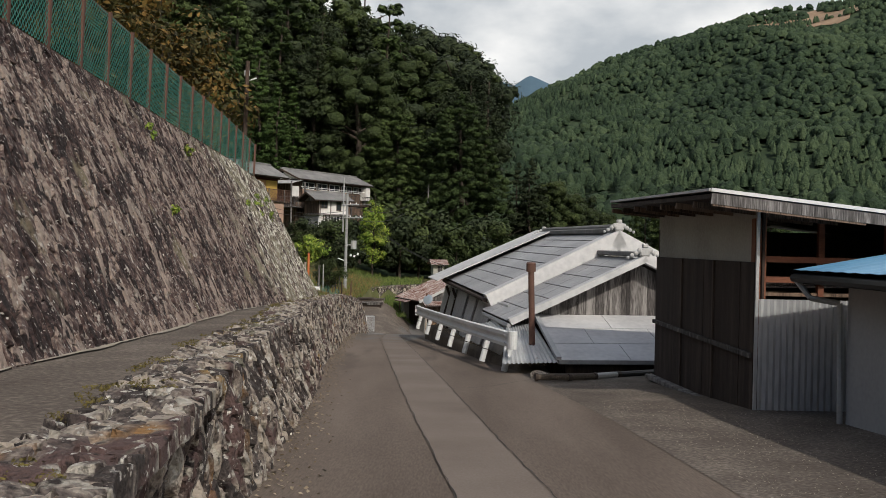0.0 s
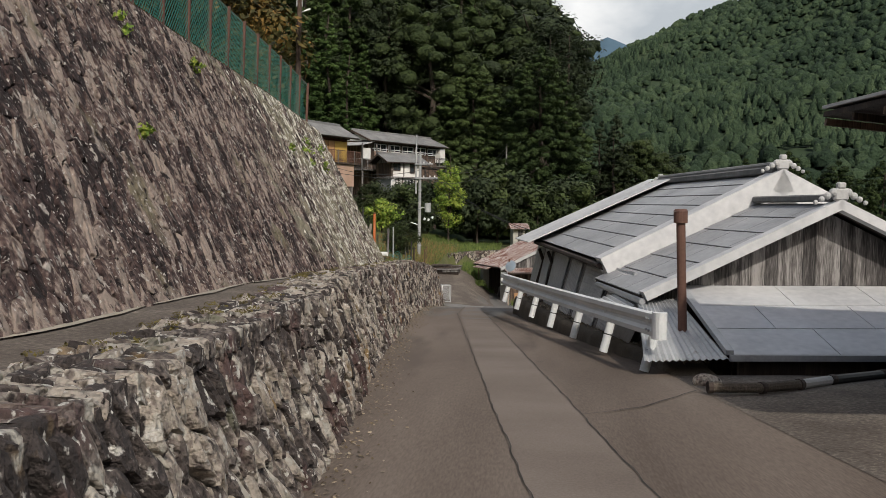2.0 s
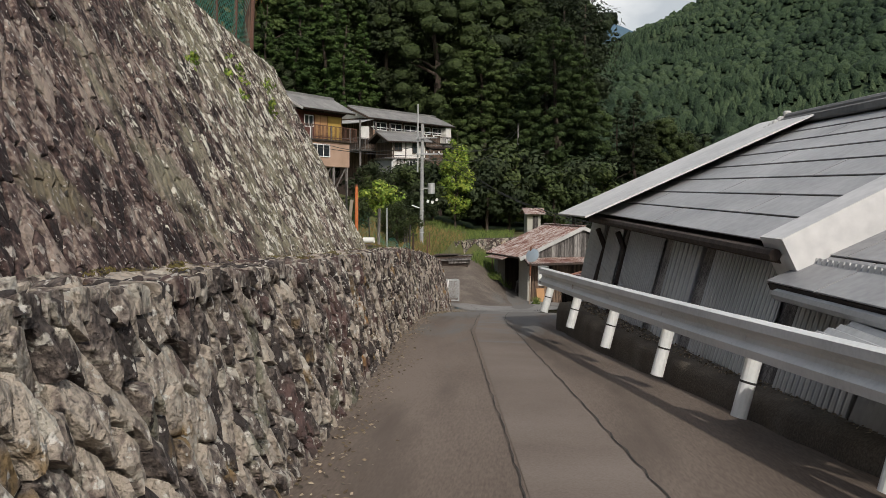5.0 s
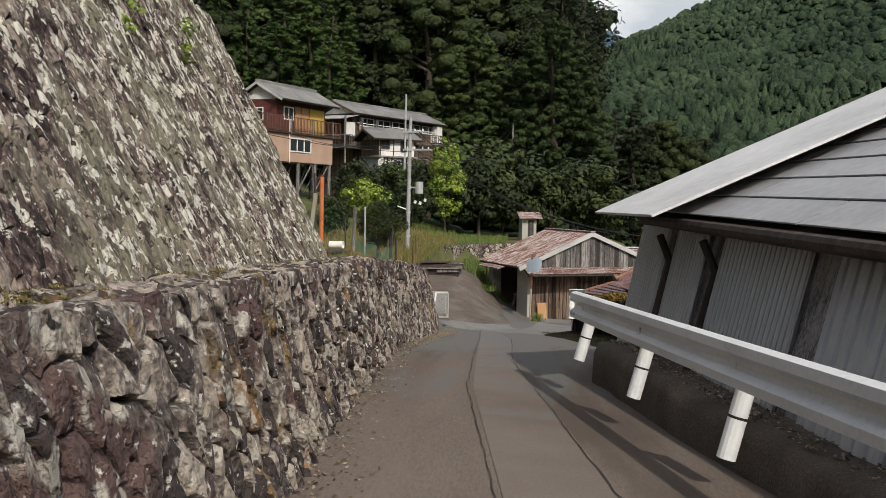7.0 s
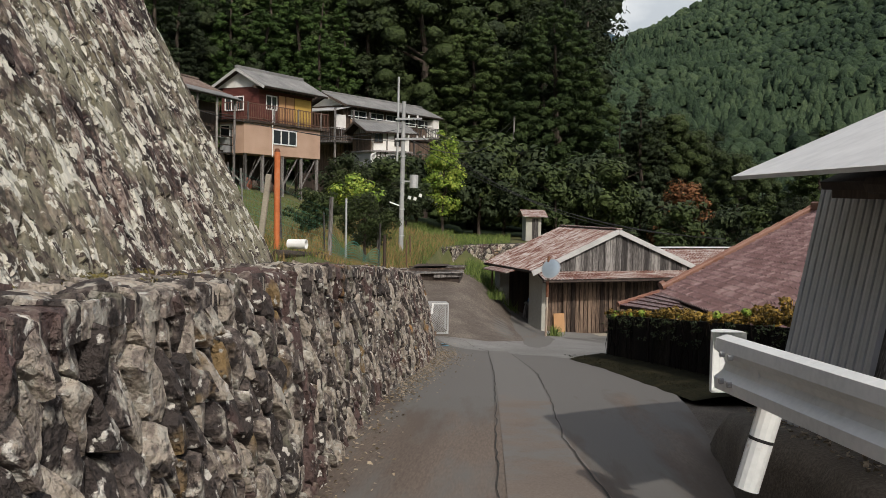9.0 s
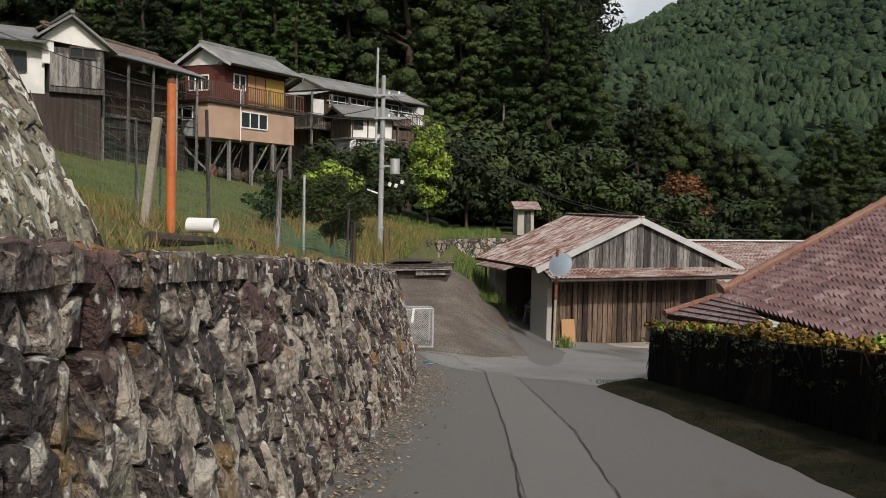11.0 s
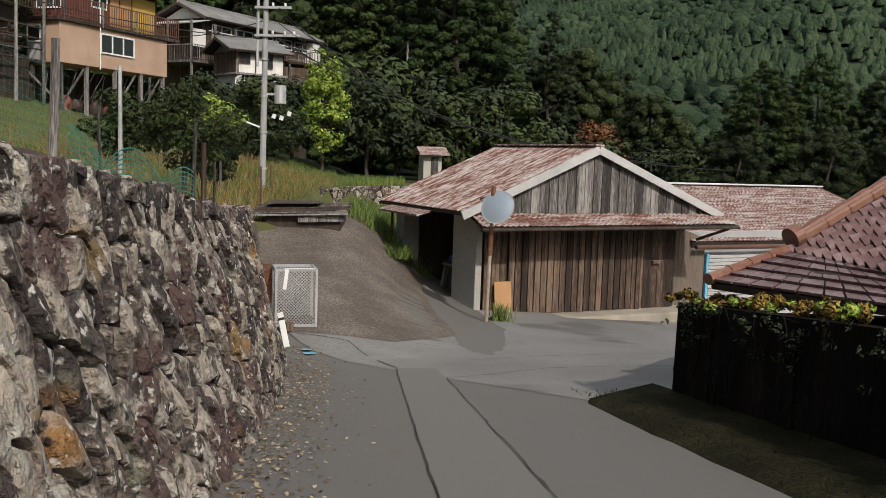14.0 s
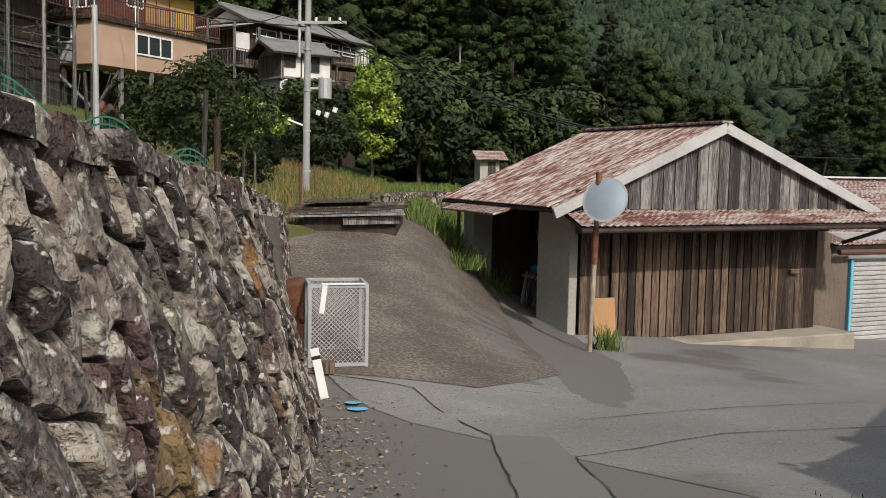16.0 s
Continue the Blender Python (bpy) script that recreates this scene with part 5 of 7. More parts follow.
    sheet_rows("roof_tile", ca, cb, cc, cd, 5, 10, "tile_ob", h, t=0.02, gap=0.012, stagger=False, lift=0.02)
    part("ridge", beam(bmesh.new(), P1 + Vector((0, 0, 0.1)), N1 + Vector((0, 0, 0.1)), 0.24, 0.22, 0.03), "tile_ridge", h)


tiled_house()


# ---- traffic mirror, cage, small things round the junction ----
def traffic_mirror():
    m = thing("traffic_mirror", pose(-0.88, 50.75, -3.74), "round convex traffic mirror on a rusty white pole", "traffic mirror")
    part("pole", cyl(bmesh.new(), (0, 0.05, -0.1), (0.04, 0.0, 2.15), 0.03, seg=12), "worn_pole", m)
    part("pole_cap", cyl(bmesh.new(), (0.037, 0, 1.95), (0.042, 0, 2.2), 0.037, seg=12), "rust", m)
    part("pole_band", cyl(bmesh.new(), (0.022, 0.02, 1.1), (0.028, 0.02, 1.55), 0.0365, seg=12), "rust", m)
    bm = bmesh.new()
    c = Vector((0.10, -0.13, 1.88))
    n = Vector((-0.42, -0.80, 0.36)).normalized()
    t = n.to_track_quat("Z", "Y").to_matrix().to_4x4()
    t.translation = c
    R, rings, seg = 0.27, 6, 28
    rows = []
    for i in range(rings + 1):
        r = R * i / rings
        z = 0.03 * (1 - (r / R) ** 2)
        rows.append([bm.verts.new(t @ Vector((r * math.cos(2 * math.pi * k / seg), r * math.sin(2 * math.pi * k / seg), z))) for k in range(seg if i else 1)])
    for k in range(seg):
        bm.faces.new((rows[0][0], rows[1][k], rows[1][(k + 1) % seg]))
        for i in range(1, rings):
            bm.faces.new((rows[i][k], rows[i + 1][k], rows[i + 1][(k + 1) % seg], rows[i][(k + 1) % seg]))
    part("mirror_face", bm, "mirror", m, smooth=True)
    bm = cyl(bmesh.new(), c - n * 0.05, c + n * 0.004, 0.24, 0.278, seg=28)
    part("mirror_back", bm, "galv", m)
    part("bracket", beam(bmesh.new(), (0.04, 0, 1.88), c - n * 0.04, 0.05, 0.05), "galv", m)


traffic_mirror()


def mesh_cage():
    W, D, H = 0.50, 0.48, 0.72
    m = thing("wire_cage", pose(-3.82, 47.62, lot_z(-3.6, 47.8) - 0.01, 0, 0, 12), "galvanised wire mesh rubbish cage with a white lid bar", "cage")
    for x in (0, W):
        for y in (0, D):
            part("post", beam(bmesh.new(), (x, y, 0), (x, y, H), 0.03, 0.03, up=(0, 1, 0)), "galv", m)
    for z in (0.02, H):
        for p, q in (((0, 0), (W, 0)), ((W, 0), (W, D)), ((W, D), (0, D)), ((0, D), (0, 0))):
            part("rail", beam(bmesh.new(), (*p, z), (*q, z), 0.03, 0.03), "galv", m)

    def net(o, u, v, lu, lv):
        Q = []
        o, u, v = Vector(o), Vector(u), Vector(v)
        pitch, w = 0.042, 0.005
        n = int((lu + lv) / pitch)
        for s in (1, -1):
            for k in range(1, n):
                a = k * pitch
                x0, y0 = (a, 0) if a < lu else (lu, a - lu)
                x1, y1 = (0, a) if a < lv else (a - lv, lv)
                if s < 0:
                    x0, x1 = lu - x0, lu - x1
                p, q = o + u * x0 + v * y0, o + u * x1 + v * y1
                e = (u + v * s).normalized() * w / 2
                Q.append((p - e, q - e, q + e, p + e))
        ob_quads("wire_mesh", np.array([[tuple(c) for c in r] for r in Q]), "galv", m)

    net((0, 0, 0), (1, 0, 0), (0, 0, 1), W, H)
    net((W, 0, 0), (0, 1, 0), (0, 0, 1), D, H)
    net((0, 0, 0), (0, 1, 0), (0, 0, 1), D, H)
    net((0, D, 0), (1, 0, 0), (0, 0, 1), W, H)
    net((0, 0, H), (1, 0, 0), (0, 1, 0), W, D)
    part("lid_bar", beam(bmesh.new(), (0.13, -0.02, H + 0.02), (0.10, -0.02, H - 0.24), 0.045, 0.012, up=(0, 1, 0)), "white", m)
    part("lid_bar", beam(bmesh.new(), (0.1, -0.02, H + 0.02), (W - 0.02, -0.02, H + 0.02), 0.03, 0.012), "white", m)


mesh_cage()


def junction_bits():
    z = lot_z
    t = thing("timber_block", pose(-3.75, 47.45, z(-3.75, 47.45) + 0.01, 0, 0, 8), "short brown timber block under the wire cage", "timber")
    box("block", (0, 0, 0), (0.17, 0.12, 0.11), "wood_brown", t)
    t = thing("white_post", pose(-3.6, 46.95, z(-3.6, 46.95), 0, -12, 10), "white painted marker board leaning on the stone wall", "marker post")
    box("board", (-0.035, -0.012, 0), (0.035, 0.012, 0.42), "white", t, bev=0.004)
    box("band", (-0.037, -0.014, 0.33), (0.037, 0.014, 0.36), "black", t, bev=0.002)
    for dx, dy, r in ((0, 0, 0.07), (0.05, -0.13, 0.085)):
        x, y = -3.36 + dx, 46.85 + dy
        c = thing("paint_mark", pose(x, y, z(x, y) + 0.016, math.degrees(math.atan(-0.09))), "light blue paint spot on the asphalt", "paint mark", "paint spots")
        bm = bmesh.new()
        bmesh.ops.create_circle(bm, cap_ends=True, segments=14, radius=r)
        part("spot", bm, "blue_paint", c)
    d = thing("rusty_drum", pose(-4.0, 48.3, z(-4.0, 48.3) - 0.02, 8, -12, 0), "rusty red oil drum lying against the wall end", "drum")
    part("body", cyl(bmesh.new(), (0, 0, 0), (0, 0, 0.62), 0.2, seg=18), "rust", d)
    for k in (0.02, 0.22, 0.42, 0.6):
        part("rib", cyl(bmesh.new(), (0, 0, k), (0, 0, k + 0.02), 0.208, seg=18), "rust", d)
    # stack of boards on the ramp
    p = thing("board_stack", pose(-4.12, 53.1, z(-4.0, 53.1) + 0.08, 0, 0, -4), "low stack of old boards under corrugated sheets", "wood pile")
    box("base", (-0.6, 0.0, -0.15), (0.75, 0.9, 0.14), "wood_dark", p)
    rnd = random.Random(8)
    for k in range(11):
        y = -0.05 + 0.09 * k
        zz = 0.16 + 0.02 * (k % 3) + 0.012 * k
        part("board", beam(bmesh.new(), (-0.75 + rnd.uniform(-0.2, 0.1), y, zz - 0.03), (0.8 + rnd.uniform(-0.15, 0.1), y + rnd.uniform(-0.1, 0.1), zz + 0.05), 0.13, 0.025), rnd.choice(["wood_grey", "wood_grey", "wood_brown", "wood_dark"]), p)
    corrugated("cover_sheet", (-0.7, 0.3, 0.33), (0.3, 0.35, 0.36), (0.35, 1.0, 0.38), (-0.65, 1.0, 0.36), "wood_dark", p)
    part("board", beam(bmesh.new(), (0.0, -0.08, 0.08), (0.82, -0.06, 0.12), 0.04, 0.1), "wood_grey", p)
    # things in the barn's recess
    t = thing("blue_tarp", BARN @ pose(1.35, 2.2, -3.1), "blue plastic tarp bundle in the barn's dark recess", "tarp")
    bm = bmesh.new()
    bmesh.ops.create_icosphere(bm, subdivisions=3, radius=0.28)
    for v in bm.verts:
        v.co = Vector((v.co.x * 1.1, v.co.y * 1.4, v.co.z * 0.5)) * (1 + 0.35 * noise.noise(v.co * 6))
    part("bundle", bm, "teal", t)
    t = thing("slat_rack", BARN @ pose(0.85, 1.45, -3.35), "pale slatted rack leaning in the barn's recess", "rack")
    for k in range(7):
        part("slat", beam(bmesh.new(), (0.02, 0.05 + 0.13 * k, -0.25), (0.12, 0.05 + 0.13 * k, 0.25), 0.045, 0.02, up=(0, 1, 0)), "wood_grey", t)
    part("rail", beam(bmesh.new(), (0.1, 0, 0.18), (0.1, 0.95, 0.18), 0.03, 0.05), "wood_grey", t)
    for k in range(5):
        q = BARN @ Vector((1.0 + 0.08 * k, 1.5 + 0.22 * k, -3.5))
        t = thing("garden_pole", pose(*q, rnd.uniform(-10, 10), rnd.uniform(-14, 14), 0), "old grey garden pole leaning in the barn", "pole", "poles in the barn")
        part("shaft", cyl(bmesh.new(), (0, 0, 0), (0, 0, 1.1), 0.018, seg=6), "wood_grey", t)


junction_bits()


def roadside_bits():
    """A wrapped pipe along the lane's edge before the porch, a loose rock on the terrace."""
    p = thing("edge_pipe", pose(0, 0, 0), "grey wrapped water pipe lying along the edge of the forecourt", "pipe")
    line = [(1.45, 16.0), (1.95, 16.05), (2.4, 16.4), (2.85, 16.85), (3.6, 17.5), (4.3, 17.7)]
    for k, (a, b) in enumerate(zip(line[:-1], line[1:])):
        za, zb = lot_z(*a) + 0.075, lot_z(*b) + 0.075
        part("pipe", cyl(bmesh.new(), (*a, za), (*b, zb), 0.05, 0.05, seg=10), "dirt" if k < 2 else "barge" if k == 2 else "black", p)
        part("pipe_joint", cyl(bmesh.new(), lerp((*a, za), (*b, zb), -0.04), lerp((*a, za), (*b, zb), 0.05), 0.06, seg=10), "wood_dark", p)
    for x, y, r, lab in ((-2.5, 15.0, 0.13, "dark rough rock lying on the terrace path"), (1.55, 16.75, 0.12, "rough grey stone propping the porch roof")):
        z = terrace_z(y) if x < 0 else lot_z(x, y)
        t = thing("loose_rock", pose(x, y, z + r * 0.3, 0, 0, 25), lab, "rock")
        bm = bmesh.new()
        bmesh.ops.create_icosphere(bm, subdivisions=3, radius=r)
        for v in bm.verts:
            v.co = Vector((v.co.x * 1.3, v.co.y, v.co.z * 0.75)) * (1 + 0.5 * noise.noise(v.co * 5))
        part("rock", bm, "stone_ob", t)


roadside_bits()


# ---- fence on the embankment ----
def bank_fence():
    f = thing("mesh_fence", pose(0, 0, 0), "green wire mesh fence on rusty brown posts atop the embankment", "fence")
    y0, y1 = -9.0, 33.9
    H = 1.2
    P = lambda y: Vector((bank_x(y, bank_top(y)) - 0.12, y, bank_top(y)))
    n = 32
    for k in range(n + 1):
        p = P(y0 + (y1 - y0) * k / n)
        part("post", beam(bmesh.new(), p - Vector((0, 0, 0.1)), p + Vector((0.05, 0, H)), 0.06, 0.06, up=(0, 1, 0)), "brown_steel", f)
    for z in (0.06, H - 0.02):
        bm = bmesh.new()
        for k in range(n):
            beam(bm, P(y0 + (y1 - y0) * k / n) + Vector((0, 0, z)), P(y0 + (y1 - y0) * (k + 1) / n) + Vector((0, 0, z)), 0.035, 0.035)
        part("top_rail" if z > 1 else "bottom_rail", bm, "brown_steel", f)
    Q = []
    pitch = 0.10
    for s in (1, -1):
        for k in range(int((y1 - y0) / pitch)):
            ya = y0 + k * pitch
            yb = ya + s * (H - 0.1)
            if not (y0 <= yb <= y1):
                continue
            a, b = P(ya) + Vector((0.03, 0, 0.08)), P(yb) + Vector((0.03, 0, H - 0.02))
            w = Vector((0, 0.011, 0))
            Q.append((a - w, a + w, b + w, b - w))
    tagged(ob_quads("wire_mesh", np.array([[tuple(c) for c in r] for r in Q]), "green_net", f), kind="stuff")


bank_fence()


# ---- houses on the slope ----
def window(parent, a, b, z0, z1, n, frame="white", panes=2):
    """A framed window between plan points a and b; n points outwards."""
    a, b, n = Vector((*a, 0)), Vector((*b, 0)), Vector((*n, 0)).normalized()
    w = part("window", slab(bmesh.new(), a + n * 0.02 + Vector((0, 0, z0)), b + n * 0.02 + Vector((0, 0, z0)), b + n * 0.02 + Vector((0, 0, z1)), a + n * 0.02 + Vector((0, 0, z1)), 0.03), "glass", parent)
    up = Vector((0, 0, 1))
    for z in (z0, z1):
        part("window_frame", beam(bmesh.new(), a + n * 0.04 + up * z, b + n * 0.04 + up * z, 0.05, 0.07), frame, w)
    for k in range(panes + 1):
        p = lerp(a, b, k / panes) + n * 0.04
        part("window_frame", beam(bmesh.new(), p + up * z0, p + up * z1, 0.05, 0.05, up=n), frame, w)


def gable_roof(h, x0, x1, y0, y1, ze, zr, mat, along="x", t=0.1, rows=7, cols=8, barge="wood_dark"):
    """A gable roof over x0..x1, y0..y1 (outer edges) in tiled strips."""
    if along == "x":
        ym = (y0 + y1) / 2
        A = [((x0, y0, ze), (x1, y0, ze), (x1, ym, zr), (x0, ym, zr)), ((x1, y1, ze), (x0, y1, ze), (x0, ym, zr), (x1, ym, zr))]
        rl = ((x0, ym, zr + 0.06), (x1, ym, zr + 0.06))
        ends = [((x0, y0, ze), (x0, ym, zr)), ((x0, y1, ze), (x0, ym, zr)), ((x1, y0, ze), (x1, ym, zr)), ((x1, y1, ze), (x1, ym, zr))]
    else:
        xm = (x0 + x1) / 2
        A = [((x1, y0, ze), (x1, y1, ze), (xm, y1, zr), (xm, y0, zr)), ((x0, y1, ze), (x0, y0, ze), (xm, y0, zr), (xm, y1, zr))]
        rl = ((xm, y0, zr + 0.06), (xm, y1, zr + 0.06))
        ends = [((x0, y0, ze), (xm, y0, zr)), ((x1, y0, ze), (xm, y0, zr)), ((x0, y1, ze), (xm, y1, zr)), ((x1, y1, ze), (xm, y1, zr))]
    for q in A:
        part("roof_deck", slab(bmesh.new(), *q, t), "wood_dark", h)
        up = Vector((0, 0, 0.04))
        corrugated("roof_cover", *(Vector(v) + up for v in q), mat, h, pitch=0.28, amp=0.025, t=0.03)
    part("ridge", beam(bmesh.new(), *rl, 0.25, 0.2, 0.03), mat, h)
    for a, b in ends:
        part("barge_board", beam(bmesh.new(), Vector(a) - Vector((0, 0, 0.08)), Vector(b) - Vector((0, 0, 0.08)), 0.05, 0.16), barge, h)


def gable_tri(h, pts, mat, t=0.08):
    bm = bmesh.new()
    a = [bm.verts.new(p) for p in pts]
    n = (Vector(pts[1]) - Vector(pts[0])).cross(Vector(pts[2]) - Vector(pts[0])).normalized() * t
    b = [bm.verts.new(Vector(p) - n) for p in pts]
    bm.faces.new(a), bm.faces.new(list(reversed(b)))
    for i in range(3):
        bm.faces.new((a[i], b[i], b[(i + 1) % 3], a[(i + 1) % 3]))
    part("gable", bm, mat, h)


def railing(h, pts, z, hgt, mat, step=0.22):
    up = Vector((0, 0, 1))
    for a, b in zip(pts[:-1], pts[1:]):
        a, b = Vector((*a, z)), Vector((*b, z))
        for k in (0.12, hgt):
            part("rail", beam(bmesh.new(), a + up * k, b + up * k, 0.05, 0.05), mat, h)
        n = max(1, int((b - a).length / step))
        for i in range(n + 1):
            p = lerp(a, b, i / n)
            part("baluster", beam(bmesh.new(), p, p + up * hgt, 0.03, 0.03, up=(1, 0.3, 0)), mat, h)


def peach_house():
    ang = math.degrees(math.atan2(0.918, 0.397))
    h = thing("stilt_house", pose(-17.24, 78.55, 0, 0, 0, ang), "two-storey house on stilts with peach siding and balcony", "house")
    # local x along the long face, y to the rear left
    box("lower_wall", (0, 0, 2.5), (7.5, 1.8, 4.3), "plaster_peach", h)
    box("side_wall", (-0.04, 0.85, 2.55), (-0.005, 1.78, 4.2), "plaster_grey", h)
    window(h, (2.6, 0), (4.9, 0), 3.2, 4.05, (0, -1), "white", 3)
    window(h, (-0.04, 1.7), (-0.04, 1.0), 3.4, 4.1, (-1, 0), "white", 1)
    box("balcony_floor", (-0.2, -0.15, 4.3), (8.4, 2.4, 4.45), "wood_brown", h)
    railing(h, [(-0.15, 2.2), (-0.15, -0.1), (8.3, -0.1)], 4.45, 0.95, "brown_steel", 0.16)
    box("upper_wall", (2.0, 0.6, 4.45), (7.4, 3.4, 6.7), "red_board", h)
    window(h, (2.0, 3.1), (2.0, 1.7), 5.2, 6.0, (-1, 0), "white", 3)
    window(h, (2.7, 0.6), (3.7, 0.6), 5.3, 6.1, (0, -1), "white", 2)
    for x0, x1, m in ((3.9, 4.5, "wood_fresh"), (4.6, 5.4, "wood_fresh"), (5.5, 7.2, "yellow")):
        box("screen_panel", (x0, 0.52, 4.5), (x1, 0.58, 6.2), m, h)
    gable_roof(h, 1.5, 8.1, -0.2, 4.0, 6.5, 7.65, "tile_grey", "x", barge="barge")
    gable_tri(h, ((1.95, 3.7, 6.55), (1.95, 0.1, 6.55), (1.95, 1.9, 7.5)), "plaster_white")
    box("eave_beam", (1.4, 0.5, 6.4), (7.6, 0.58, 6.55), "wood_dark", h)
    for x in (0.2, 1.8, 3.7, 5.6, 7.3):
        part("stilt", beam(bmesh.new(), (x, 0.12, -0.3), (x, 0.12, 2.5), 0.15, 0.15, up=(0, 1, 0)), "wood_grey", h)
        part("stilt", beam(bmesh.new(), (x, 1.7, 0.2), (x, 1.7, 2.5), 0.15, 0.15, up=(0, 1, 0)), "wood_dark", h)
    for x in (0.2, 3.7, 5.6):
        part("brace", beam(bmesh.new(), (x, 0.12, 0.6), (x + 1.5, 0.12, 2.4), 0.06, 0.08), "wood_grey", h)
    part("brace", beam(bmesh.new(), (-0.3, 1.9, 2.4), (0.6, 0.1, 0.4), 0.07, 0.09), "wood_grey", h)
    box("under_wall", (0.3, 2.6, 0.2), (7.4, 2.7, 2.5), "wood_dark", h)
    part("downpipe", cyl(bmesh.new(), (2.45, -0.12, 2.4), (2.45, -0.12, 5.2), 0.03, seg=6), "white", h)
    for k in range(12):
        x = 0.4 + 0.6 * k
        part("lean_pole", cyl(bmesh.new(), (x, 1.4, 0.2), (x + 0.25 * math.sin(k * 2.1), 0.5 + 0.5 * math.cos(k), 2.2), 0.022, seg=5), "wood_grey", h)
    for x in (0.15, 2.6, 5.0, 7.4):
        part("rail_post", beam(bmesh.new(), (x, -0.12, 4.3), (x, -0.12, 5.45), 0.07, 0.07, up=(0, 1, 0)), "wood_grey", h)
    rnd = random.Random(11)
    for k in range(9):
        x = rnd.uniform(0.5, 7.0)
        b = thing("stored_pot", pose(*(h.matrix_world @ Vector((x, rnd.uniform(0.5, 1.4), 0)))[:2], 0.35 + 0.09 * math.sin(x)), "earthenware pot stored under the stilt house", "pot", "pots under the house")
        bm = bmesh.new()
        bmesh.ops.create_uvsphere(bm, u_segments=12, v_segments=8, radius=rnd.uniform(0.22, 0.36))
        for v in bm.verts:
            v.co.z = v.co.z * 1.25 + 0.3
        part("body", bm, rnd.choice(["terracotta", "wood_brown", "terracotta", "wood_dark"]), b)


peach_house()


def white_house():
    h = thing("white_annex", pose(-12.35, 95.0, 0, 0, 0, 36), "small two-storey white annex with jettied upper floor and grey roof", "house")
    # local x along the front, y back; the gable faces the garden
    box("lower_wall", (0.05, 0.08, 2.0), (3.1, 3.0, 3.55), "plaster_white", h)
    box("upper_wall", (0, 0, 3.68), (3.25, 3.1, 5.0), "plaster_white", h)
    box("floor_band", (-0.18, -0.2, 3.55), (3.4, 3.2, 3.68), "wood_grey", h)
    box("side_cladding", (-0.01, 0.1, 2.0), (0.03, 2.98, 3.5), "plaster_grey", h)
    box("side_cladding", (-0.06, 0.02, 3.7), (-0.01, 3.1, 5.0), "wood_brown", h)
    box("footing", (0.15, 0.2, -1.6), (3.0, 2.9, 2.0), "wood_brown", h)
    window(h, (0.15, 0), (0.85, 0), 4.25, 4.9, (0, -1), "wood_dark", 2)
    window(h, (1.9, 0), (2.4, 0), 4.05, 4.9, (0, -1), "wood_dark", 1)
    window(h, (1.3, 0.08), (2.3, 0.08), 2.75, 3.4, (0, -1), "white", 3)
    for x, z0, z1, yy in ((0.06, 3.7, 5.0, -0.02), (1.25, 3.7, 5.0, -0.02), (3.2, 3.7, 5.0, -0.02), (0.45, 2.0, 3.55, 0.06), (0.75, 2.0, 3.55, 0.06), (1.15, 2.0, 3.55, 0.06), (2.5, 2.0, 3.55, 0.06)):
        part("timber", beam(bmesh.new(), (x, yy, z0), (x, yy, z1), 0.08, 0.05, up=(0, 1, 0)), "wood_dark", h)
    gable_roof(h, -0.75, 3.65, -0.55, 3.6, 5.0, 5.85, "tile_grey", "x")
    gable_tri(h, ((-0.05, 3.1, 5.0), (-0.05, 0.0, 5.0), (-0.05, 1.52, 5.7)), "wood_grey")
    part("downpipe", cyl(bmesh.new(), (-0.12, -0.1, 0.6), (-0.12, -0.1, 3.3), 0.05, seg=6), "white", h)
    part("downpipe", cyl(bmesh.new(), (-0.12, -0.1, 3.3), (0.25, -0.2, 3.5), 0.05, seg=6), "white", h)
    box("deck", (3.6, 0.4, 4.55), (6.4, 2.6, 4.7), "wood_brown", h)
    railing(h, [(3.6, 0.45), (6.35, 0.45), (6.35, 2.5)], 4.7, 0.85, "wood_grey", 0.3)
    for x in (3.9, 6.2):
        part("deck_post", beam(bmesh.new(), (x, 0.5, -1.0), (x, 0.5, 4.6), 0.12, 0.12, up=(0, 1, 0)), "wood_grey", h)
    part("deck_rail", beam(bmesh.new(), (3.4, 0.3, 3.5), (6.3, 0.3, 3.6), 0.07, 0.07), "wood_grey", h)

    g = thing("long_house", pose(-16.83, 98.54, 0, 0, 0, 61), "long old house with grey weathered gable roof and veranda", "house")
    # local x along the ridge, y to the rear
    box("wall", (0.7, -1.5, 2.0), (12.8, 1.6, 7.3), "wood_brown", g)
    box("plaster_band", (1.6, -1.55, 5.3), (9.5, -1.5, 6.3), "plaster_peach", g)
    for k in range(5):
        window(g, (1.6 + 2.3 * k, -1.55), (3.5 + 2.3 * k, -1.55), 6.35, 7.0, (0, -1), "white", 2)
    part("clothes_rail", cyl(bmesh.new(), (0.8, -2.0, 6.5), (12.5, -2.0, 6.5), 0.035, seg=6), "white", g)
    gable_roof(g, 0, 13.6, -2.4, 2.4, 7.25, 8.3, "tile_grey", "x", rows=7)
    gable_tri(g, ((0.65, 1.6, 7.3), (0.65, -1.5, 7.3), (0.65, 0.05, 8.0)), "plaster_white")
    part("end_canopy", slab(bmesh.new(), (-1.3, 2.0, 6.75), (-1.3, -2.3, 6.75), (0.75, -2.3, 7.2), (0.75, 2.0, 7.2), 0.07), "barge", g)
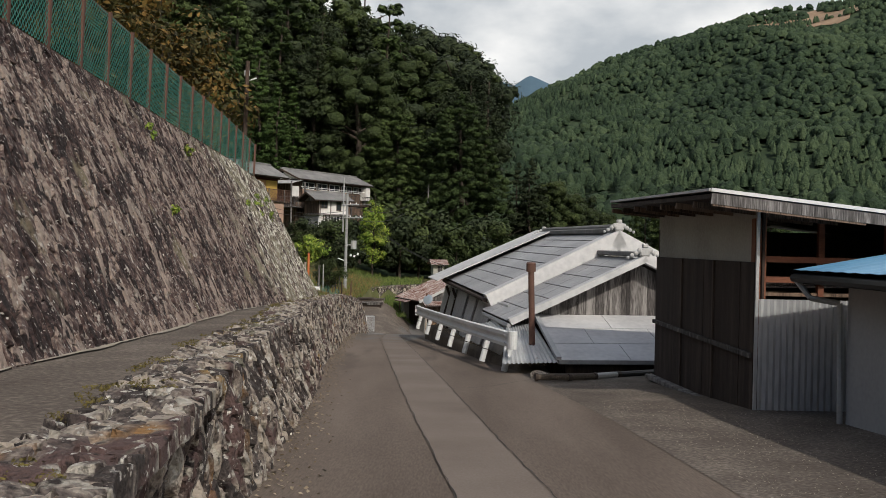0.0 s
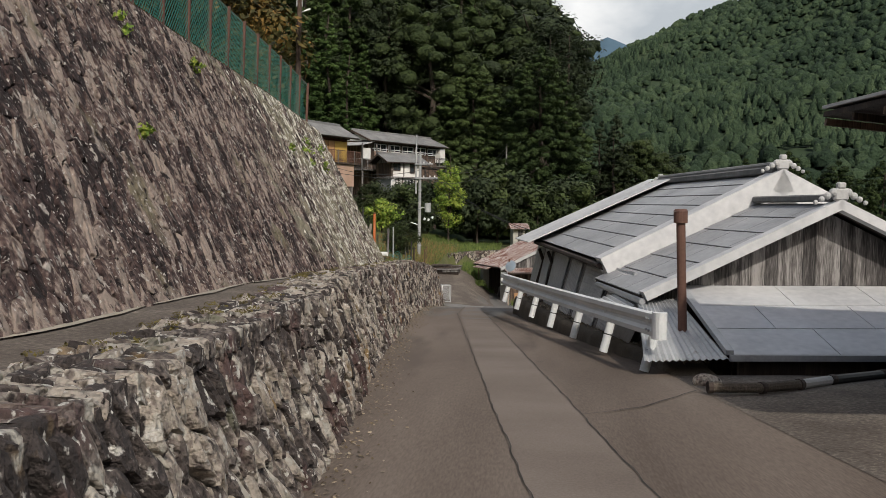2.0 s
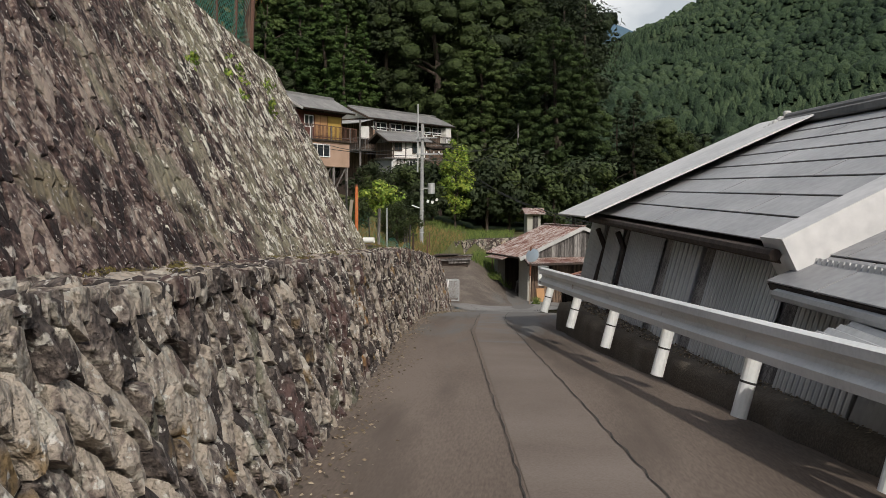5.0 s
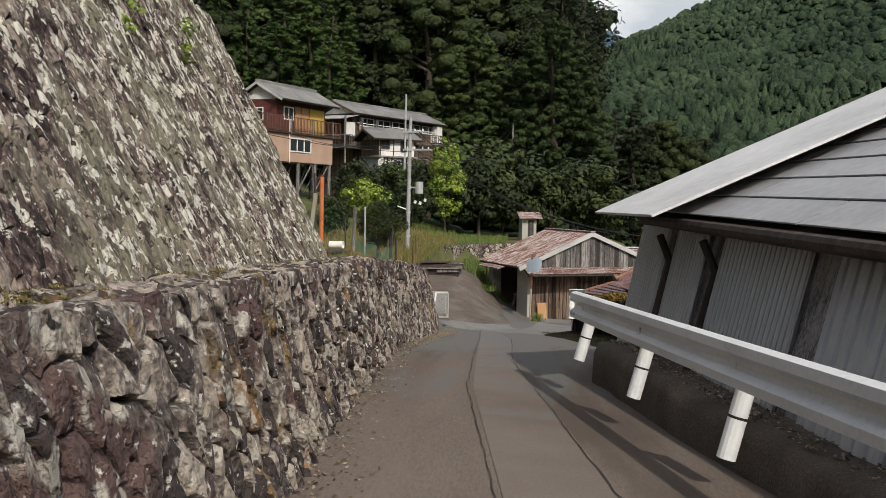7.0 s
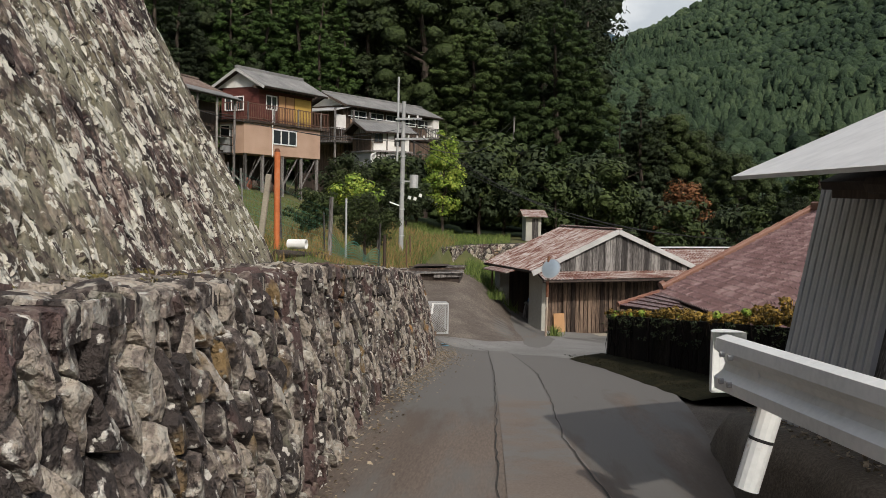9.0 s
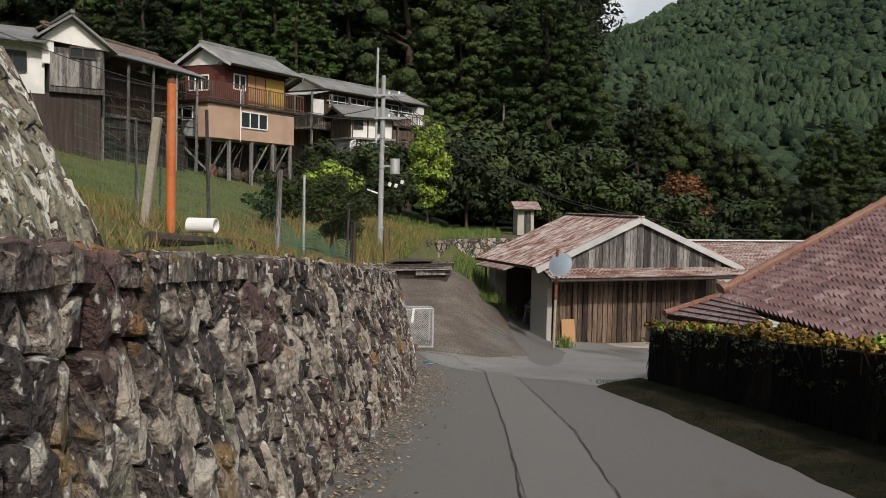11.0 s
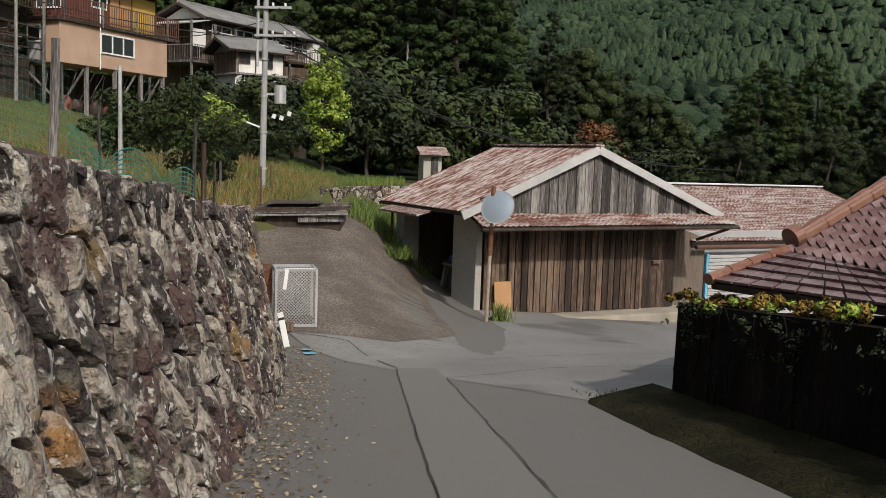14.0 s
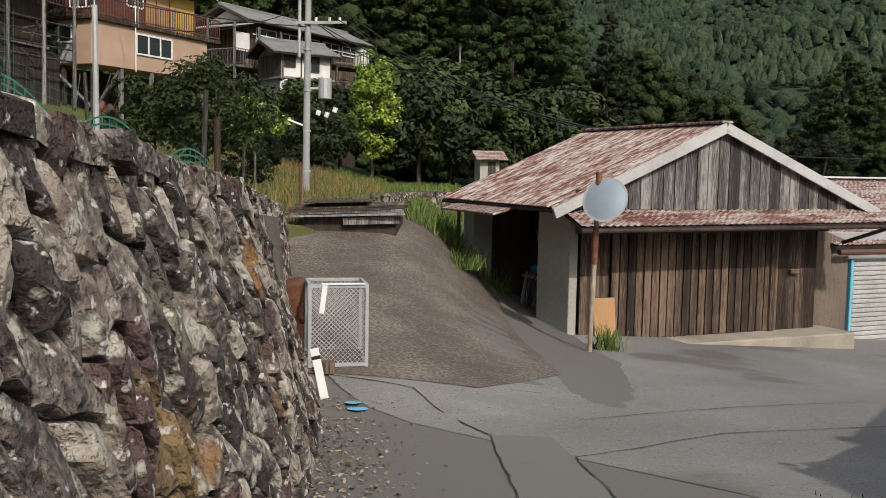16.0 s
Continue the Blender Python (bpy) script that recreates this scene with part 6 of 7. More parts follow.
    box("veranda", (-1.4, -2.6, 4.3), (3.2, 1.2, 4.45), "wood_grey", g)
    railing(g, [(-1.3, 1.1), (-1.3, -2.5), (3.1, -2.5)], 4.45, 0.95, "wood_grey", 0.2)
    for x, y in ((-1.3, -2.4), (0.9, -2.4), (3.0, -2.4), (-1.3, 1.0)):
        part("veranda_post", beam(bmesh.new(), (x, y, 0.0), (x, y, 6.9), 0.12, 0.12, up=(0, 1, 0)), "wood_grey", g)
    box("white_screen", (-0.6, -1.9, 5.4), (0.6, -1.8, 6.5), "plaster_white", g)
    box("end_wall", (12.3, -2.2, 5.6), (13.2, -1.4, 7.1), "plaster_white", g)
    box("base", (-0.5, -1.6, -2.0), (12.5, 1.6, 2.0), "wood_dark", g)


white_house()


def old_barn():
    ang = math.degrees(math.atan2(8.3, 1.6))
    h = thing("old_barn", pose(-19.15, 69.2, 0, 0, 0, ang), "old dark timber barn with open racks and rusty roof", "barn")
    # local x along the eave, y to the rear
    box("wall", (0.2, 1.0, 2.6), (8.2, 4, 5.2), "wood_dark", h)
    for k, (z, m) in enumerate(((3.0, "wood_grey"), (4.0, "wood_brown"), (4.7, "wood_grey"))):
        part("wall_rail", beam(bmesh.new(), (0.2, 0.95, z), (8.2, 0.95, z - 0.05), 0.06, 0.14), m, h)
    part("roof_deck", slab(bmesh.new(), (-0.3, -0.3, 5.38), (8.7, -0.3, 5.38), (8.7, 2.4, 6.55), (-0.3, 2.4, 6.55), 0.08), "wood_dark", h)
    corrugated("roof_sheet", (-0.3, 0.35, 5.70), (8.7, 0.35, 5.70), (8.7, 2.4, 6.6), (-0.3, 2.4, 6.6), "rust_dark", h, pitch=0.2, amp=0.02, t=0.02)
    part("roof_back", slab(bmesh.new(), (8.7, 5.0, 5.38), (-0.3, 5.0, 5.38), (-0.3, 2.4, 6.55), (8.7, 2.4, 6.55), 0.08), "rust_dark", h)
    part("eave_sheet", slab(bmesh.new(), (-0.4, -0.35, 5.42), (8.8, -0.35, 5.42), (8.8, 0.4, 5.76), (-0.4, 0.4, 5.76), 0.05), "tile_grey", h)
    part("ridge", beam(bmesh.new(), (-0.3, 2.4, 6.64), (8.7, 2.4, 6.64), 0.22, 0.12, 0.02), "rust_dark", h)
    for x in (0.3, 2.2, 4.2, 6.3, 8.3):
        part("post", cyl(bmesh.new(), (x, -0.1, 0.6), (x + 0.08, -0.1, 5.4), 0.08, 0.065, seg=8), "wood_grey", h)
    for z in (2.3, 2.75, 3.2, 3.65, 4.4):
        part("rack_pole", cyl(bmesh.new(), (0.1, -0.05, z), (8.4, 0.05, z + 0.12), 0.035, seg=6), "wood_grey" if z < 2.5 else "wood_dark", h)
    rnd = random.Random(41)
    for k in range(34):
        x, z = rnd.uniform(0.3, 8.0), rnd.uniform(1.4, 3.6)
        part("stored_pole", cyl(bmesh.new(), (x, rnd.uniform(0.1, 0.8), z), (x + rnd.uniform(-1.6, 1.6), rnd.uniform(0.1, 0.8), z + rnd.uniform(-0.6, 0.9)), 0.028, seg=5), rnd.choice(["wood_grey", "wood_dark", "wood_brown"]), h)
    box("footing", (0, 0.6, -0.5), (8.4, 4, 2.6), "wood_dark", h)

    w = thing("gable_house", pose(-19.6, 67.7, 0, 0, 0, 38), "old house with white plastered gable and grey board walls", "house")
    # local x along the gabled front, y to the rear
    box("board_wall", (-0.75, 0, 3.5), (1.35, 4, 5.3), "wood_grey", w)
    boards("wall_board", (-0.75, -0.02), (1.35, -0.02), 3.75, 5.05, 13, "wood_grey", w)
    box("white_wall", (-1.05, -0.03, 4.6), (-0.6, -0.005, 5.5), "plaster_white", w)
    window(w, (0.0, -0.05), (1.0, -0.05), 4.95, 5.35, (0, -1), "wood_dark", 2)
    gable_tri(w, ((-1.15, -0.1, 5.55), (1.6, -0.1, 5.3), (0.0, -0.1, 6.5)), "plaster_white")
    for a, b in (((-1.4, 5.6), (0.0, 6.62)), ((1.85, 5.25), (0.0, 6.62))):
        q = [(a[0], -0.5, a[1]), (b[0], -0.5, b[1]), (b[0], 4.5, b[1]), (a[0], 4.5, a[1])]
        part("roof", slab(bmesh.new(), *(q if a[0] < 0 else q[::-1]), 0.09), "tile_grey", w)
    part("ridge", beam(bmesh.new(), (0, -0.55, 6.68), (0, 4.5, 6.68), 0.2, 0.16, 0.03), "tile_grey", w)
    box("side_wing", (-3.4, 0.2, 3.4), (-0.9, 3.6, 5.4), "plaster_white", w)
    window(w, (-2.6, 0.2), (-1.6, 0.2), 4.2, 5.0, (0, -1), "wood_dark", 2)
    part("wing_roof", slab(bmesh.new(), (-3.9, -0.5, 5.4), (-0.9, -0.5, 5.4), (-0.9, 2.2, 6.3), (-3.9, 2.2, 6.3), 0.08), "tile_grey", w)
    box("footing", (-3.3, 0.25, -0.5), (1.3, 3.9, 3.5), "wood_dark", w)
    for k in range(9):
        q = w.matrix_world @ Vector((-2.2 + 0.16 * k, -0.9, 0))
        t = thing("leaning_pole", pose(q.x, q.y, ground_z(q.x, q.y) - 0.05, -20 + 2 * (k % 3), -14 - 2 * (k % 4), 38), "long grey pole leaning against the old house", "pole", "leaning poles")
        part("shaft", cyl(bmesh.new(), (0, 0, 0), (0, 0, 2.6), 0.03, 0.022, seg=6), "wood_grey", t)


old_barn()


def garden_hut():
    h = thing("garden_hut", pose(-0.95, 89.0, -2.6, 0, 0, 12), "small pale hut with rusty roof by the stone terrace", "hut")
    box("wall", (0, 0, 0), (1.05, 1.2, 1.75), "plaster_pale", h)
    box("door", (0.42, -0.04, 0.1), (0.85, 0.0, 1.5), "wood_grey", h)
    part("roof", slab(bmesh.new(), (-0.3, -0.45, 1.65), (1.4, -0.45, 1.65), (1.4, 0.6, 2.1), (-0.3, 0.6, 2.1), 0.05), "rust_roof", h)
    part("roof", slab(bmesh.new(), (1.4, 1.65, 1.65), (-0.3, 1.65, 1.65), (-0.3, 0.6, 2.1), (1.4, 0.6, 2.1), 0.05), "rust_roof", h)


garden_hut()


# ---- terrace wall at the back, poles, wires, posts ----
def back_terrace():
    line = [(-5.2, 62), (-6.2, 67), (-6.2, 74), (-3.5, 80), (1.0, 84), (6, 86)]
    P = []
    for a, b in zip(line[:-1], line[1:]):
        P += [lerp((*a, 0), (*b, 0), k / 5) for k in range(5)]
    V, F = [], []
    for p in P:
        V += [(p.x, p.y, -5.0), (p.x, p.y, -2.55), (p.x - 0.4, p.y + 0.5, -2.5), (p.x - 0.4, p.y + 0.5, -5.0)]
    for j in range(len(P) - 1):
        for i in range(4):
            F.append((4 * j + i, 4 * j + 4 + i, 4 * j + 4 + (i + 1) % 4, 4 * j + (i + 1) % 4))
    w = tagged(ob_mesh("wall_terrace", V, F, "joint", None, "low mossy dry-stone terrace wall below the gardens"), category="stone wall", kind="structure")
    L = sum((P[i + 1] - P[i]).length for i in range(len(P) - 1))

    def pl(s, h, d):
        s = min(max(s, 0), L - 0.01)
        for a, b in zip(P[:-1], P[1:]):
            l = (b - a).length
            if s <= l:
                q = lerp(a, b, s / l)
                t = (b - a) / l
                return (q.x + t.y * d, q.y - t.x * d, -4.3 + h)
            s -= l

    masonry(w, cells(0, L, lambda s: 1.8, 0.4, 0.36, 0.1, 12), pl, 0.08, lambda s, h: False, ("stone", "stone_ob"), 13)


back_terrace()


def utility_pole():
    p = thing("utility_pole", pose(-6.9, 68.0, -2.9), "grey concrete utility pole with transformer and crossarms", "utility pole")
    part("shaft", cyl(bmesh.new(), (0, 0, 0), (0.05, 0, 7.3), 0.115, 0.085, seg=14), "pole_grey", p)
    part("pipe", cyl(bmesh.new(), (-0.22, 0, 4.6), (-0.2, 0, 8.4), 0.05, seg=8), "galv", p)
    for z, l in ((5.6, 1.2), (6.5, 0.9)):
        part("crossarm", beam(bmesh.new(), (-0.3, -0.1, z), (l, -0.2, z + 0.02), 0.08, 0.08), "galv", p)
        for k in (0.3, 0.7, 1.0):
            if k < l:
                part("insulator", cyl(bmesh.new(), (k, -0.18, z + 0.04), (k, -0.18, z + 0.16), 0.04, seg=8), "white", p)
    part("transformer", cyl(bmesh.new(), (0.55, 0.05, 3.4), (0.55, 0.05, 4.0), 0.2, seg=14), "galv", p)
    part("transformer_arm", beam(bmesh.new(), (0.1, 0, 3.7), (0.5, 0, 3.7), 0.07, 0.07), "galv", p)
    for k in range(4):
        part("band", cyl(bmesh.new(), (0.03, 0, 1.2 + 1.2 * k), (0.03, 0, 1.26 + 1.2 * k), 0.125, seg=14), "galv", p)
    for dx, z in ((0.35, 2.9), (0.6, 2.85), (0.85, 3.0)):
        part("insulator", cyl(bmesh.new(), (dx, -0.1, z), (dx + 0.05, -0.1, z + 0.14), 0.07, seg=8), "white", p)
    part("street_lamp", beam(bmesh.new(), (-0.1, -0.1, 2.6), (-0.5, -0.3, 2.75), 0.07, 0.05), "white", p)

    q = thing("wooden_pole", pose(-7.6, 37.0, 3.0), "weathered wooden pole with a small lamp arm", "utility pole")
    part("shaft", cyl(bmesh.new(), (0, 0, 0), (0.12, 0, 4.75), 0.10, 0.075, seg=10), "wood_brown", q)
    part("lamp_arm", beam(bmesh.new(), (0.1, 0, 4.0), (0.45, 0, 4.1), 0.03, 0.03), "galv", q)
    part("lamp", beam(bmesh.new(), (0.25, 0, 4.05), (0.45, 0, 4.12), 0.06, 0.04), "white", q)
    part("cap_bracket", beam(bmesh.new(), (0.0, 0, 4.3), (0.2, 0, 4.3), 0.05, 0.2), "galv", q)
    r = thing("forest_pole", pose(-1.9, 109, 1.0), "thin grey pole at the wood's edge", "utility pole")
    part("shaft", cyl(bmesh.new(), (0, 0, -3), (0, 0, 6.6), 0.1, 0.08, seg=8), "wood_grey", r)


utility_pole()


def wire(a, b, sag, r=0.012):
    a, b = Vector(a), Vector(b)
    cu = bpy.data.curves.new("wire", "CURVE")
    cu.dimensions, cu.bevel_depth, cu.bevel_resolution = "3D", r, 0
    sp = cu.splines.new("POLY")
    sp.points.add(14)
    for i, p in enumerate(sp.points):
        f = i / 14
        v = lerp(a, b, f)
        p.co = (v.x, v.y, v.z - sag * 4 * f * (1 - f), 1)
    cu.materials.append(M["black"])
    tagged(new("overhead_wire", cu), "thin sagging black overhead wire", "wire", "overhead wires")


for k in range(3):
    wire((-6.4, 67.8, 3.6 - 0.5 * k), (2.3 + 1.5 * k, 57.5, -1.0 - 0.1 * k), 0.9, 0.014)
wire((-6.6, 68, 2.7), (-1.9, 109, 7.0), 1.5, 0.02)
wire((-6.6, 68, 3.6), (-1.9, 109, 7.4), 1.5, 0.02)
wire((-6.9, 68, 3.2), (-16.5, 79.5, 4.6), 0.7, 0.016)
wire((-6.9, 68, 2.6), (-22, 62, 6.0), 0.9, 0.016)


def garden_posts():
    rnd = random.Random(21)
    spec = [(-5.82, 45.6, 1.35, 0.05, "wood_grey", "pale weathered wooden post"), (-5.95, 48.4, 1.55, 0.03, "galv", "grey steel garden post"), (-5.35, 49.9, 1.25, 0.03, "wood_grey", "thin pale garden stake"), (-5.2, 50.0, 1.0, 0.04, "wood_brown", "leaning brown garden stake"),
            (-6.6, 44.4, 1.9, 0.03, "wood_grey", "thin pale garden stake"), (-7.6, 44.0, 1.4, 0.025, "wood_grey", "thin pale garden stake"), (-8.2, 47.2, 1.5, 0.025, "wood_grey", "thin pale garden stake"), (-7.0, 51.0, 1.2, 0.025, "wood_grey", "thin pale garden stake"),
            (-9.5, 49, 1.6, 0.03, "wood_grey", "thin pale garden stake"), (-10.5, 53, 1.4, 0.03, "wood_grey", "thin pale garden stake"), (-6.2, 56, 1.1, 0.03, "wood_grey", "thin pale garden stake"), (-6.8, 60, 1.1, 0.03, "wood_grey", "thin pale garden stake"), (-5.9, 63, 1.0, 0.03, "brown_steel", "rusty thin garden stake"), (-5.5, 58, 1.0, 0.03, "brown_steel", "rusty thin garden stake")]
    for x, y, hh, r, m, lab in spec:
        p = thing("garden_post", pose(x, y, ground_z(x, y) - 0.1, rnd.uniform(-2, 2), rnd.uniform(-3, 3)), lab + " on the grassy slope", "post", "garden posts")
        part("shaft", cyl(bmesh.new(), (0, 0, 0), (0, 0, hh + 0.1), r, r * 0.9, seg=8), m, p)
    o = thing("orange_post", pose(-5.38, 39.2, ground_z(-5.38, 39.2) - 0.1), "rusty orange painted steel post", "post")
    part("shaft", cyl(bmesh.new(), (0, 0, 0), (0.0, 0, 1.55), 0.045, seg=12), "orange", o)
    part("cap", cyl(bmesh.new(), (0, 0, 1.55), (0, 0, 1.6), 0.047, 0.03, seg=12), "rust", o)
    o = thing("grey_post", pose(-5.62, 39.1, ground_z(-5.62, 39.1) - 0.1, 0, 7), "pale grey concrete post beside the orange post", "post")
    part("shaft", beam(bmesh.new(), (0, 0, 0), (0.0, 0, 1.15), 0.08, 0.08, 0.01, up=(0, 1, 0)), "concrete", o)
    # white tube
    t = thing("white_tube", pose(-5.2, 39.2, -0.81, 0, 90, -8), "short white plastic drain tube lying on the wall top", "tube")
    bm = bmesh.new()
    seg = 20
    R0, R1, L = 0.075, 0.066, 0.29
    rings = []
    for r, z in ((R0, 0), (R0, L), (R1, L), (R1, 0)):
        rings.append([bm.verts.new((r * math.cos(2 * math.pi * k / seg), r * math.sin(2 * math.pi * k / seg), z)) for k in range(seg)])
    for i in range(4):
        for k in range(seg):
            bm.faces.new((rings[i][k], rings[i][(k + 1) % seg], rings[(i + 1) % 4][(k + 1) % seg], rings[(i + 1) % 4][k]))
    part("shell", bm, "white", t, smooth=False)
    # timber edging
    for a, b in (((-4.95, 37.5), (-5.15, 41.0)), ((-5.1, 41.1), (-4.6, 44.0))):
        e = thing("edge_log", pose(0, 0, 0), "dark rotting log edging the terrace", "log", "edging logs")
        part("log", cyl(bmesh.new(), (*a, ground_z(*a) + 0.05), (*b, ground_z(*b) + 0.02), 0.06, 0.05, seg=8), "bark", e)
    # green netting
    for (x0, y0), (x1, y1), hgt, lab in (((-6.0, 46.6), (-5.3, 50.0), 0.55, "sagging green garden netting"), ((-7.0, 40.6), (-6.1, 47.0), 1.1, "thin green garden netting"), ((-6.5, 55), (-9, 62), 0.9, "thin green garden netting"), ((-9, 46), (-7, 51.5), 1.0, "thin green garden netting")):
        a, b = Vector((x0, y0, ground_z(x0, y0))), Vector((x1, y1, ground_z(x1, y1)))
        net = thing("garden_net", pose(0, 0, 0), lab + " on the slope", "net", "garden nets")
        Q = []
        n = int((b - a).length / 0.12)
        w = 0.022 if hgt < 0.6 else 0.004
        top = lambda f: hgt * (0.45 + 0.55 * abs(math.cos(f * 7))) if hgt < 0.6 else hgt
        for k in range(n + 1):
            f = k / n
            p = lerp(a, b, f)
            Q.append([p, p + Vector((0, w, 0)), p + Vector((0.02, w, top(f))), p + Vector((0.02, 0, top(f)))])
        for j in range(9):
            for k in range(n):
                f, e = k / n, (k + 1) / n
                p, q = lerp(a, b, f) + Vector((0, 0, top(f) * j / 8)), lerp(a, b, e) + Vector((0, 0, top(e) * j / 8))
                Q.append([p, q, q + Vector((0, 0, w * 0.8)), p + Vector((0, 0, w * 0.8))])
        tagged(ob_quads("netting", np.array([[tuple(c) for c in r] for r in Q]), "green_net", net), kind="stuff")


garden_posts()

# ---- foliage ----
RNG = np.random.default_rng(7)


def facing(Q):
    """Turns each quad so that its face looks along its shading normals."""
    n = np.cross(Q[:, 2] - Q[:, 0], Q[:, 3] - Q[:, 1])
    away = (n * Q[:, 4:].sum(1)).sum(1) < 0
    Q[away] = Q[away][:, [3, 2, 1, 0, 7, 6, 5, 4]]
    return Q


def ball_grid():
    """Directions of 26 points round a clump and the 24 quads between them."""
    D, F, at = [], [], {}

    def point(w):
        if w not in at:
            at[w] = len(D)
            D.append(np.array(w, float) / math.sqrt(sum(c * c for c in w)))
        return at[w]

    for ax in range(3):
        for sg in (-1, 1):
            for a, b in ((-1, -1), (-1, 0), (0, -1), (0, 0)):
                q = []
                for da, db in ((0, 0), (1, 0), (1, 1), (0, 1)):
                    w = [0, 0, 0]
                    w[ax], w[(ax + 1) % 3], w[(ax + 2) % 3] = sg, a + da, b + db
                    q.append(point(tuple(w)))
                F.append(q)
    return np.array(D), np.array(F)


BALL_D, BALL_F = ball_grid()


def leaf_quads(centres, radii, per, size, flat=0.35, squash=0.8, tilt=0.7, long=1.5, core=0.0):
    """Small leaf sprays set over the outside of clumps; n x 8 x 3. core: size of the dense inner twigs of each clump."""
    C = np.repeat(np.asarray(centres, float), per, 0)
    R = np.repeat(np.asarray(radii, float), per)
    n = len(C)
    d = RNG.normal(size=(n, 3))
    if core:
        d[:, 2] += 0.3
    d /= np.linalg.norm(d, axis=1, keepdims=True)
    pos = C + d * (R * RNG.uniform(0.75 if core else 0.55, 1.15 if core else 1.05, n))[:, None] * np.array([1, 1, squash])
    nrm = d + RNG.normal(size=(n, 3)) * tilt
    nrm[:, 2] += flat
    nrm /= np.linalg.norm(nrm, axis=1, keepdims=True)
    u = np.cross(nrm, RNG.normal(size=(n, 3)))
    u /= np.linalg.norm(u, axis=1, keepdims=True)
    v = np.cross(nrm, u)
    s = size * RNG.uniform(0.5, 1.4, n)[:, None]
    u, v = u * s * long / 2, v * s / 2
    k = RNG.uniform(0.2, 0.8, (n, 1))
    sn = d + (0.3 if core else 0.5) * nrm
    sn[:, 2] += 0.25
    sn /= np.linalg.norm(sn, axis=1, keepdims=True)
    Q = facing(np.stack([pos - u, pos - v * k + u * 0.1, pos + u, pos + v + u * 0.1, sn, sn, sn, sn], 1))
    if not core:
        return Q
    CC, RR = np.asarray(centres, float), np.asarray(radii, float) * core
    W = BALL_D[None] * RNG.uniform(0.72, 1.22, (len(CC), len(BALL_D), 1))
    P = CC[:, None] + W * RR[:, None, None] * np.array([1, 1, squash])
    Z = np.concatenate([P[:, BALL_F], np.broadcast_to(BALL_D[BALL_F], (len(CC), *BALL_F.shape, 3))], 2)
    return np.concatenate([Q, facing(Z.reshape(-1, 8, 3))])


def cedar_mesh(H, R, tiers, per=26, size=0.17, droop=0.25, power=0.8, low=0.12):
    """A conifer: whorls of drooping boughs, each a row of flattened sprays."""
    C, Rr = [], []
    for i in range(tiers):
        f = i / (tiers - 1)
        z = H * (low + (0.97 - low) * f)
        r = R * (1 - f) ** power * RNG.uniform(0.82, 1.12) + 0.25
        for k in range(max(3, int(5 + 1.7 * r))):
            a = RNG.uniform(0, 2 * math.pi)
            rr = r * RNG.uniform(0.75, 1.1)
            for q in ((0.62, 0.97) if r > 1.5 else (0.7,)):
                C.append((rr * q * math.cos(a), rr * q * math.sin(a), z - droop * rr * q + RNG.uniform(-0.35, 0.35)))
                Rr.append((0.38 + 0.10 * r) * RNG.uniform(0.7, 1.25) * (1.15 - 0.3 * q))
    C.append((0, 0, H * 0.985))
    Rr.append(0.3)
    return leaf_quads(C, Rr, per, size, 0.6, 0.62, 0.3, 1.9, core=0.68)


def broad_mesh(H, R, blobs, per, size, low=0.3, narrow=1.0, core=0.0):
    """A broadleaf crown: leaf clumps through the outer shell of a dome."""
    C, Rr = [], []
    for _ in range(blobs):
        while True:
            p = RNG.uniform(-1, 1, 3)
            if (0.62 if core else 0.3) < np.linalg.norm(p) < 1:
                break
        p *= 0.86 * RNG.uniform(0.85, 1.12)
        w = narrow * (1 - 0.35 * max(0, p[2]))
        C.append((p[0] * R * w, p[1] * R * w, H * (low + (1 - low) * (0.5 + 0.5 * p[2]))))
        Rr.append(R * RNG.uniform(0.13, 0.25) if core else R * RNG.uniform(0.2, 0.36))
    return leaf_quads(C, Rr, per, size, 0.6, 0.75, 0.3, core=core)


def trunk_mesh(H, r, limbs, spread):
    bm = bmesh.new()
    rnd = random.Random(int(H * 10 + limbs))
    p = Vector((0, 0, -0.5))
    n = 5
    for i in range(n):
        q = Vector((rnd.uniform(-0.02, 0.02) * H, rnd.uniform(-0.02, 0.02) * H, H * 0.9 * (i + 1) / n))
        cyl(bm, p, q, r * (1 - 0.85 * i / n), r * (1 - 0.85 * (i + 1) / n), seg=7)
        p = q
    for i in range(limbs):
        z = H * rnd.uniform(0.3, 0.8)
        a = rnd.uniform(0, 6.28)
        l = spread * rnd.uniform(0.5, 0.9)
        cyl(bm, (0, 0, z), (l * math.cos(a), l * math.sin(a), z + l * 0.5), r * 0.3, r * 0.08, seg=5)
    me = bpy.data.meshes.new("trunk")
    bm.to_mesh(me)
    bm.free()
    me.materials.append(M["bark"])
    return me


def tree_kind(quads, trunk, mat):
    ob = ob_quads("crown", quads, mat)
    me = ob.data
    bpy.data.objects.remove(ob)
    return me, trunk


def plant(kind, x, y, scale, label, category="tree", group="", z=None, name="tree"):
    crown, trunk = kind
    t = thing(name, pose(x, y, ground_z(x, y) if z is None else z, 0, 0, RNG.uniform(0, 360)) @ Matrix.Diagonal((scale * RNG.uniform(0.9, 1.1), scale * RNG.uniform(0.9, 1.1), scale * RNG.uniform(0.95, 1.05), 1)), label, category, group)
    for nm, me in (("trunk", trunk), ("crown", crown)):
        if me is not None:
            o = new(nm, me)
            o.parent = t
    return t


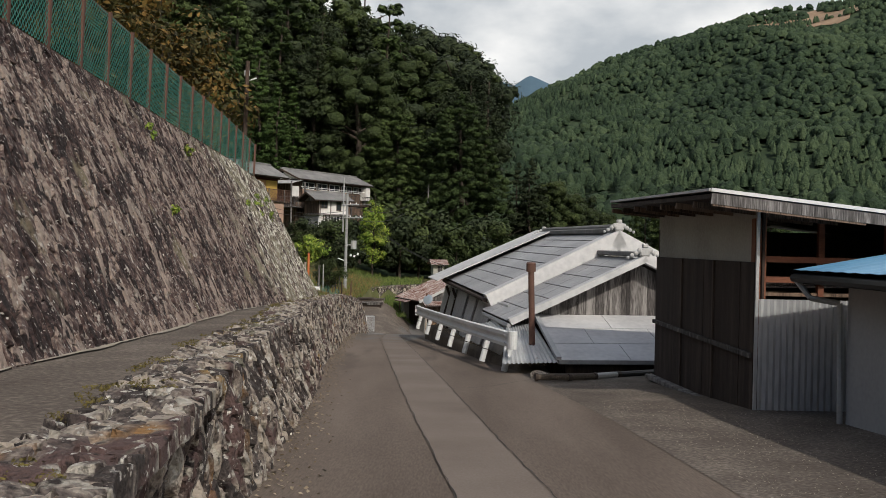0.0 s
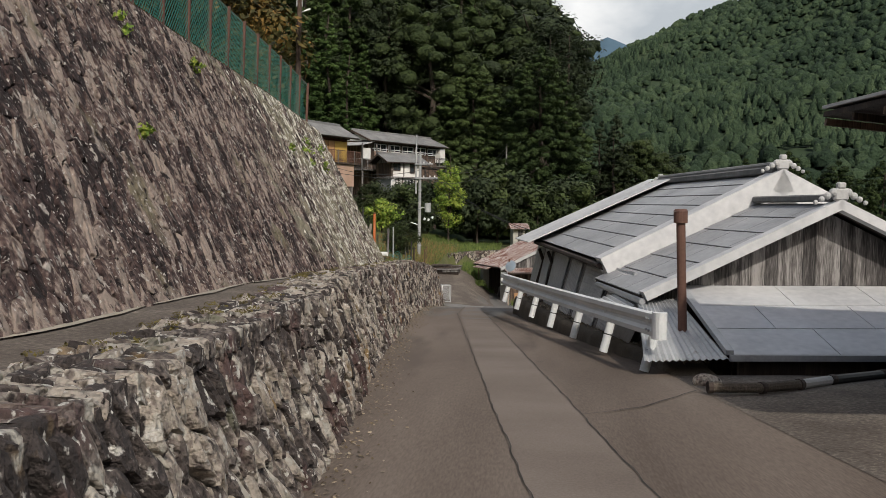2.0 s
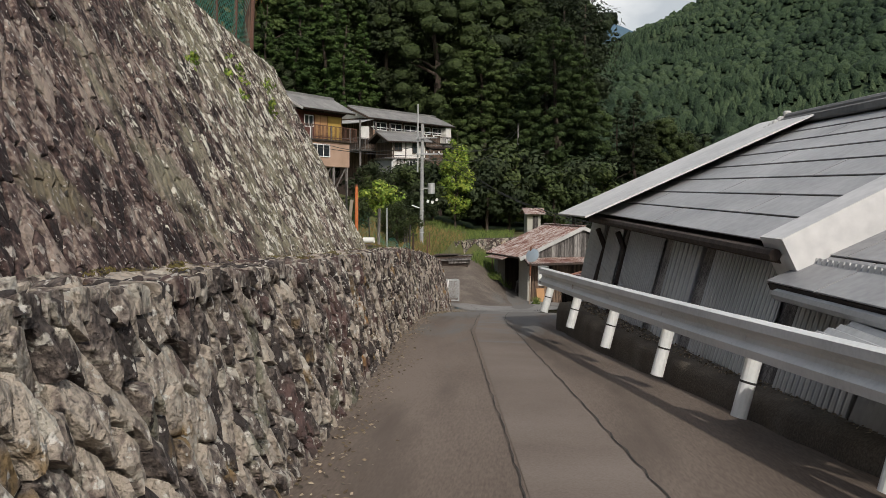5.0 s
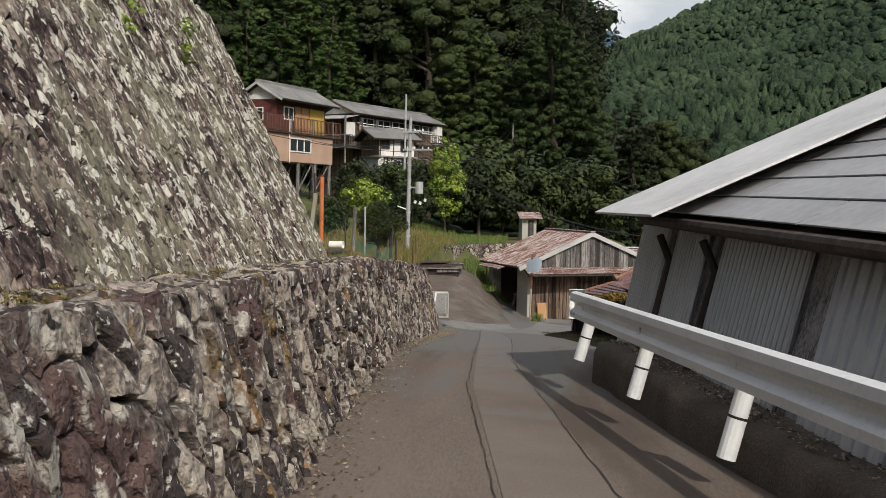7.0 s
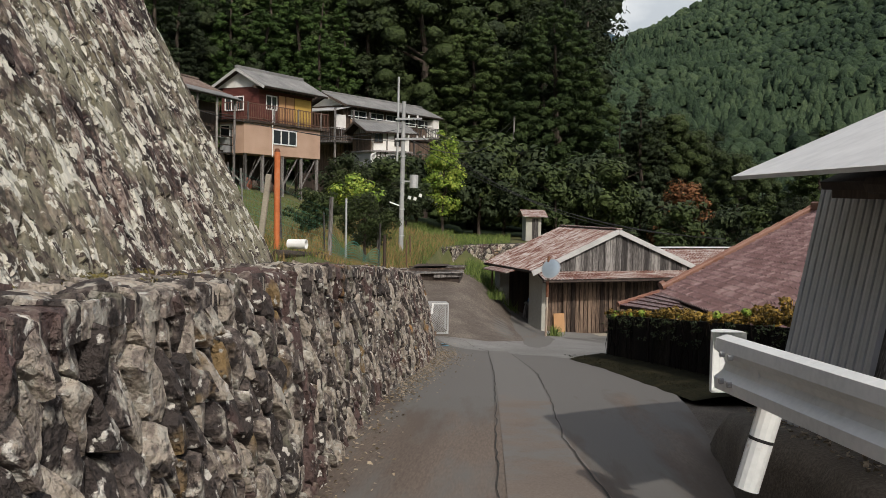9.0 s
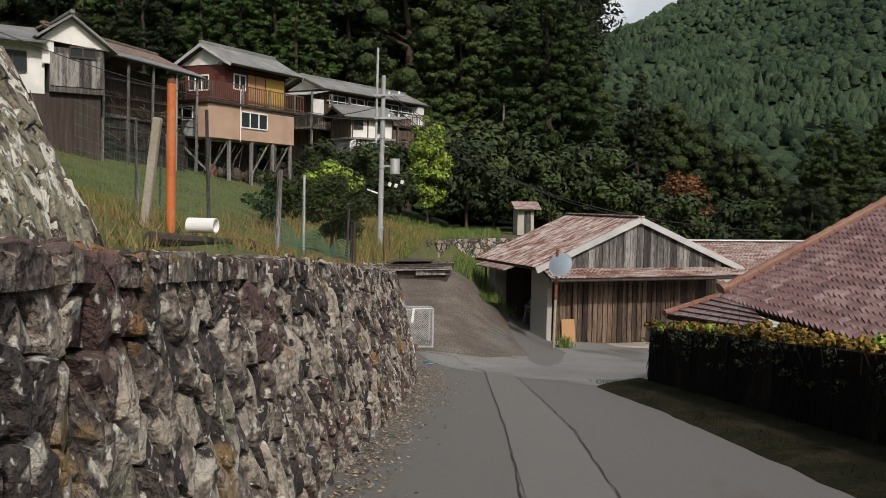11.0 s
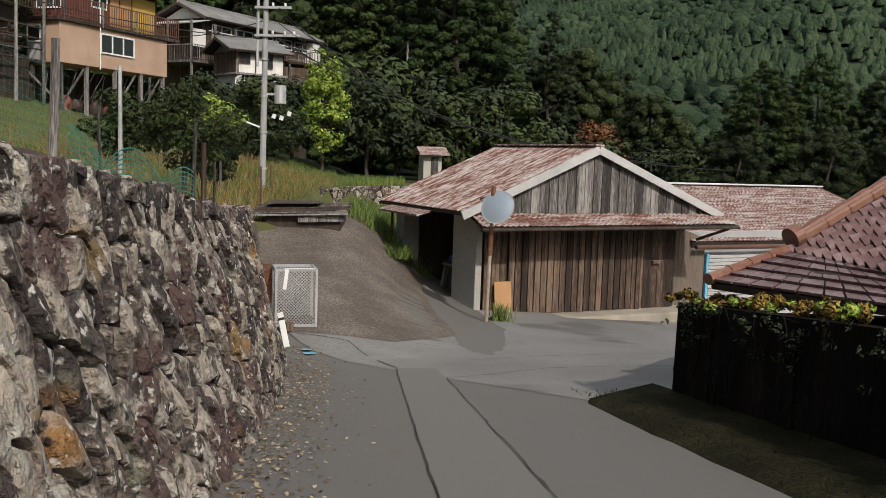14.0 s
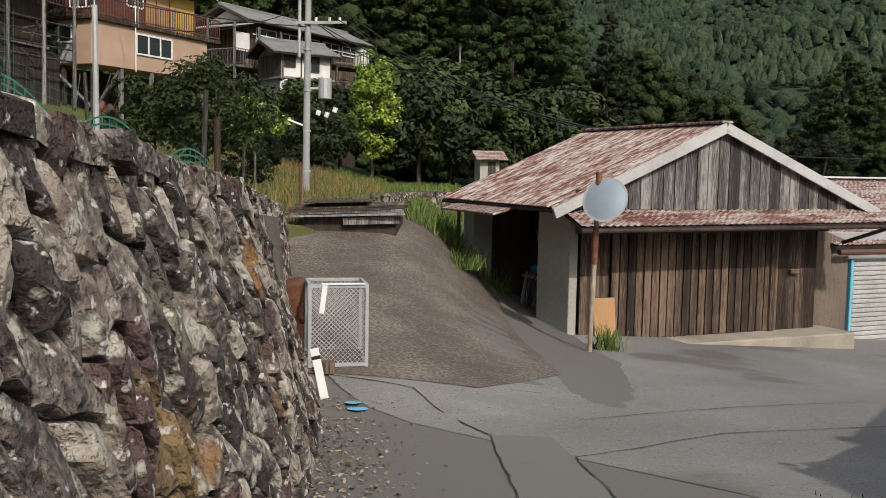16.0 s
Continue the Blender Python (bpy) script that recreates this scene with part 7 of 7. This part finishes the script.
FRONT_CEDARS = [tree_kind(cedar_mesh(22, 4.4, 22), trunk_mesh(22, 0.35, 0, 1), m) for m in ("leaf_cedar", "leaf_dark")]
FRONT_BROADS = [tree_kind(broad_mesh(18, 5.5, 160, 70, 0.18, 0.2, core=0.66), trunk_mesh(18, 0.4, 6, 4), m) for m in ("leaf_dark", "leaf_mid")]
SPIRES = tree_kind(cedar_mesh(20, 3.4, 26, 24, 0.16, 0.15, 0.9), trunk_mesh(20, 0.3, 0, 1), "leaf_fresh")
DOME = tree_kind(cedar_mesh(22, 8.2, 24, 42, 0.18, 0.12, 0.55, 0.08), trunk_mesh(22, 0.5, 0, 1), "leaf_cedar")
FIR = tree_kind(cedar_mesh(19, 5.2, 20, 28, 0.17, 0.3, 0.85, 0.08), trunk_mesh(19, 0.35, 0, 1), "leaf_dark")
CEDARS = [tree_kind(cedar_mesh(22, 4.6, 15, 18, 0.26), trunk_mesh(22, 0.35, 0, 1), m) for m in ("leaf_cedar", "leaf_dark")]
BROADS = [tree_kind(broad_mesh(18, 5.5, 90, 46, 0.26, 0.25, core=0.66), trunk_mesh(18, 0.4, 6, 4), m) for m in ("leaf_dark", "leaf_mid", "leaf_dark")]
OPEN_PINE = tree_kind(broad_mesh(24, 4.0, 46, 60, 0.26, 0.5), trunk_mesh(24, 0.35, 9, 3.5), "leaf_dark")
SHRUBS = [tree_kind(broad_mesh(2.4, 1.4, 30, 80, 0.13, 0.1), trunk_mesh(2.2, 0.06, 6, 1.2), m) for m in ("leaf_mid", "leaf_dark", "leaf_bright")]
AUTUMN = tree_kind(broad_mesh(10, 4.0, 50, 150, 0.17, 0.25), trunk_mesh(10, 0.22, 6, 3), "leaf_olive")
RUST = tree_kind(broad_mesh(9, 3.2, 34, 110, 0.22, 0.25), trunk_mesh(9, 0.2, 6, 3), "leaf_rust")


def forest():
    rnd = random.Random(17)
    D = "tall dark green cedar in the wood behind the village"
    B = "large dark broadleaf tree in the wood behind the village"
    placed = []

    def polar(a, r):
        return r * math.sin(radians(a)), 1.5 + r * math.cos(radians(a))

    # front row and slopes behind the houses
    for a0, a1, r0, r1, n, sc in ((-34, -14, 96, 120, 12, 0.8), (-13, 2.6, 114, 126, 14, 1.25), (-26, 1.6, 128, 145, 22, 1.6), (-22, 1.0, 150, 175, 18, 1.8)):
        for k in range(n):
            a = a0 + (a1 - a0) * (k + rnd.uniform(0.1, 0.9)) / n
            if r0 == 114 and a > -4.5:
                continue
            x, y = polar(a, rnd.uniform(r0, r1))
            if rnd.random() < (0.55 if r0 < 120 else 0.3):
                plant(rnd.choice(FRONT_CEDARS if r0 < 120 else CEDARS), x, y, sc * rnd.uniform(0.9, 1.2), D, "tree", "wood behind the village")
            else:
                plant(rnd.choice(FRONT_BROADS if r0 < 120 else BROADS), x, y, sc * rnd.uniform(0.95, 1.25), B, "tree", "wood behind the village")
    # trees beyond the barn, stepping down to the valley
    plant(FIR, *polar(5.2, 118), 0.95, "dark fir standing apart at the wood's edge", "tree")
    plant(FRONT_CEDARS[1], *polar(4.4, 132), 0.85, "dark conifer behind the fir at the wood's edge", "tree")
    plant(DOME, *polar(0.9, 110), 1.0, "broad dense domed cypress at the wood's edge", "tree", "cypresses at the wood's edge")
    plant(DOME, *polar(-2.9, 114), 0.92, "broad dense domed cypress at the wood's edge", "tree", "cypresses at the wood's edge")
    for a, r, s in ((-12.6, 108, 0.98), (-11.3, 112, 1.05), (-10.2, 107, 0.9), (-9.2, 111, 0.92), (-14.2, 106, 0.85), (-15.6, 109, 0.9)):
        plant(SPIRES, *polar(a, r), s, "fresh green young cedar spire behind the houses", "tree", "young cedars behind the houses")
    for a, r, s in ((2.3, 121, 1.12), (1.2, 124, 1.2), (-7.6, 119, 1.2)):
        plant(OPEN_PINE, *polar(a, r), s, "tall thin-crowned pine with bare trunk in the wood", "tree", "tall pines")
    for a, r, s in ((6.3, 122, 0.86), (8.0, 125, 0.82), (9.5, 118, 0.72), (11, 128, 0.62), (12.5, 118, 0.5), (14, 130, 0.6), (16, 122, 0.55), (18.5, 128, 0.62), (21, 120, 0.6), (23.5, 126, 0.65), (26, 120, 0.62), (29, 122, 0.6)):
        plant(rnd.choice(FRONT_BROADS), *polar(a, r), s, "rounded green broadleaf tree beyond the barns", "tree", "trees beyond the barns")
    for x, y, s in ((19.5, 93, 0.50), (23.5, 94, 0.56), (27.5, 93, 0.58), (32, 95, 0.6)):
        plant(DOME, x, y, s, "green cedar beyond the shutter shed", "tree", "cedars beyond the sheds")
    for x, y, s in ((20.3, 85, 0.42), (24.0, 84, 0.45), (16.5, 88, 0.36)):
        plant(FRONT_BROADS[0], x, y, s, "dense round evergreen beyond the sheds", "tree", "round trees beyond the sheds")
    for a, r, s in ((6.9, 113, 0.95), (5.6, 98, 0.5), (6.6, 100, 0.42)):
        plant(RUST, *polar(a, r), s, "reddish brown autumn tree at the wood's edge", "tree", "autumn trees")
    for x, y, s in ((-11.0, 38, 0.95), (-13.5, 44, 1.05), (-16.5, 50, 1.1), (-12.0, 33, 0.9), (-14, 27, 1.0)):
        plant(AUTUMN, x, y, s, "broadleaf tree turning orange above the embankment", "tree", "autumn trees")
    # trees and shrubs round the gardens
    fruit = tree_kind(broad_mesh(3.4, 1.5, 46, 90, 0.10, 0.22), trunk_mesh(3.2, 0.09, 7, 1.2), "leaf_mid")
    plant(fruit, -6.35, 54.0, 0.68, "bushy green fruit tree on the grassy slope", "tree")
    young = tree_kind(broad_mesh(8.0, 1.9, 90, 70, 0.15, 0.10, 0.9), trunk_mesh(9.0, 0.12, 8, 1.6), "leaf_bright")
    plant(young, -6.8, 92.5, 1.0, "slender yellow-green young tree by the terrace", "tree", z=-2.4)
    for x, y, s, k in ((-11.2, 80.5, 1.2, 2), (-12.2, 84, 1.2, 0), (-9.6, 88, 1.8, 0), (-8.6, 85, 1.3, 1), (-9.0, 95, 2.2, 1), (-4.2, 94, 2.6, 1), (-2.6, 96, 3.0, 0), (-0.6, 98, 2.8, 1), (1.2, 95, 2.2, 0), (3.2, 99, 2.6, 1), (5.6, 97, 2.4, 0), (8, 100, 2.6, 1), (-4.8, 99, 3.2, 0), (-13.2, 88, 1.6, 1), (-7.4, 62.0, 0.6, 1), (-9.5, 60.5, 0.8, 0), (-10.6, 69, 0.7, 0), (-8.9, 73, 0.6, 1), (11, 96, 2.4, 0), (14, 98, 2.2, 1), (17, 95, 2.4, 0), (-11.5, 92, 1.7, 1)):
        plant(SHRUBS[k], x, y, s, "leafy green shrub among the garden terraces", "shrub", "garden shrubs", name="shrub")


forest()


def mountain_woods():
    """The woods on the far slopes."""
    rnd = random.Random(31)
    bm = bmesh.new()
    bmesh.ops.create_icosphere(bm, subdivisions=1, radius=1)
    S = np.array([v.co[:] for v in bm.verts])
    T = np.array([[v.index for v in f.verts] for f in bm.faces])
    bm.free()
    keep = S[:, 2] > -0.45
    T = T[keep[T].all(1)]
    VV, FF = [], []
    for _ in range(13000):
        a = rnd.uniform(1.5, 40)
        r = math.sqrt(rnd.uniform(150 ** 2, 560 ** 2))
        x, y = r * math.sin(radians(a)), 1.5 + r * math.cos(radians(a))
        if 17.5 < a < 23.5 and 455 < r < 530 and abs(noise.noise(Vector((x, y, 0)) * 0.03)) < 0.3:
            continue
        conifer = noise.noise(Vector((x, y, 7)) * 0.012) + rnd.uniform(-0.12, 0.12) > 0.2
        s = rnd.uniform(0.9, 1.5) if conifer else rnd.uniform(1.0, 2.3)
        P = S * RNG.uniform(0.68, 1.25, (len(S), 1))
        if conifer:
            P[:, :2] *= np.clip(1.05 - 0.55 * (P[:, 2:3] + 0.4), 0.1, 1.2)
            P[:, 2] *= 1.9
        P = P * s + (x, y, far_z(x, y) - 1.6 + s * (1.0 if conifer else 0.4))
        FF.append(T + len(VV) * len(S))
        VV.append(P)
    ob = ob_mesh("mountain_woods", np.concatenate(VV).tolist(), np.concatenate(FF).tolist(), "mountain", None, "dense mixed green woods on the mountainside", smooth=True)
    tagged(ob, category="woods", kind="stuff")
    V, F = [], []
    for i in range(9):
        for j in range(5):
            a, r = 17.6 + 6.2 * i / 8 + rnd.uniform(-0.2, 0.2), 462 + 62 * j / 4 + rnd.uniform(-6, 6)
            x, y = r * math.sin(radians(a)), 1.5 + r * math.cos(radians(a))
            V.append((x, y, far_z(x, y) - 1.5))
    for i in range(8):
        for j in range(4):
            if (i, j) not in ((0, 0), (7, 0), (0, 3), (7, 3), (1, 0)):
                F.append((i * 5 + j, (i + 1) * 5 + j, (i + 1) * 5 + j + 1, i * 5 + j + 1))
    tagged(ob_mesh("landslip", V, F, "scar", None, "bare brown earth of a cleared slope on the mountain"), category="bare slope", kind="structure")


mountain_woods()


def blades(name, pts, h, w, mat, label, category="grass"):
    """Grass blades: pts n x 3."""
    P = np.asarray(pts, float)
    n = len(P)
    a = RNG.uniform(0, 2 * math.pi, n)
    d = np.stack([np.cos(a), np.sin(a), np.zeros(n)], 1)
    hh = h * RNG.uniform(0.5, 1.4, n)[:, None]
    lean = RNG.normal(size=(n, 3)) * 0.35
    lean[:, 2] = 1
    tip = P + lean * hh
    q = np.stack([P - d * w / 2, P + d * w / 2, tip + d * w * 0.15, tip - d * w * 0.15], 1)
    return tagged(ob_quads(name, q, mat, None, label), category=category, kind="stuff")


def scatter(n, x0, x1, y0, y1, keep=lambda x, y: True):
    out = []
    while len(out) < n:
        x, y = RNG.uniform(x0, x1), RNG.uniform(y0, y1)
        if keep(x, y):
            out.append((x, y, ground_z(x, y) - 0.02))
    return out


left_of = lambda x, y: x < -4.55 - 0.04 * max(0, y - 48) and x > -5 - (y - 34) * 0.55
blades("slope_grass", scatter(26000, -24, -4.3, 36.2, 80, left_of), 0.10, 0.014, "lawn", "short green grass on the garden slope")
blades("dry_grass", scatter(9000, -9, -4.4, 36.5, 66, lambda x, y: left_of(x, y) and noise.noise(Vector((x, y, 0)) * 0.5) > 0.05), 0.13, 0.012, "weed", "dry yellow-brown grass tufts on the slope")
blades("rough_grass", scatter(9000, -9, 0, 58, 96, lambda x, y: x < -2.0), 0.28, 0.03, "lawn", "rough grass round the stone terrace")
blades("rust_grass", scatter(5000, -10.5, -5.2, 56, 84), 0.35, 0.025, "weed", "rust-brown dry weeds on the terrace")
blades("ramp_weeds", scatter(2600, -3.3, -1.6, 54.2, 60, lambda x, y: x < -1.4 - 0.28 * (y - 54)), 0.25, 0.02, "lawn", "tall weeds between the ramp and barn")
# blades in the same shade-darkened colour as the verge
blades("wall_foot_grass", [(hw_x(y) - abs(o), y, road_z(y) + 0.06) for y, o in zip(RNG.uniform(36, 44.2, 1300), RNG.uniform(0, 0.8, 1300))], 0.022, 0.008, "shaded_moss", "short green grass darkened with painted shade along the garden wall")
blades("barn_tuft", [(-0.62 + RNG.normal() * 0.08, 51.15 + RNG.normal() * 0.08, road_z(51.2)) for _ in range(160)] + [(-2.35 + RNG.normal() * 0.12, 53.6 + RNG.normal() * 0.12, lot_z(-2.4, 53.6)) for _ in range(220)], 0.22, 0.018, "lawn", "green grass tufts at the barn's foot")


def hedge():
    C, R = [], []
    for y in np.arange(32.8, 44.1, 0.14):
        for _ in range(3):
            C.append((hw_x(y) + 0.24 + RNG.normal() * 0.14, y + RNG.normal() * 0.07, hw_top(y) + 0.02 + RNG.uniform(-0.03, 0.06) + float(np.interp(y, [34, 35.8, 36.8, 39.5, 40.2, 41, 44], [0.30, 0.26, 0.05, 0.04, 0.13, 0.04, 0.0])) * RNG.uniform(0, 1)))
            R.append(RNG.uniform(0.05, 0.10) if y < 36.8 or 39.4 < y < 40.8 else RNG.uniform(0.03, 0.06))
    for x in np.arange(0.2, 3.5, 0.16):
        C.append((x, 43.65, -2.28 + RNG.uniform(0, 0.05)))
        R.append(0.06)
    C, R = np.array(C), np.array(R)
    pick = RNG.random(len(C)) < np.interp(C[:, 1], [33, 40, 44], [0.95, 0.9, 0.55])
    h = thing("hedge", pose(0, 0, 0), "low hedge turning orange-brown along the garden wall top", "hedge")
    tagged(ob_quads("autumn_leaves", leaf_quads(C[pick], R[pick], 110, 0.032, 0.6, 0.8), "leaf_autumn", h), kind="stuff")
    tagged(ob_quads("green_leaves", leaf_quads(C[~pick], R[~pick], 110, 0.032, 0.6, 0.8), "leaf_bright", h), kind="stuff")
    V = [(hw_x(y) - 0.05 + RNG.normal() * 0.02, y, hw_top(y) - RNG.uniform(0, 0.5) ** 1.5) for y in RNG.uniform(33, 43.9, 150)]
    tagged(ob_quads("hanging_leaves", leaf_quads(V, [0.05] * len(V), 9, 0.03, 0.2), "leaf_dark", h), kind="stuff")


hedge()


def wall_weeds():
    """Weeds and moss in the joints of the embankment and on the wall top."""
    for x, y, z, s in ((-5.05, 17.72, 2.95, 0.16), (-5.31, 20.7, 2.87, 0.16), (-4.35, 16.3, 1.55, 0.17), (-5.6, 29.0, 2.2, 0.2), (-5.7, 30.2, 2.3, 0.22), (-5.45, 29.6, 1.9, 0.16), (-5.3, 27, 2.1, 0.12), (-5.9, 32.5, 2.3, 0.2), (-5.6, 31.5, 1.8, 0.18)):
        C = [(bank_x(y, z) + 0.06 + RNG.normal() * s * 0.2, y + RNG.normal() * s * 0.6, z + RNG.normal() * s * 0.5) for _ in range(6)]
        t = thing("wall_weed", pose(0, 0, 0), "small bright green weed rooted in the embankment wall", "weed", "weeds in the wall")
        ob_quads("leaves", leaf_quads(C, [s * 0.4] * 6, 18, 0.045, 0.4), "leaf_bright", t)
    C = []
    for _ in range(900):
        y = RNG.uniform(-4, 30)
        if noise.noise(Vector((y * 0.8, 5, 0))) > -0.1:
            C.append((top_x(y) - RNG.uniform(0.12, 0.55), y, top_z(y) + RNG.uniform(-0.06, 0.02)))
    tagged(ob_quads("wall_moss", leaf_quads(C, [0.05] * len(C), 44, 0.011, 0.9, 0.25), "moss", None, "olive moss patches on the wall top"), category="moss", kind="stuff")
    # leaf litter and chips along the wall foot
    P = []
    for _ in range(5200):
        y = RNG.uniform(2, 47) if RNG.random() < 0.6 else RNG.uniform(34, 47)
        x = wall_x(y) + 0.06 + abs(RNG.normal()) * (0.16 + 0.10 * smooth(34, 44, y))
        P.append((x, y, lot_z(x, y) + 0.012))
    tagged(ob_quads("leaf_litter", leaf_quads(P, [0.01] * len(P), 1, 0.026, 2.5, 0.2, 0.3, 1.2), "litter", None, "dry leaf litter and stone chips along the wall foot"), category="litter", kind="stuff")
    P = []
    for _ in range(2600):
        y = RNG.uniform(17.8, 31.8)
        x = road_right(y) + RNG.uniform(0.15, 0.5)
        P.append((x, y, shoulder_z(y) + 0.01))
    tagged(ob_quads("shoulder_litter", leaf_quads(P, [0.02] * len(P), 1, 0.025, 2.0, 0.3, 0.5), "litter", None, "dead leaves and chips on the shoulder"), category="litter", kind="stuff")
    P = [(x, y, lot_z(x, y) + 0.035) for x, y in zip(RNG.uniform(1.9, 4.2, 2600), RNG.uniform(6, 13.2, 2600)) if x > road_right(y) + 0.1]
    tagged(ob_quads("forecourt_grit", leaf_quads(P, [0.006] * len(P), 1, 0.012, 2.0, 0.3, 0.4), "concrete", None, "scattered pale grit on the forecourt"), category="grit", kind="stuff")


wall_weeds()

# ---- masonry pieces ----
masonry(dry, cells(-11.5, 52.5, dry_height, 0.125, 0.185, 0.3, 3), dry_face, 0.055, lambda s, h: 14 < s < 19, ("stone", "stone_ob"), 5, tip=0.28, shrink=0.965)


def cope(s, w, d):
    return (top_x(s) + 0.03 - w, s, top_z(s) - 0.02 + d + 0.03 * noise.noise(Vector((s * 2, w * 3, 0))))


masonry(dry, cells(-11.5, 52.4, lambda s: 0.46, 0.13, 0.12, 0.1, 4), lambda s, h, d: cope(s, h, d), 0.025, lambda s, h: False, ("stone", "stone_ob"), 6)
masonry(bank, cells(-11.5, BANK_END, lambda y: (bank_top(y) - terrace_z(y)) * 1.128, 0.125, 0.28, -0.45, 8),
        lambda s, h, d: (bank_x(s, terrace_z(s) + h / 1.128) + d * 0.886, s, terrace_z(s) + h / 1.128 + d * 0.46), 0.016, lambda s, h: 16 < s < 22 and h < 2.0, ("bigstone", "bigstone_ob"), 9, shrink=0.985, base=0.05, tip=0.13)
